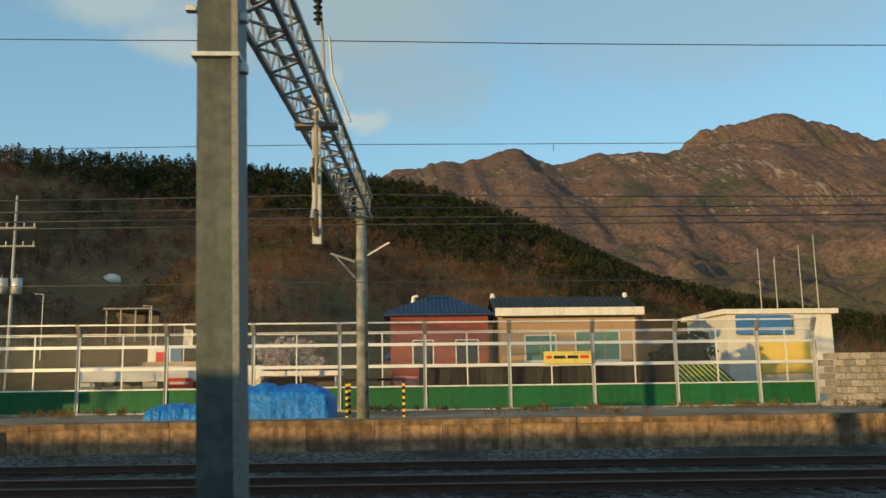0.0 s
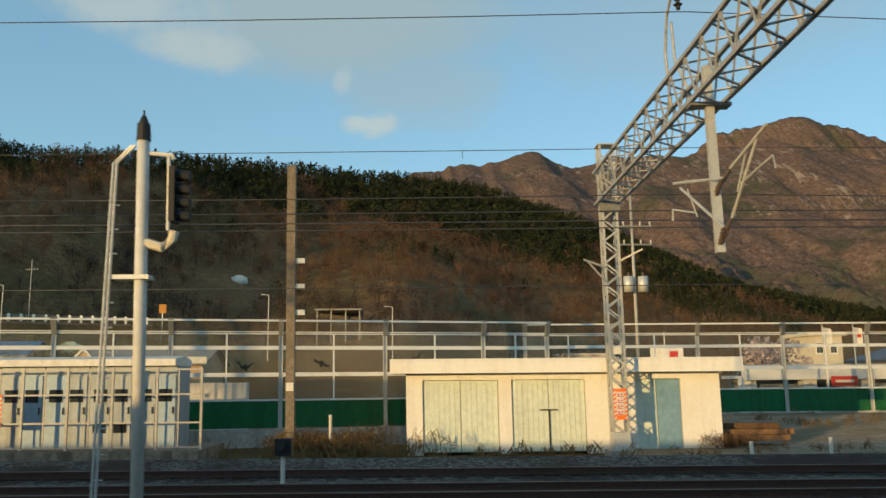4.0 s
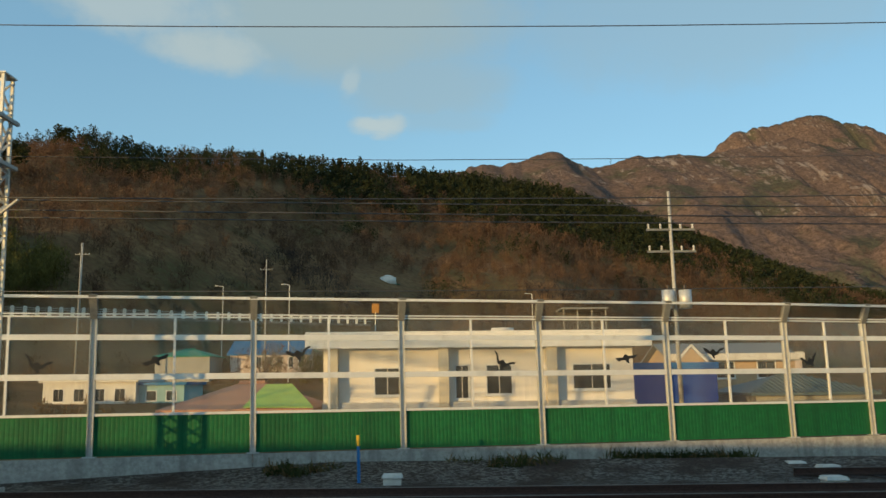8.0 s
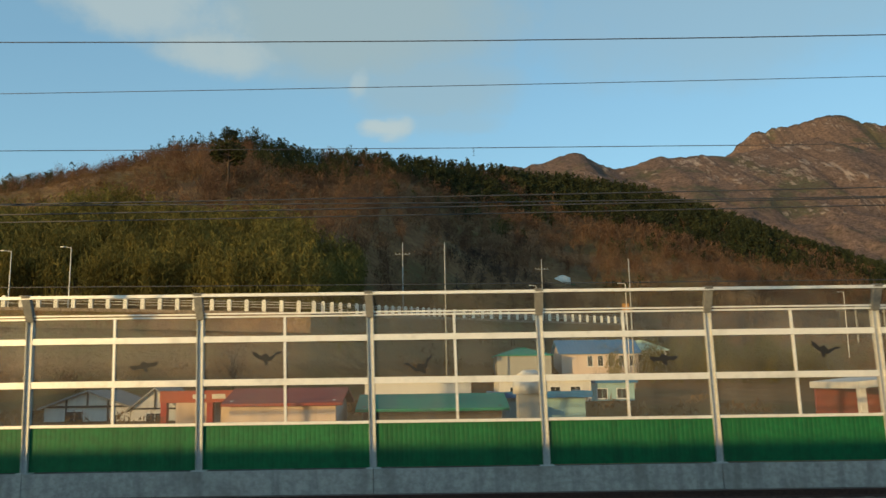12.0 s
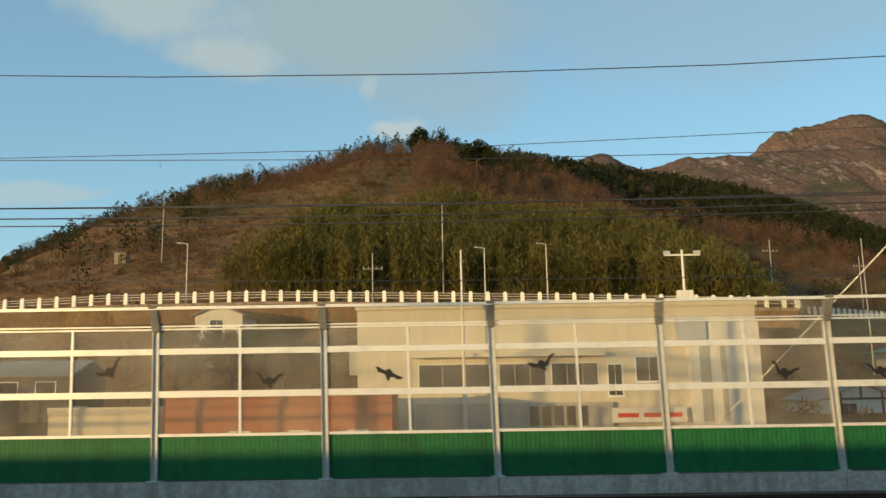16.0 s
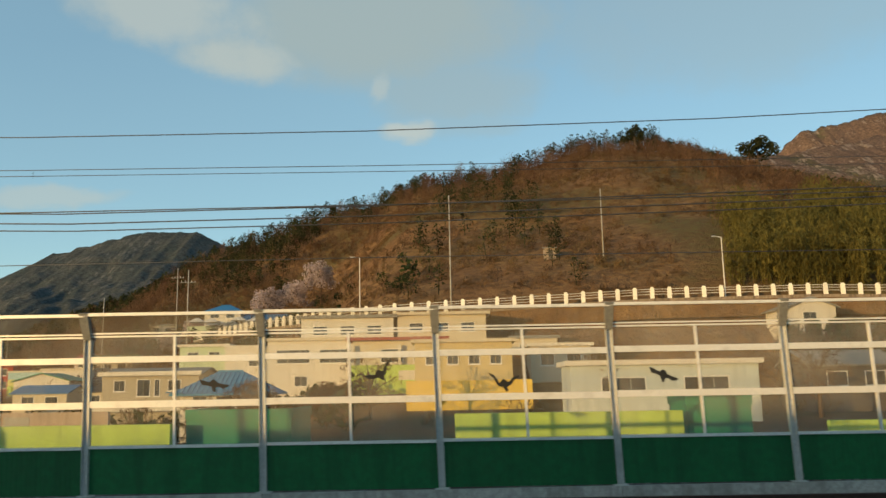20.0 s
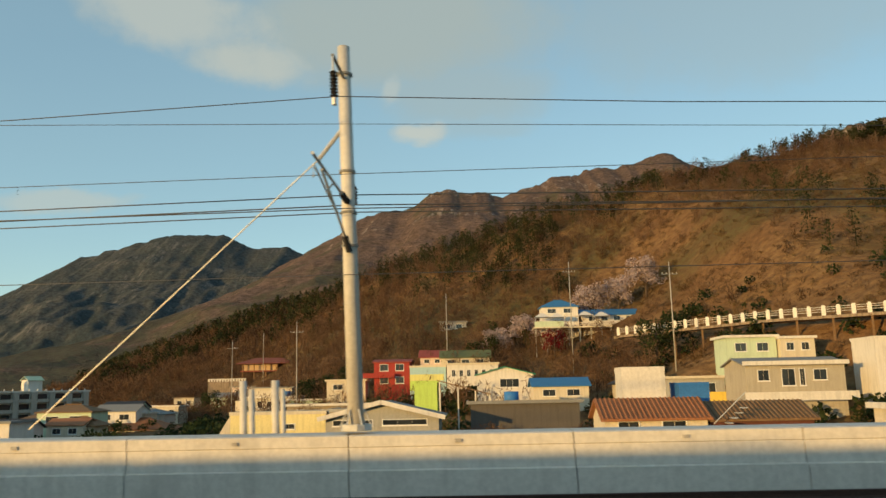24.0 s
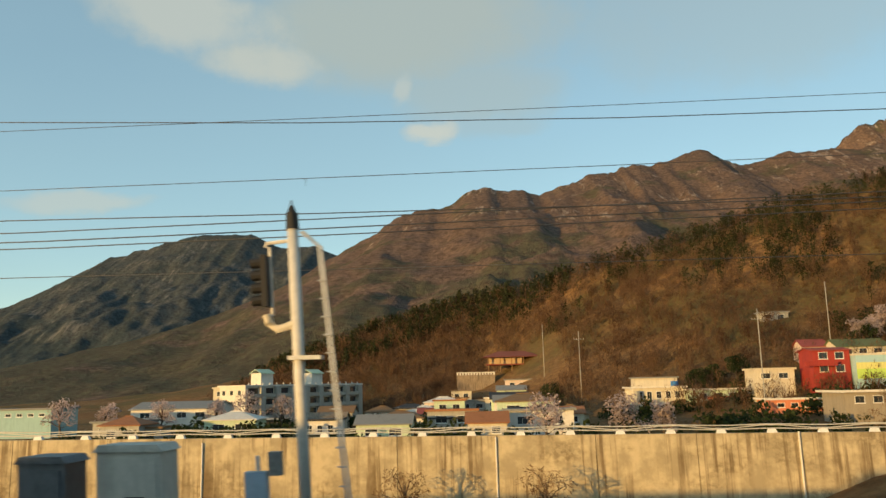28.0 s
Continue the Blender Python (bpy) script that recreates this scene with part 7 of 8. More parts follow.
house("white_works", "long white works building with a pale arched roof", -484.0, -466.0, 175.0, -0.6, WHITE, "gable", GREYROOF, 1.4, 14.0, 0.4, windows(4, 0.8, 2.0))
house("blue_works", "low blue-grey works building", -500.0, -488.0, 150.0, 0.1, TEALW, "flat", GREYROOF, deep=10.0, wins=windows(5, 0.6, 1.2))
house("cream_works", "cream works building with a small tower", -486.0, -478.0, 235.0, 3.6, CREAM, "flat", CREAM, deep=9.0, wins=windows(3, 0.8, 2.2))
rr = random.Random(21)
for k in range(46):
    x, y = rr.uniform(-480, -386), rr.uniform(120, 262)
    if -492 < x < -438 and 200 < y < 275 or x > -402 and y < 200:
        continue
    w, zt = rr.uniform(6, 10), land(x, y) + (rr.uniform(3.0, 5.0) if x > -425 else rr.uniform(2.0, 2.9))
    house("town_house", "small far house with pale walls", x, x + w, y, zt, rr.choice([CREAM, WHITE, PINKW, GREYW, PALEGREEN]), rr.choice(["flat", "gable", "hip"]), rr.choice([BROWNROOF, GREYROOF, GREYROOF, WHITE, TERRA, BLACKROOF, CONC_OLD]), 1.3, 7.0, 0.4, windows(rr.choice([2, 3]), 0.7, 1.9))

# four-storey apartment block, set slantwise
ap = thing("apartment_block", "long four-storey grey apartment block with stacked balconies and stair towers", "apartment building", (-473.0, 222.0, 0.0), 53.0)
part("wall", Geo().box(0, 43, 0, 11.5, -9.0, 3.9), CONC_PALE, ap, "pale end walls and frame")
part("roof", Geo().box(-0.5, 43.5, -0.6, 12, 3.9, 4.3), WHITE, ap)
for k in range(18):
    part("roof_vent", Geo().tube([(1.2 + 2.4 * k, 0.2, 4.3), (1.2 + 2.4 * k, 0.2, 4.9)], 0.25, 0.1, 6), WHITE, ap)
for k in range(8):
    a = 0.8 + 5.25 * k
    for f in range(4):
        z = -7.9 + 2.95 * f
        b = part("balcony", Geo().box(a, a + 3.4, -1.2, -0.003, z, z + 0.15).box(a, a + 3.4, -1.2, -1.1, z + 0.15, z + 1.0), GREYW, ap)
        part("balcony_glass", Geo().box(a + 0.1, a + 3.3, -0.06, -0.004, z + 0.3, z + 2.5), DARKWIN, b)
    part("fin", Geo().box(a + 3.5, a + 5.1, -1.3, -0.005, -9.0, 3.9), GREYW, ap, "grey wall strip between balconies")
for u in (7.5, 26.0):
    w = part("stair_tower", Geo().box(u, u + 4.2, 3, 7.5, 4.3, 7.6), CONC_PALE, ap)
    part("tower_roof", gable_roof(u, u + 4.2, 3, 7.5, 7.6, 1.1, 0.4), PALEGREEN, w)
for k in range(12):
    part("end_window", Geo().box(-0.06, -0.003, 2.0 + 3.5 * (k % 3), 3.2 + 3.5 * (k % 3), -7.2 + 2.95 * (k // 3), -6.0 + 2.95 * (k // 3)), DARKWIN, ap)
solid("market_roof", Geo().ring_loft([[(-460, 186, -4.2), (-438, 197, -4.2), (-436, 192, -3.6), (-458, 181, -3.6)], [(-460, 186, -3.9), (-438, 197, -3.9), (-436, 192, -3.3), (-458, 181, -3.3)]]), WHITE, "long white sheet roof before the apartment block", "roof")

# ---- road above the houses: white posted railing, boardwalk ----
ROAD = [(-302.0, 150.0, 12.3), (-298.0, 144.0, 12.4), (-284.0, 126.0, 12.8), (-271.0, 110.0, 12.5), (-263.0, 105.5, 12.7), (-249.0, 105.0, 13.3), (-231.0, 105.0, 14.1), (-210.0, 105.0, 14.3), (-189.0, 105.0, 13.85), (-172.0, 105.0, 13.4), (-145.0, 104.5, 12.5), (-128.1, 142.3, 14.7), (-90.3, 173.1, 15.3)]
rail = thing("road_railing", "white concrete posts with thin rails along the road edge", "railing", kind="structure")
pg = Geo().box(-0.24, 0.24, -0.15, 0.15, -0.9, 0.42).box(-0.17, 0.17, -0.12, 0.12, 0.42, 0.56).mesh("post", paint("white_concrete", (0.80, 0.76, 0.66), 0.1))
pts, run = [], 0.0
for a, b in zip(ROAD, ROAD[1:]):
    d = math.hypot(b[0] - a[0], b[1] - a[1])
    while run < d:
        k = run / d
        pts.append((a[0] + (b[0] - a[0]) * k, a[1] + (b[1] - a[1]) * k, a[2] + (b[2] - a[2]) * k))
        run += 2.15
    run -= d
for p in pts:
    part("post", pg, None, rail, at=pose(p[0], p[1] - 0.3, p[2]))
for dz in (-0.35, 0.0, 0.3):
    part("rail", Geo().tube([(x, y - 0.3, z + dz) for x, y, z in ROAD], 0.035, n=5), WHITE, rail)
road = Geo()
for x, y, z in ROAD:
    road.v += [(x, y - 0.7, z - 0.9), (x, y + 4.5, z - 0.75), (x, y + 4.5, z - 1.3), (x, y - 0.7, z - 1.3)]
road.f = [(4 * i + a, 4 * i + b, 4 * i + 4 + b, 4 * i + 4 + a) for i in range(len(ROAD) - 1) for a, b in ((0, 1), (1, 2), (2, 3), (3, 0))]
solid("road", road, CONC_OLD, "narrow hillside road on a concrete edge", "road", "structure")
for k in range(9):
    u = k / 8
    x, y = -298.0 + 27.0 * u, 144.0 - 34.0 * u
    ob = solid("walkway_post", Geo().box(-0.12, 0.12, -0.12, 0.12, land(x, y - 0.6) - 0.5 - 11.4, 0.1), BROWNROOF, "brown timber post under the boardwalk", "post")
    ob.matrix_basis = pose(x, y - 0.6, 11.4)
wallr = Geo()
for x, y, z in ROAD[3:]:
    wallr.v += [(x, y - 0.55, z - 1.25), (x, y - 0.85, z - 3.4)]
wallr.f = [(2 * i + 1, 2 * i + 3, 2 * i + 2, 2 * i) for i in range(len(ROAD) - 4)]
wallr.v += [(x, y + 0.3, z) for x, y, z in wallr.v]
n = len(ROAD[3:])
wallr.f += [(2 * n + 2 * i, 2 * n + 2 * i + 2, 2 * n + 2 * i + 3, 2 * n + 2 * i + 1) for i in range(n - 1)]
solid("road_wall", wallr, SLOPE, "overgrown earth bank under the road", "wall", "structure")

def runs_mat(name, base, run, moss):
    """Old concrete: dark runs down from the top, blotches of moss, worn patches."""
    m = bpy.data.materials.new(name)
    m.use_nodes = True
    n = Nodes(m.node_tree)
    out, b = n.add("ShaderNodeOutputMaterial"), n.add("ShaderNodeBsdfPrincipled")
    n.join(b.outputs[0], out.inputs[0])
    at = n.add("ShaderNodeNewGeometry").outputs["Position"]
    a = n.mix(n.ramp(n.noise(at, 0.55, 6.0, 0.65), 0.35, 0.65), tuple(c * 0.74 for c in base), tuple(c * 1.12 for c in base))
    thin = n.ramp(n.noise(at, 1.0, 4.0, 0.6, (1.7, 1.0, 0.05)), 0.47, 0.60)
    wide = n.ramp(n.noise(at, 0.30, 4.0, 0.6, (1.0, 1.0, 0.5)), 0.38, 0.62)
    a = n.mix(n.math("MULTIPLY", n.math("MULTIPLY", thin, wide), 0.85), a, run)
    blot = n.math("MULTIPLY", n.ramp(n.noise(at, 0.16, 7.0, 0.66, (0.7, 1.0, 1.4)), 0.50, 0.64), n.ramp(n.noise(at, 2.5, 6.0, 0.7), 0.35, 0.62))
    a = n.mix(n.math("MULTIPLY", blot, 0.6), a, moss)
    n.join(a, b.inputs["Base Color"])
    b.inputs["Roughness"].default_value, b.inputs["Specular IOR Level"].default_value = 0.93, 0.2
    bp = n.add("ShaderNodeBump")
    bp.inputs["Strength"].default_value, bp.inputs["Distance"].default_value = 0.35, 0.08
    n.join(n.noise(at, 6.0, 6.0, 0.7), bp.inputs["Height"])
    n.join(bp.outputs[0], b.inputs["Normal"])
    return m


OLDWALL = runs_mat("yellow_stained_concrete", (0.47, 0.39, 0.25), (0.14, 0.095, 0.05), (0.13, 0.095, 0.05))

# retaining wall of the far road at the end of the walk, with its wavy railing
far = thing("retaining_wall", "long stained yellowish concrete retaining wall under a road railing", "wall", kind="structure")
for k in range(14):
    a = -372.0 - 9.0 * k
    g = Geo().ring_loft([[(u, 76.6, -12.0), (u, 77.0, lerp_table(u, [(-480, -1.2), (-372, -2.2)])[0]), (u, 77.6, lerp_table(u, [(-480, -1.2), (-372, -2.2)])[0]), (u, 78.0, -12.0)] for u in (a - 8.97, a - 0.03)])
    part("wall_length", g, OLDWALL, far)
    if k % 3 == 1:
        part("drain_pipe", Geo().tube([(a, 76.7, -9.0), (a, 76.85, -2.0)], 0.09, n=8), WHITE, far)
    for j in range(2):
        x = a - 2.2 - 4.5 * j
        z = lerp_table(x, [(-480, -1.2), (-372, -2.2)])[0]
        part("rail_foot", Geo().ring_loft([[(x - 0.42, 77.0, z), (x + 0.42, 77.0, z), (x + 0.42, 77.5, z), (x - 0.42, 77.5, z)], [(x - 0.3, 77.05, z + 0.34), (x + 0.3, 77.05, z + 0.34), (x + 0.3, 77.45, z + 0.34), (x - 0.3, 77.45, z + 0.34)]]), WINFRAME, far, "white rail foot")
for dz, w in ((0.35, 0.05), (0.55, 0.16), (0.72, 0.05)):
    line = [(-372.0 - 1.5 * k, 77.3, lerp_table(-372.0 - 1.5 * k, [(-480, -1.2), (-372, -2.2)])[0] + dz + w * math.sin(k * 1.05)) for k in range(84)]
    part("wavy_rail", Geo().tube(line, 0.05, n=5), POLECONC, far)

# ---- poles, lamps, tank, shack, signs ----
def utility_pole(x, y, foot, top, cross=True, box=False, label="thin grey concrete utility pole", thick=0.8):
    t = thing("utility_pole", label, "utility pole", (x, y, 0), group="utility poles")
    part("shaft", Geo().tube([(0, 0, foot), (0, 0, top)], 0.15 * thick, 0.09 * thick, 8), CONC, t, "", True)
    if cross:
        for z in (top - 2.0, top - 3.1)[: 2 if box else 1]:
            c = part("cross_arm", Geo().box(-1.2, 1.2, -0.06, 0.06, z, z + 0.1), GALV_DARK, t)
            for u in (-1.1, -0.5, 0.5, 1.1):
                part("insulator", insulator((u, 0, z + 0.1), (u, 0, z + 0.35), 0.07, 3), WHITE, c)
    if box:
        for u in (-0.42, 0.42):
            q = part("transformer", Geo().tube([(u, -0.3, top - 5.9), (u, -0.3, top - 5.0)], 0.30, 0.30, 12), GALV, t, "pale round transformer", True)
            part("bushing", Geo().tube([(u, -0.3, top - 5.0), (u, -0.3, top - 4.75)], 0.06, n=6), PORCELAIN, q)
    return t


def street_lamp(x, y, foot, top, reach=-0.9):
    t = thing("street_lamp", "thin white street lamp with a short arm", "street lamp", (x, y, 0), group="street lamps")
    part("post", Geo().tube([(0, 0, foot), (0, 0, top)], 0.09, 0.06, 8), WHITE, t)
    part("arm", Geo().tube([(0, 0, top), (reach, -0.2, top + 0.1)], 0.045, n=6), WHITE, t)
    part("lamp", Geo().box(reach - 0.35, reach + 0.1, -0.32, -0.1, top + 0.03, top + 0.14), GALV, t)


utility_pole(-23.3, 49.2, 0.2, 13.6, True, True, "grey utility pole with two round transformers")
utility_pole(-66.6, 42.0, 0.2, 12.0, True, True, "grey utility pole with a pale transformer")
for x, y, top in ((-134.9, 136.5, 25.7), (-188.6, 111.8, 27.0), (-255.5, 107.2, 27.5), (-333.6, 184.0, 23.6), (-128.2, 120.0, 22.9), (-101.7, 120.0, 20.2), (-359.8, 150.0, 15.2), (-386.0, 200.0, 15.1), (-391.0, 250.0, 20.4), (-297.0, 130.0, 21.6), (-309.0, 160.0, 26.4), (-109.2, 158.8, 26.0), (-197.0, 100.0, 18.6), (-232.0, 128.0, 33.0)):
    utility_pole(x, y, land(x, y) - 0.4, top, (x * 7) % 3 < 1.5)
for x, y, top in ((-175.5, 105.6, 20.3), (-183.3, 106.2, 20.0), (-112.7, 140.0, 18.7), (-221.0, 105.6, 21.0), (-267.5, 109.5, 19.8), (-100.0, 130.0, 17.7), (-61.0, 140.0, 17.0), (-40.0, 130.0, 14.0)):
    street_lamp(x, y, land(x, y) - 0.4, top)
for x, top in ((26.0, 11.8), (27.2, 11.1), (29.1, 12.0), (30.3, 12.8)):
    utility_pole(x, 60.0, 0.0, top, False, label="thin white aerial mast on a roof", thick=0.4)
t = thing("camera_mast", "white camera mast with a cross arm and a cabinet", "camera mast", (-171.0, 61.9, 0))
part("shaft", Geo().tube([(0, 0, 0), (0, 0, 12.4)], 0.12, 0.09, 10), WHITE, t)
part("cross_arm", Geo().box(-1.3, 1.3, -0.06, 0.06, 11.95, 12.07), WHITE, t)
for u in (-1.1, 1.1):
    part("camera", Geo().box(u - 0.25, u + 0.2, -0.2, 0.1, 12.08, 12.3), GALV, t)
part("cabinet", Geo().box(-0.55, 0.55, -0.3, 0.2, 8.6, 9.4), WHITE, t)
t = thing("thin_mast", "slender white mast beside the hall", "mast", (-187.4, 49.5, 0))
part("shaft", Geo().tube([(0, 0, 0), (0, 0, 10.6)], 0.13, 0.05, 8), WHITE, t)
t = thing("storage_tank", "white round storage tank above a dark green frame on the hillside", "tank", (-90.0, 254.0, 0))
part("frame", Geo().box(-2.6, 3.2, -1.5, 1.5, land(-90, 254) - 1, 32.0), GREENROOF, t)
part("tank", Geo().tube([(-0.5, 0, 32.0), (-0.5, 0, 34.2)], 2.7, 2.4, 16).tube([(-0.5, 0, 34.2), (-0.5, 0, 34.9)], 2.3, 0.8, 16), WHITE, t, "", True)
t = thing("yellow_sign", "small yellow sign on a post at the hill foot", "sign", (-89.5, 176.0, 0))
part("post", Geo().tube([(0, 0, land(-89.5, 176) - 0.5), (0, 0, 17.3)], 0.12, n=6), GALV, t)
part("board", Geo().box(-0.75, 0.75, -0.1, 0.1, 17.0, 18.9), paint("faded_orange", (0.42, 0.2, 0.04)), t)
zs = land(-239.8, 131.3)
t = thing("hill_shack", "small weathered shack on the open hillside", "shack", (-239.8, 131.3, zs - 0.2))
part("wall", Geo().box(-0.9, 0.9, 0, 1.8, 0, 2.0), material("grey_boards", (0.30, 0.24, 0.18), 0.9, 0, 0.3, 9.0, 1.0), t)
part("roof", Geo().ring_loft([[(-1.1, -0.3, 2.0), (1.1, -0.3, 2.0), (1.1, 2.0, 2.3), (-1.1, 2.0, 2.3)], [(-1.1, -0.3, 2.1), (1.1, -0.3, 2.1), (1.1, 2.0, 2.4), (-1.1, 2.0, 2.4)]]), GREYROOF, t)
part("door", Geo().box(-0.3, 0.4, -0.03, -0.002, 0.1, 1.7), DARKWALL, t)
for x, c in ((-12.9, WHITE), (-11.1, REDPAINT)):
    t = thing("flag_pole", "white flag on a thin pole hanging limp", "flag", (x, 48.0, 0), group="flags")
    part("pole", Geo().tube([(0, 0, 0), (0, 0, 5.7)], 0.035, n=6), GALV, t)
    part("cloth", Geo().ring_loft([[(0.03, 0, z), (0.3 + 0.1 * math.sin(z * 5), 0.08, z - 0.05), (0.5, -0.05, z - 0.1), (0.5, -0.07, z - 0.1), (0.3 + 0.1 * math.sin(z * 5), 0.06, z - 0.05), (0.03, -0.02, z)] for z in (5.5, 5.2, 4.9, 4.6)]), WHITE, t)
    part("emblem", Geo().tube([(0.28, -0.09, 5.0), (0.28, -0.10, 5.0)], 0.12, n=10), c, t)
# containers and tiled stores below the viaduct
house("white_container", "white steel container standing behind the tiled store", -318.3, -315.4, 57.5, 3.6, WHITE, "flat", WHITE, deep=2.5, over=0.02, foot=-5.0, category="container")
house("blue_container", "blue steel container beside the white one", -314.6, -312.6, 57.2, 2.5, BLUE, "flat", BLUE, deep=2.5, over=0.02, category="container")
house("tiled_store", "low cream store under a terracotta tiled roof", -320.2, -313.9, 53.5, 0.75, CREAM, "gable", TERRA, 1.15, 5.0, 0.3, [(0.12, 0.34, 0.2, 0.8), (0.55, 0.8, 0.2, 0.8)], ribs=0.3, category="store")
t = house("dark_tiled_store", "low store under a dark brown tiled roof beside outdoor steps", -313.6, -307.2, 54.0, 0.6, paint("dark_brown_paint", (0.12, 0.05, 0.04)), "gable", BROWNROOF, 1.0, 5.0, 0.3, ribs=0.3, category="store")
for k in range(7):
    part("step", Geo().box(-3.4 + 0.32 * k, -3.05 + 0.32 * k, -1.1, -0.4, -0.6 + 0.3 * k, -0.54 + 0.3 * k), GALV, t)
part("handrail", Geo().tube([(-3.3, -1.1, 0.3), (-1.2, -1.1, 2.2)], 0.035, n=6), GALV, t)

# small houses scattered at the hill foot
rs = random.Random(21)
for k in range(4):
    x, y = -414.0 + 6.0 * k + rs.uniform(-1.2, 1.2), rs.uniform(116, 148)
    w, z = rs.uniform(4.5, 7.0), land(x, y) + rs.uniform(2.3, 3.0)
    wall_, roof_ = rs.choice((CREAM, GREYW, BEIGE, PINKW)), rs.choice((BROWNROOF, TERRA, GREYROOF, BLACKROOF))
    house("village_house", "small village house with a low dull roof", x - w / 2, x + w / 2, y, z, wall_, rs.choice(("gable", "hip")), roof_, rs.uniform(0.9, 1.4), 5.5, 0.4, windows(2, 0.6, 1.6))

# ---- growth: woods, bamboo, shrubs, single trees, dry grass ----
def leaf_mat(name, cols, rough=0.9, scale=0.05, tone=0.16):
    """Leaves or twigs: changes from leaf to leaf and from tree to tree."""
    m = bpy.data.materials.new(name)
    m.use_nodes = True
    n = Nodes(m.node_tree)
    out, b = n.add("ShaderNodeOutputMaterial"), n.add("ShaderNodeBsdfPrincipled")
    geo = n.add("ShaderNodeNewGeometry")
    a = n.mix(n.ramp(n.noise(geo.outputs["Position"], scale, 3.0, 0.6), 0.4, 0.6), cols[0], cols[1])
    a = n.mix(n.math("MULTIPLY", geo.outputs["Random Per Island"], 0.6), a, cols[2])
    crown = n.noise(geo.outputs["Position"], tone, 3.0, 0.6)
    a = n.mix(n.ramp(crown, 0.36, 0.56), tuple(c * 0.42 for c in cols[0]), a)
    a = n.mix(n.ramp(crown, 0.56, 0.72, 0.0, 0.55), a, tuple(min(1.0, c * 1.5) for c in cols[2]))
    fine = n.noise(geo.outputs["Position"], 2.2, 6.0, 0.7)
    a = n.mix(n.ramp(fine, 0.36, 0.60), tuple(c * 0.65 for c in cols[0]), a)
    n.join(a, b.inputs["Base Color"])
    b.inputs["Roughness"].default_value, b.inputs["Specular IOR Level"].default_value = rough, 0.15
    glow, both = n.add("ShaderNodeBsdfTranslucent"), n.add("ShaderNodeMixShader")     # thin leaves let light through
    n.join(a, glow.inputs[0])
    both.inputs[0].default_value = 0.42
    n.join(b.outputs[0], both.inputs[1])
    n.join(glow.outputs[0], both.inputs[2])
    n.join(both.outputs[0], out.inputs[0])
    return m


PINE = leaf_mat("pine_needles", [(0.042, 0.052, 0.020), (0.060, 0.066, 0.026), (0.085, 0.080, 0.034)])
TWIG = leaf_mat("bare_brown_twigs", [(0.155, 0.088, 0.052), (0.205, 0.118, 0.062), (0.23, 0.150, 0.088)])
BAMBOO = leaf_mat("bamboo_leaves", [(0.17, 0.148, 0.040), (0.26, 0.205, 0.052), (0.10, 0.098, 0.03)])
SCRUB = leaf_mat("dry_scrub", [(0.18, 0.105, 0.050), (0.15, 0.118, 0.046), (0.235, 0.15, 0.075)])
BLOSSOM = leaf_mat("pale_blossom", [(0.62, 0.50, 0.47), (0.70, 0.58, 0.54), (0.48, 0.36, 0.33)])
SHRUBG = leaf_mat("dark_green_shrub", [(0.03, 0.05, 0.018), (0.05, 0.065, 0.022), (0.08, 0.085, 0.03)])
MAPLE = leaf_mat("deep_red_leaves", [(0.26, 0.02, 0.03), (0.32, 0.03, 0.035), (0.18, 0.015, 0.02)])
GRASS = leaf_mat("dry_grass", [(0.26, 0.17, 0.075), (0.20, 0.13, 0.055), (0.13, 0.12, 0.045)], scale=0.4)
LAWN = leaf_mat("short_green_grass", [(0.05, 0.07, 0.022), (0.08, 0.09, 0.03), (0.14, 0.11, 0.05)], scale=0.5)
BARK = material("bark", (0.09, 0.065, 0.045), 0.95, 0, 0.3, 10.0, 1.5)
RNG = np.random.default_rng(11)


def cards(n, centre, spread, size, flat=0.0, up=0.0):
    """n small four-cornered leaves in an egg-shaped cloud; up: how far they stand upright, flat: how far they lie."""
    d = RNG.normal(size=(n, 3))
    d /= np.linalg.norm(d, axis=1)[:, None]
    c = np.asarray(centre) + d * (RNG.random((n, 1)) ** 0.4) * np.asarray(spread)
    a = RNG.normal(size=(n, 3))
    a[:, 2] = a[:, 2] * (1 - flat) + up * np.sign(RNG.random(n) - 0.3) * 2
    a /= np.linalg.norm(a, axis=1)[:, None]
    b = np.cross(a, RNG.normal(size=(n, 3)))
    b /= np.linalg.norm(b, axis=1)[:, None]
    s = np.asarray(size, float)
    ha, hb = a * (s[0] * (0.6 + 0.8 * RNG.random((n, 1)))), b * (s[1] * (0.6 + 0.8 * RNG.random((n, 1))))
    return np.stack([c - ha - hb * 0.6, c + ha * 0.2 - hb, c + ha + hb * 0.5, c - ha * 0.3 + hb], 1)


def stick(p, q, r):
    """A thin three-sided stem as quads."""
    p, q = np.asarray(p, float), np.asarray(q, float)
    o = [np.array([math.cos(k * 2.094), math.sin(k * 2.094), 0]) * r for k in range(3)]
    return np.array([[p + o[k], p + o[(k + 1) % 3], q + o[(k + 1) % 3] * 0.4, q + o[k] * 0.4] for k in range(3)])


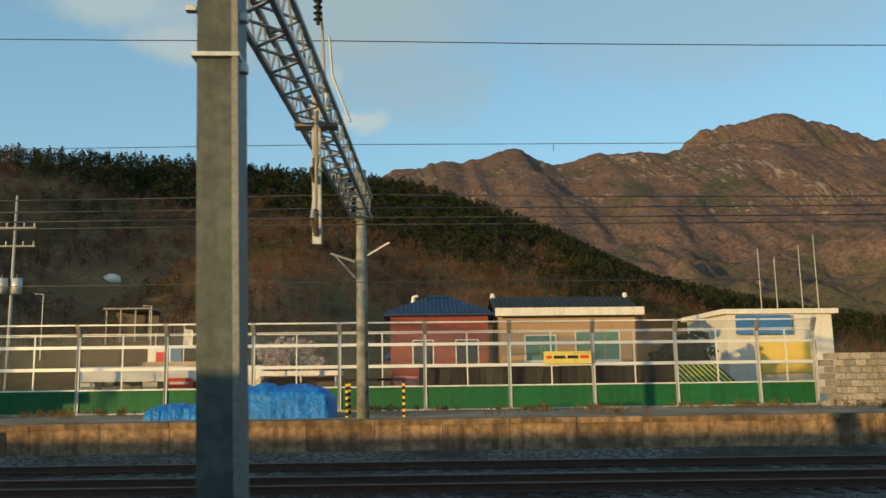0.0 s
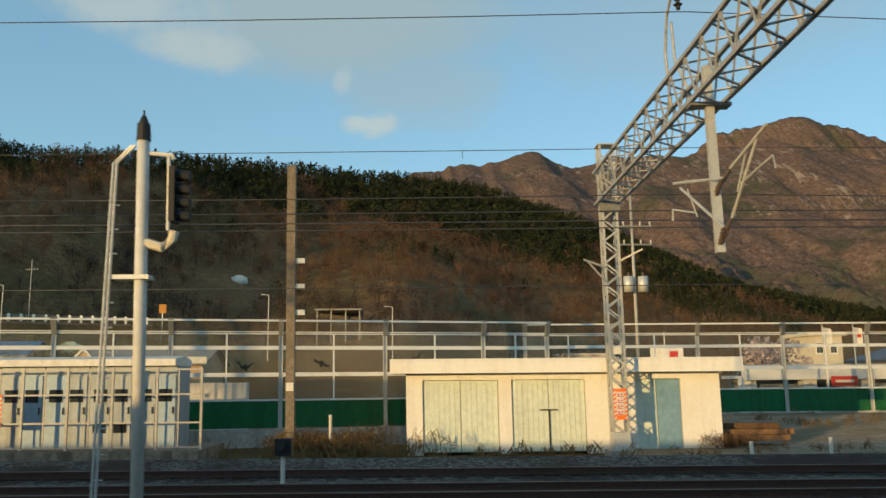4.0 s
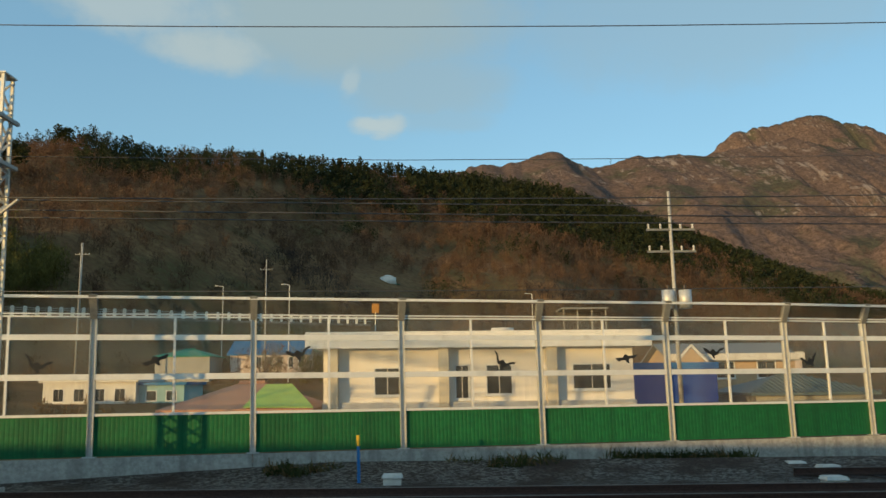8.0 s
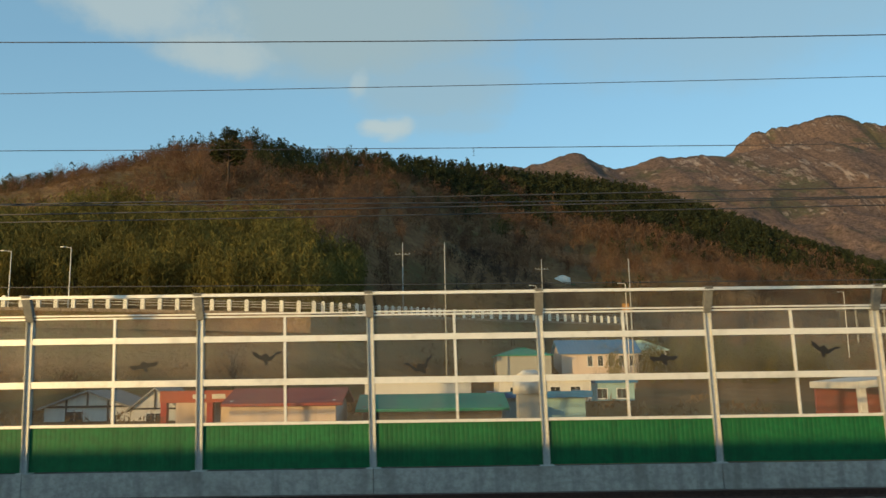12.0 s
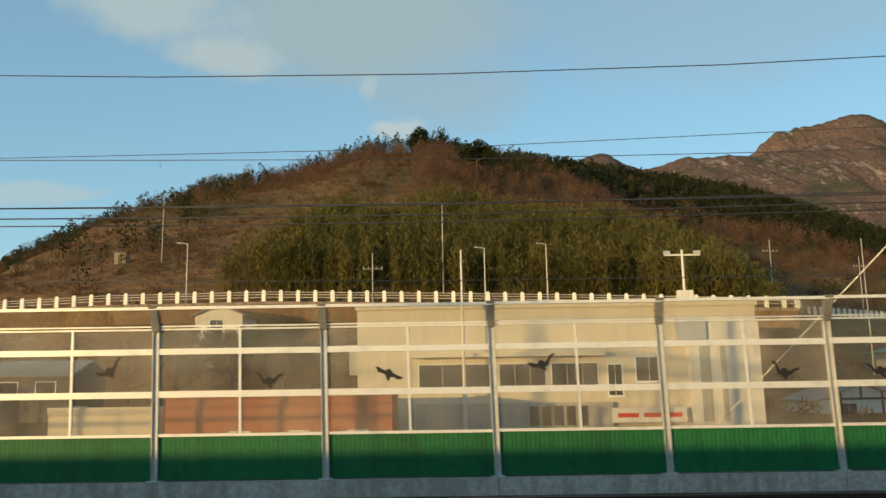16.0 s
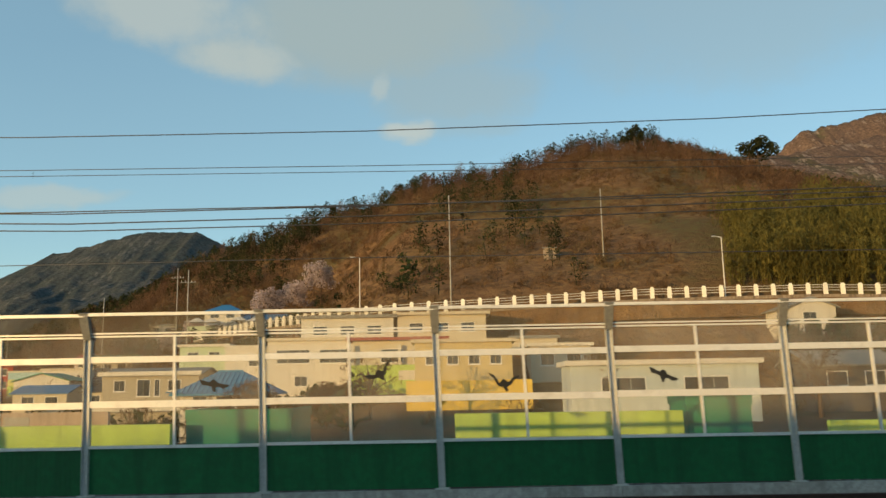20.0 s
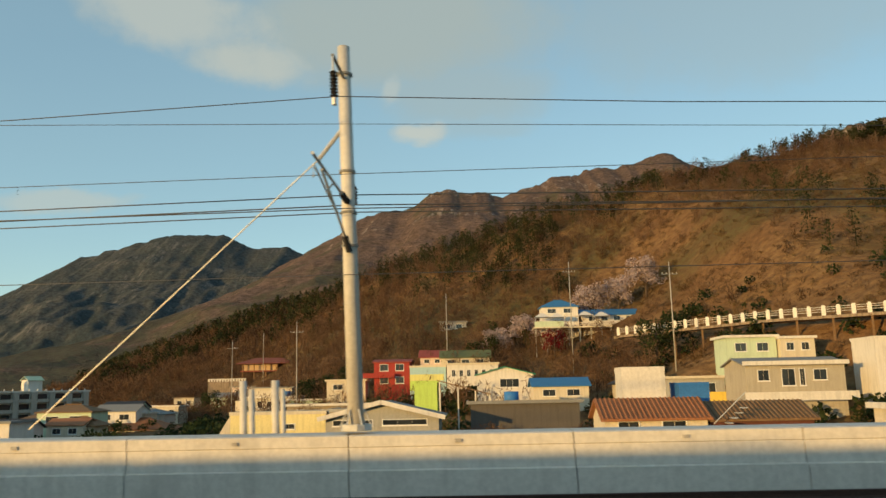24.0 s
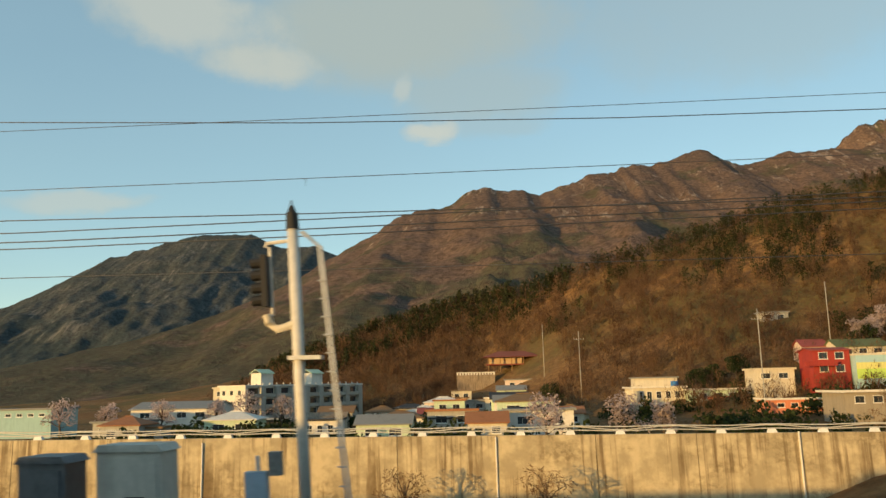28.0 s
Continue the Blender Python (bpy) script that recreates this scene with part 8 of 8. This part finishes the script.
def pine_shape(leaves=84, size=(0.32, 0.15)):
    lean = RNG.normal(size=2) * 0.35
    out = [stick((0, 0, -1), (lean[0], lean[1], 6.2), 0.12)]
    for k in range(6):
        z, w = 2.3 + 0.82 * k, (1.9, 2.2, 2.1, 1.8, 1.3, 0.7)[k]
        ang = RNG.random() * 6.28
        out.append(cards(leaves // 6, (0.5 * math.cos(ang), 0.5 * math.sin(ang), z), (w, w, 0.6), size, 0.3))
    return np.concatenate(out)


def bare_shape(h=6.0, w=2.0, twigs=74, size=(0.5, 0.055)):
    out = [stick((0, 0, -1), (0, 0, h * 0.55), 0.10)]
    for k in range(4):
        a = RNG.random() * 6.28
        z = h * (0.25 + 0.1 * k)
        out.append(stick((0, 0, z), (w * 0.7 * math.cos(a), w * 0.7 * math.sin(a), z + h * 0.35), 0.045))
    out.append(cards(twigs, (0, 0, h * 0.58), (w, w, h * 0.44), size, 0.0, 0.9))
    return np.concatenate(out)


def bamboo_shape():
    out = []
    for k in range(4):
        x, y = RNG.normal(size=2) * 0.5
        out.append(stick((x, y, -1), (x * 1.6, y * 1.6, 6.5), 0.05))
        out.append(cards(40, (x * 1.4, y * 1.4, 3.9), (0.85, 0.85, 3.7), (0.40, 0.065), 0.0, 0.8))
    return np.concatenate(out)


def scrub_shape():
    return cards(26, (0, 0, 0.5), (1.15, 1.15, 0.65), (0.36, 0.06), 0.0, 0.6)


def grove(name, shapes, spots, mat, label, category):
    """Many copies of some shapes as one mesh. spots: rows of x, y, z, size."""
    quads = []
    for i, (x, y, z, s) in enumerate(spots):
        q = shapes[i % len(shapes)]
        a = RNG.random() * 6.283
        c, sn = math.cos(a), math.sin(a)
        r = np.array([[c, -sn, 0], [sn, c, 0], [0, 0, 1]]) * s
        quads.append(q @ r.T + np.array([x, y, z]))
    v = np.concatenate(quads).reshape(-1, 3)
    n = len(v) // 4
    me = bpy.data.meshes.new(name)
    me.vertices.add(len(v))
    me.vertices.foreach_set("co", v.astype(np.float32).ravel())
    me.loops.add(len(v))
    me.loops.foreach_set("vertex_index", np.arange(len(v), dtype=np.int32))
    me.polygons.add(n)
    me.polygons.foreach_set("loop_start", np.arange(0, len(v), 4, dtype=np.int32))
    me.materials.append(mat)
    me.update(calc_edges=True)
    me.validate()
    return tagged(new(name, me), label, category, kind="stuff")


rnd = random.Random(4)
pines, bares, scrub, bamboo = [], [], [], []
far_pines, far_bares = [], []
PINE_LINE = [(-150, 0.74), (-110, 0.60), (-60, 0.46), (-20, 0.44), (20, 0.46), (60, 0.36), (100, 0.20), (160, 0.05)]
for _ in range(24000):
    x = rnd.uniform(-520, 330)
    yb, zb, yc, zc, e = lerp_table(x, HILL)
    u = rnd.random() ** 0.75 * 1.05
    y = yb + (yc - yb) * u
    if y < yb + 3:
        continue
    if abs(x + 90) < 9 and 222 < y < 262 or abs(x + 401) < 17 and 238 < y < 297:
        continue
    z = land(x, y)
    v = min(1.0, u) ** e
    p = noise.noise(Vector((x / 48.0, y / 48.0, 7.0)))
    q = noise.noise(Vector((x / 18.0, y / 18.0, 2.0)))
    s = rnd.uniform(0.6, 1.0) * (1.0 + 0.5 * max(0.0, min(1.0, (y - 280) / 150)))
    if -222 < x < -142 and 110 < y < 152 + 8 * q:
        continue
    # share of pines: most near the crest and on the shoulder towards the station
    if x > -150:
        share = (v - lerp_table(x, PINE_LINE)[0] + 0.55 * p + 0.35 * q) * 4.0 + 0.08
    elif x > -185:
        share = (v - 0.76 + 0.4 * p) * 3.5
    elif x > -262:
        share = (v - 0.95 + 0.12 * p) * 9.0 if x > -236 else 0.1
    elif x > -300:
        share = (v - 0.86 + 0.4 * p) * 3.0
    else:
        share = min(0.55, (v - 0.56 + 0.8 * p + 0.4 * q) * 1.6)
    pine = rnd.random() < share
    if -300 < x < -196 and u < 0.86 and not pine:
        if rnd.random() < 0.55 + 0.6 * q:
            scrub.append((x, y, z, s * 1.1))
        if u > 0.66 and rnd.random() < 0.5 or rnd.random() < 0.06 + 0.2 * max(0.0, q):
            bares.append((x, y, z, s * 0.75))
        continue
    if pine:
        (far_pines if y > 330 else pines).append((x, y, z - 0.5, s))
    elif rnd.random() < 0.72 + 0.5 * q:
        (far_bares if y > 330 else bares).append((x, y, z - 0.3, s))
    else:
        scrub.append((x, y, z, s * 1.5))
for _ in range(1500):
    x, y = rnd.uniform(-222, -142), rnd.uniform(110, 152)
    edge = noise.noise(Vector((x / 16.0, y / 16.0, 5.0)))
    if y > 146 + 14 * edge or x < -216 + 10 * edge + (y - 110) * 0.2:
        continue
    bamboo.append((x, y, land(x, y) - 0.3, rnd.uniform(0.75, 1.15)))
for _ in range(160):
    x, y = rnd.uniform(-105, -70), rnd.uniform(126, 150)
    bamboo.append((x, y, land(x, y) - 0.3, rnd.uniform(0.5, 0.8)))
# trees on the skyline
for k in range(150):
    x = rnd.uniform(-262, -150)
    yc = lerp_table(x, HILL)[2]
    (pines if -236 < x < -172 or rnd.random() < 0.2 else bares).append((x, yc - rnd.uniform(0, 14), land(x, yc - 6) - 0.3, rnd.uniform(0.65, 1.05)))
# brown growth round the houses and below the road
for _ in range(2600):
    x, y = rnd.uniform(-420, -100), rnd.uniform(56, 150)
    if y > lerp_table(x, HILL)[0] + 2 or (x < -300 and y < 88 and rnd.random() < 0.6):
        continue
    if noise.noise(Vector((x / 14.0, y / 14.0, 9.0))) > 0.05:
        scrub.append((x, y, land(x, y), rnd.uniform(0.5, 1.1)))
for _ in range(4200):
    x = rnd.uniform(-300, -196)
    yb, zb, yc, zc, e = lerp_table(x, HILL)
    y = yb + (yc - yb) * rnd.random() * 0.86
    if noise.noise(Vector((x / 7.0, y / 7.0, 6.0))) > -0.12 and not (-222 < x and y < 150):
        scrub.append((x, y, land(x, y), rnd.uniform(0.35, 0.95)))
shrubs = [(rnd.uniform(-351, -322), rnd.uniform(147, 154), 0.0, rnd.uniform(1.2, 2.4)) for _ in range(110)]
shrubs = [(x, y, land(x, y) - 0.1, k) for x, y, z, k in shrubs]
for _ in range(1500):
    x, y = rnd.uniform(-470, -262), rnd.uniform(52, 185)
    if y > lerp_table(x, HILL)[0] + 45 or (x < -374 and y < 84) or noise.noise(Vector((x / 11.0, y / 11.0, 4.0))) < 0.02:
        continue
    shrubs.append((x, y, land(x, y) - 0.1, rnd.uniform(0.8, 2.2)))
grove("village_shrubs", [cards(60, (0, 0, 0.7), (0.9, 0.9, 0.8), (0.2, 0.13), 0.2) for _ in range(5)], shrubs, SHRUBG, "dark green shrubs between the village houses", "shrubs")
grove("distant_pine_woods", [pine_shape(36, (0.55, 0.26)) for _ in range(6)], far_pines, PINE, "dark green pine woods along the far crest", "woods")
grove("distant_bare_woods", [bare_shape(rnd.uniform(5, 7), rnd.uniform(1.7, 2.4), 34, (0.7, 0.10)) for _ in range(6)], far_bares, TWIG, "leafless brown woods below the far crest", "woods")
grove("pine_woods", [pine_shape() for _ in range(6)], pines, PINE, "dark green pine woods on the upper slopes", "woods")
# darker, greyer copy of TWIG: the shade on this slope is in its colour
SHADETWIG = leaf_mat("shaded_brown_twigs", [(0.085, 0.062, 0.050), (0.125, 0.088, 0.066), (0.060, 0.052, 0.038)])
east = [p for p in bares if p[0] > -128 and p[1] < 240 and noise.noise(Vector((p[0] / 40.0, p[1] / 40.0, 11.0))) > -0.22]
kept = set(east)
bares = [p for p in bares if p not in kept]
grove("grey_bare_woods", [bare_shape(rnd.uniform(5, 7), rnd.uniform(1.7, 2.4)) for _ in range(6)], east, SHADETWIG, "leafless woods, shade of the slope put into their grey-brown colour", "woods")
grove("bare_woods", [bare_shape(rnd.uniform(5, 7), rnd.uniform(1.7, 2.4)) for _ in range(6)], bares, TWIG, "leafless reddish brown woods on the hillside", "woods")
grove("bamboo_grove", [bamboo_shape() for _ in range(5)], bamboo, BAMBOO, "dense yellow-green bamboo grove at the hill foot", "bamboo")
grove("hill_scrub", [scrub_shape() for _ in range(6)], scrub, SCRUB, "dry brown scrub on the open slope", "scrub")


def tree(name, label, x, y, h, w, mat, foot=None, leaves=900, size=(0.16, 0.12), clumps=12, trunk_h=0.3, flat=0.35):
    """A single tree: tapered trunk, forking limbs, a crown of many small leaves in clumps."""
    z = land(x, y) if foot is None else foot
    t = thing(name, label, "tree", (x, y, z - 0.1))
    g = Geo()
    lean = RNG.normal(size=2) * 0.04 * h
    top = Vector((lean[0], lean[1], h * 0.72))
    g.tube([(0, 0, 0), (lean[0] * 0.3, lean[1] * 0.3, h * trunk_h), top], 0.035 * h, 0.012 * h, 8)
    part("trunk", g, BARK, t, "", True)
    crown = []
    for k in range(clumps):
        a = k * 2.4 + RNG.random()
        r = w * (0.35 + 0.6 * RNG.random())
        zc = h * (trunk_h + 0.12 + (0.92 - trunk_h - 0.12) * ((k + 0.5) / clumps))
        c = (r * math.cos(a) * (1.1 - 0.5 * k / clumps), r * math.sin(a) * (1.1 - 0.5 * k / clumps), zc)
        l = Geo().tube([(lean[0] * 0.4, lean[1] * 0.4, h * (trunk_h + 0.35 * k / clumps)), (c[0] * 0.5, c[1] * 0.5, zc - h * 0.08), c], 0.012 * h, 0.004 * h, 5)
        part("limb", l, BARK, t)
        crown.append(cards(max(10, leaves // clumps), c, (w * 0.42, w * 0.42, h * 0.13), size, flat))
    q = np.concatenate(crown).reshape(-1, 3)
    me = bpy.data.meshes.new("crown")
    me.from_pydata(q.tolist(), [], [(4 * i, 4 * i + 1, 4 * i + 2, 4 * i + 3) for i in range(len(q) // 4)])
    me.materials.append(mat)
    tagged(part("crown", me, None, t), kind="stuff")
    return t


tree("lone_pine", "tall lone pine with flat layered crown on the ridge", -180.0, 200.0, 11.5, 4.6, PINE, None, 1400, (0.4, 0.2), 9, 0.5, 0.8)
tree("lone_pine", "tall lone pine beside the crest", -196.0, 262.0, 10.0, 4.0, PINE, None, 900, (0.4, 0.2), 9, 0.4, 0.8)
for x, y, h, w in ((-300.0, 196.0, 10.0, 4.0), (-293.5, 196.0, 9.0, 4.0), (-287.0, 195.0, 10.0, 4.6), (-316.0, 194.0, 7.5, 4.0), (-322.0, 193.0, 6.5, 3.8)):
    tree("cherry_tree", "cherry tree full of pale blossom on the slope", x, y, h, w, BLOSSOM, None, 2200, (0.22, 0.15), 16, 0.25)
tree("cherry_tree", "small cherry tree in pale blossom behind the fence", -9.2, 64.0, 5.6, 2.7, BLOSSOM, None, 1900, (0.16, 0.1), 12, 0.25)
for x, y, h in ((-402.0, 96.0, 6.8), (-393.0, 98.0, 6.6), (-388.0, 100.0, 5.4), (-452.0, 150.0, 8.0), (-446.0, 152.0, 7.0), (-458.0, 152.0, 6.4), (-481.0, 140.0, 7.2), (-474.0, 142.0, 6.2), (-466.0, 146.0, 6.6)):
    tree("cherry_tree", "roadside cherry tree in thin pale pink blossom", x, y, h, h * 0.36, BLOSSOM, None, 900, (0.17, 0.10), 12, 0.3)
for x, y, h, w in ((-297.6, 140.0, 8.5, 3.8), (-294.4, 141.0, 7.6, 3.4), (-324.0, 188.0, 7.0, 2.6), (-328.0, 186.0, 6.4, 2.4), (-364.0, 180.0, 6.0, 2.8), (-360.0, 182.0, 5.6, 2.6), (-355.0, 181.0, 6.2, 2.8), (-393.0, 205.0, 7.0, 3.0), (16.5, 50.0, 5.0, 2.0)):
    tree("evergreen_tree", "dense dark evergreen tree in the gardens", x, y, h, w, SHRUBG, None, 1300, (0.18, 0.13), 14, 0.15)
for x in (-218.6, -216.2, -213.8, -211.4, -209.2):
    tree("evergreen_tree", "dark evergreen growing before the gabled house", x, 92.5, 9.6 - land(x, 92.5), 1.7, SHRUBG, None, 1100, (0.2, 0.14), 14, 0.1)
tree("maple_tree", "deep red leafy tree below the white terrace", -310.6, 178.5, 6.0, 2.8, MAPLE, None, 1000, (0.2, 0.14), 12, 0.2)
for x, y, h, w in ((-284.5, 78.0, 5.0, 2.0), (-262.0, 70.0, 5.5, 2.4), (-273.0, 75.0, 4.5, 2.0), (-245.0, 60.0, 5.0, 2.4), (-268.5, 57.0, 3.6, 2.2), (-264.0, 60.0, 3.2, 2.0), (-271.0, 56.0, 3.0, 1.8), (-229.0, 62.0, 6.0, 2.6), (-222.0, 58.0, 5.0, 2.6), (-150.0, 86.0, 6.5, 2.6), (-318.0, 76.0, 4.6, 2.4), (-327.0, 82.0, 4.4, 2.4), (-352.0, 120.0, 5.5, 2.6), (-345.0, 122.0, 5.0, 2.4), (-22.0, 75.0, 5.0, 2.6), (-92.0, 70.0, 6.0, 2.8), (-84.0, 88.0, 7.0, 3.0), (-219.5, 84.0, 7.5, 3.0), (-214.5, 83.0, 8.0, 3.2), (-209.5, 84.0, 7.5, 3.0), (-224.0, 82.0, 7.0, 2.8), (-204.0, 82.0, 6.5, 2.8)):
    tree("bare_tree", "leafless brown garden tree with many fine twigs", x, y, h, w, TWIG, None, 700, (0.30, 0.03), 12, 0.2, 0.0)
tree("bare_tree", "bare shrub growing before the retaining wall", -416.0, 72.0, 5.0, 2.6, TWIG, -9.0, 500, (0.30, 0.03), 10, 0.2, 0.0)
tree("bare_tree", "bare shrub growing before the retaining wall", -404.0, 72.0, 5.0, 2.6, TWIG, -9.0, 500, (0.30, 0.03), 10, 0.2, 0.0)


def tuft():
    return cards(14, (0, 0, 0.18), (0.22, 0.22, 0.16), (0.16, 0.015), 0.0, 1.0)


grass, lawn = [], []
for _ in range(6400):
    x = rnd.uniform(-92, 20)
    if x > -26:
        y, z = rnd.uniform(25.6, 38.4), lerp_table(x, [(-30.0, 0.40), (-24.0, 0.46), (-20.8, 0.61), (-17.7, 1.0), (-15.1, 1.33), (-12.0, 1.38), (0.0, 1.36), (30.0, 1.32)])[0]
        z += (1.07 - z) * max(0.0, (y - 30) / 8.6)
        if noise.noise(Vector((x / 2.5, y / 2.5, 1.0))) < (0.22 if x < -10 else 0.32):
            continue
    elif x > -42:
        y, z = rnd.uniform(24.6, 27.4), 0.36
        if noise.noise(Vector((x / 2.0, y / 2.0, 4.0))) < -0.1 or x > -37.0 and (y < 27.4 and rnd.random() < 0.88):
            continue
    else:
        k = (x + 91.2) / 39.0
        y = rnd.uniform(21.2 + 7.0 * k, 22.0 + 8.0 * k) - 0.3
        z = 0.36
        if noise.noise(Vector((x / 3.0, y / 3.0, 6.0))) < 0.0:
            continue
    (lawn if -88 < x < -62 and rnd.random() < 0.75 else grass).append((x, y, z, rnd.uniform(0.35, 0.9) if x > -26 else rnd.uniform(0.5, 1.3)))
grove("dry_grass", [tuft() for _ in range(6)], grass, GRASS, "tufts of dry grass and weeds beside the tracks", "grass")
grove("green_grass", [tuft() for _ in range(6)], lawn, LAWN, "short dark green grass at the foot of the barrier", "grass")
weeds = [(rnd.gauss(-38.9, 1.1), rnd.uniform(25.8, 31.0), 0.3, rnd.uniform(0.4, 0.95)) for _ in range(60)] + [(rnd.gauss(-53.5, 1.2), rnd.uniform(26.5, 29.0), 0.3, rnd.uniform(0.5, 1.0)) for _ in range(40)] + [(rnd.gauss(-26.0, 0.5), rnd.uniform(27.8, 30.0), 0.4, rnd.uniform(0.4, 0.6)) for _ in range(24)]
grove("brown_weeds", [cards(110, (0, 0, 0.5), (0.9, 0.9, 0.55), (0.24, 0.014), 0.0, 0.5) for _ in range(3)], weeds, SCRUB, "brown bramble clumps beside the shed and cubicles", "weeds")
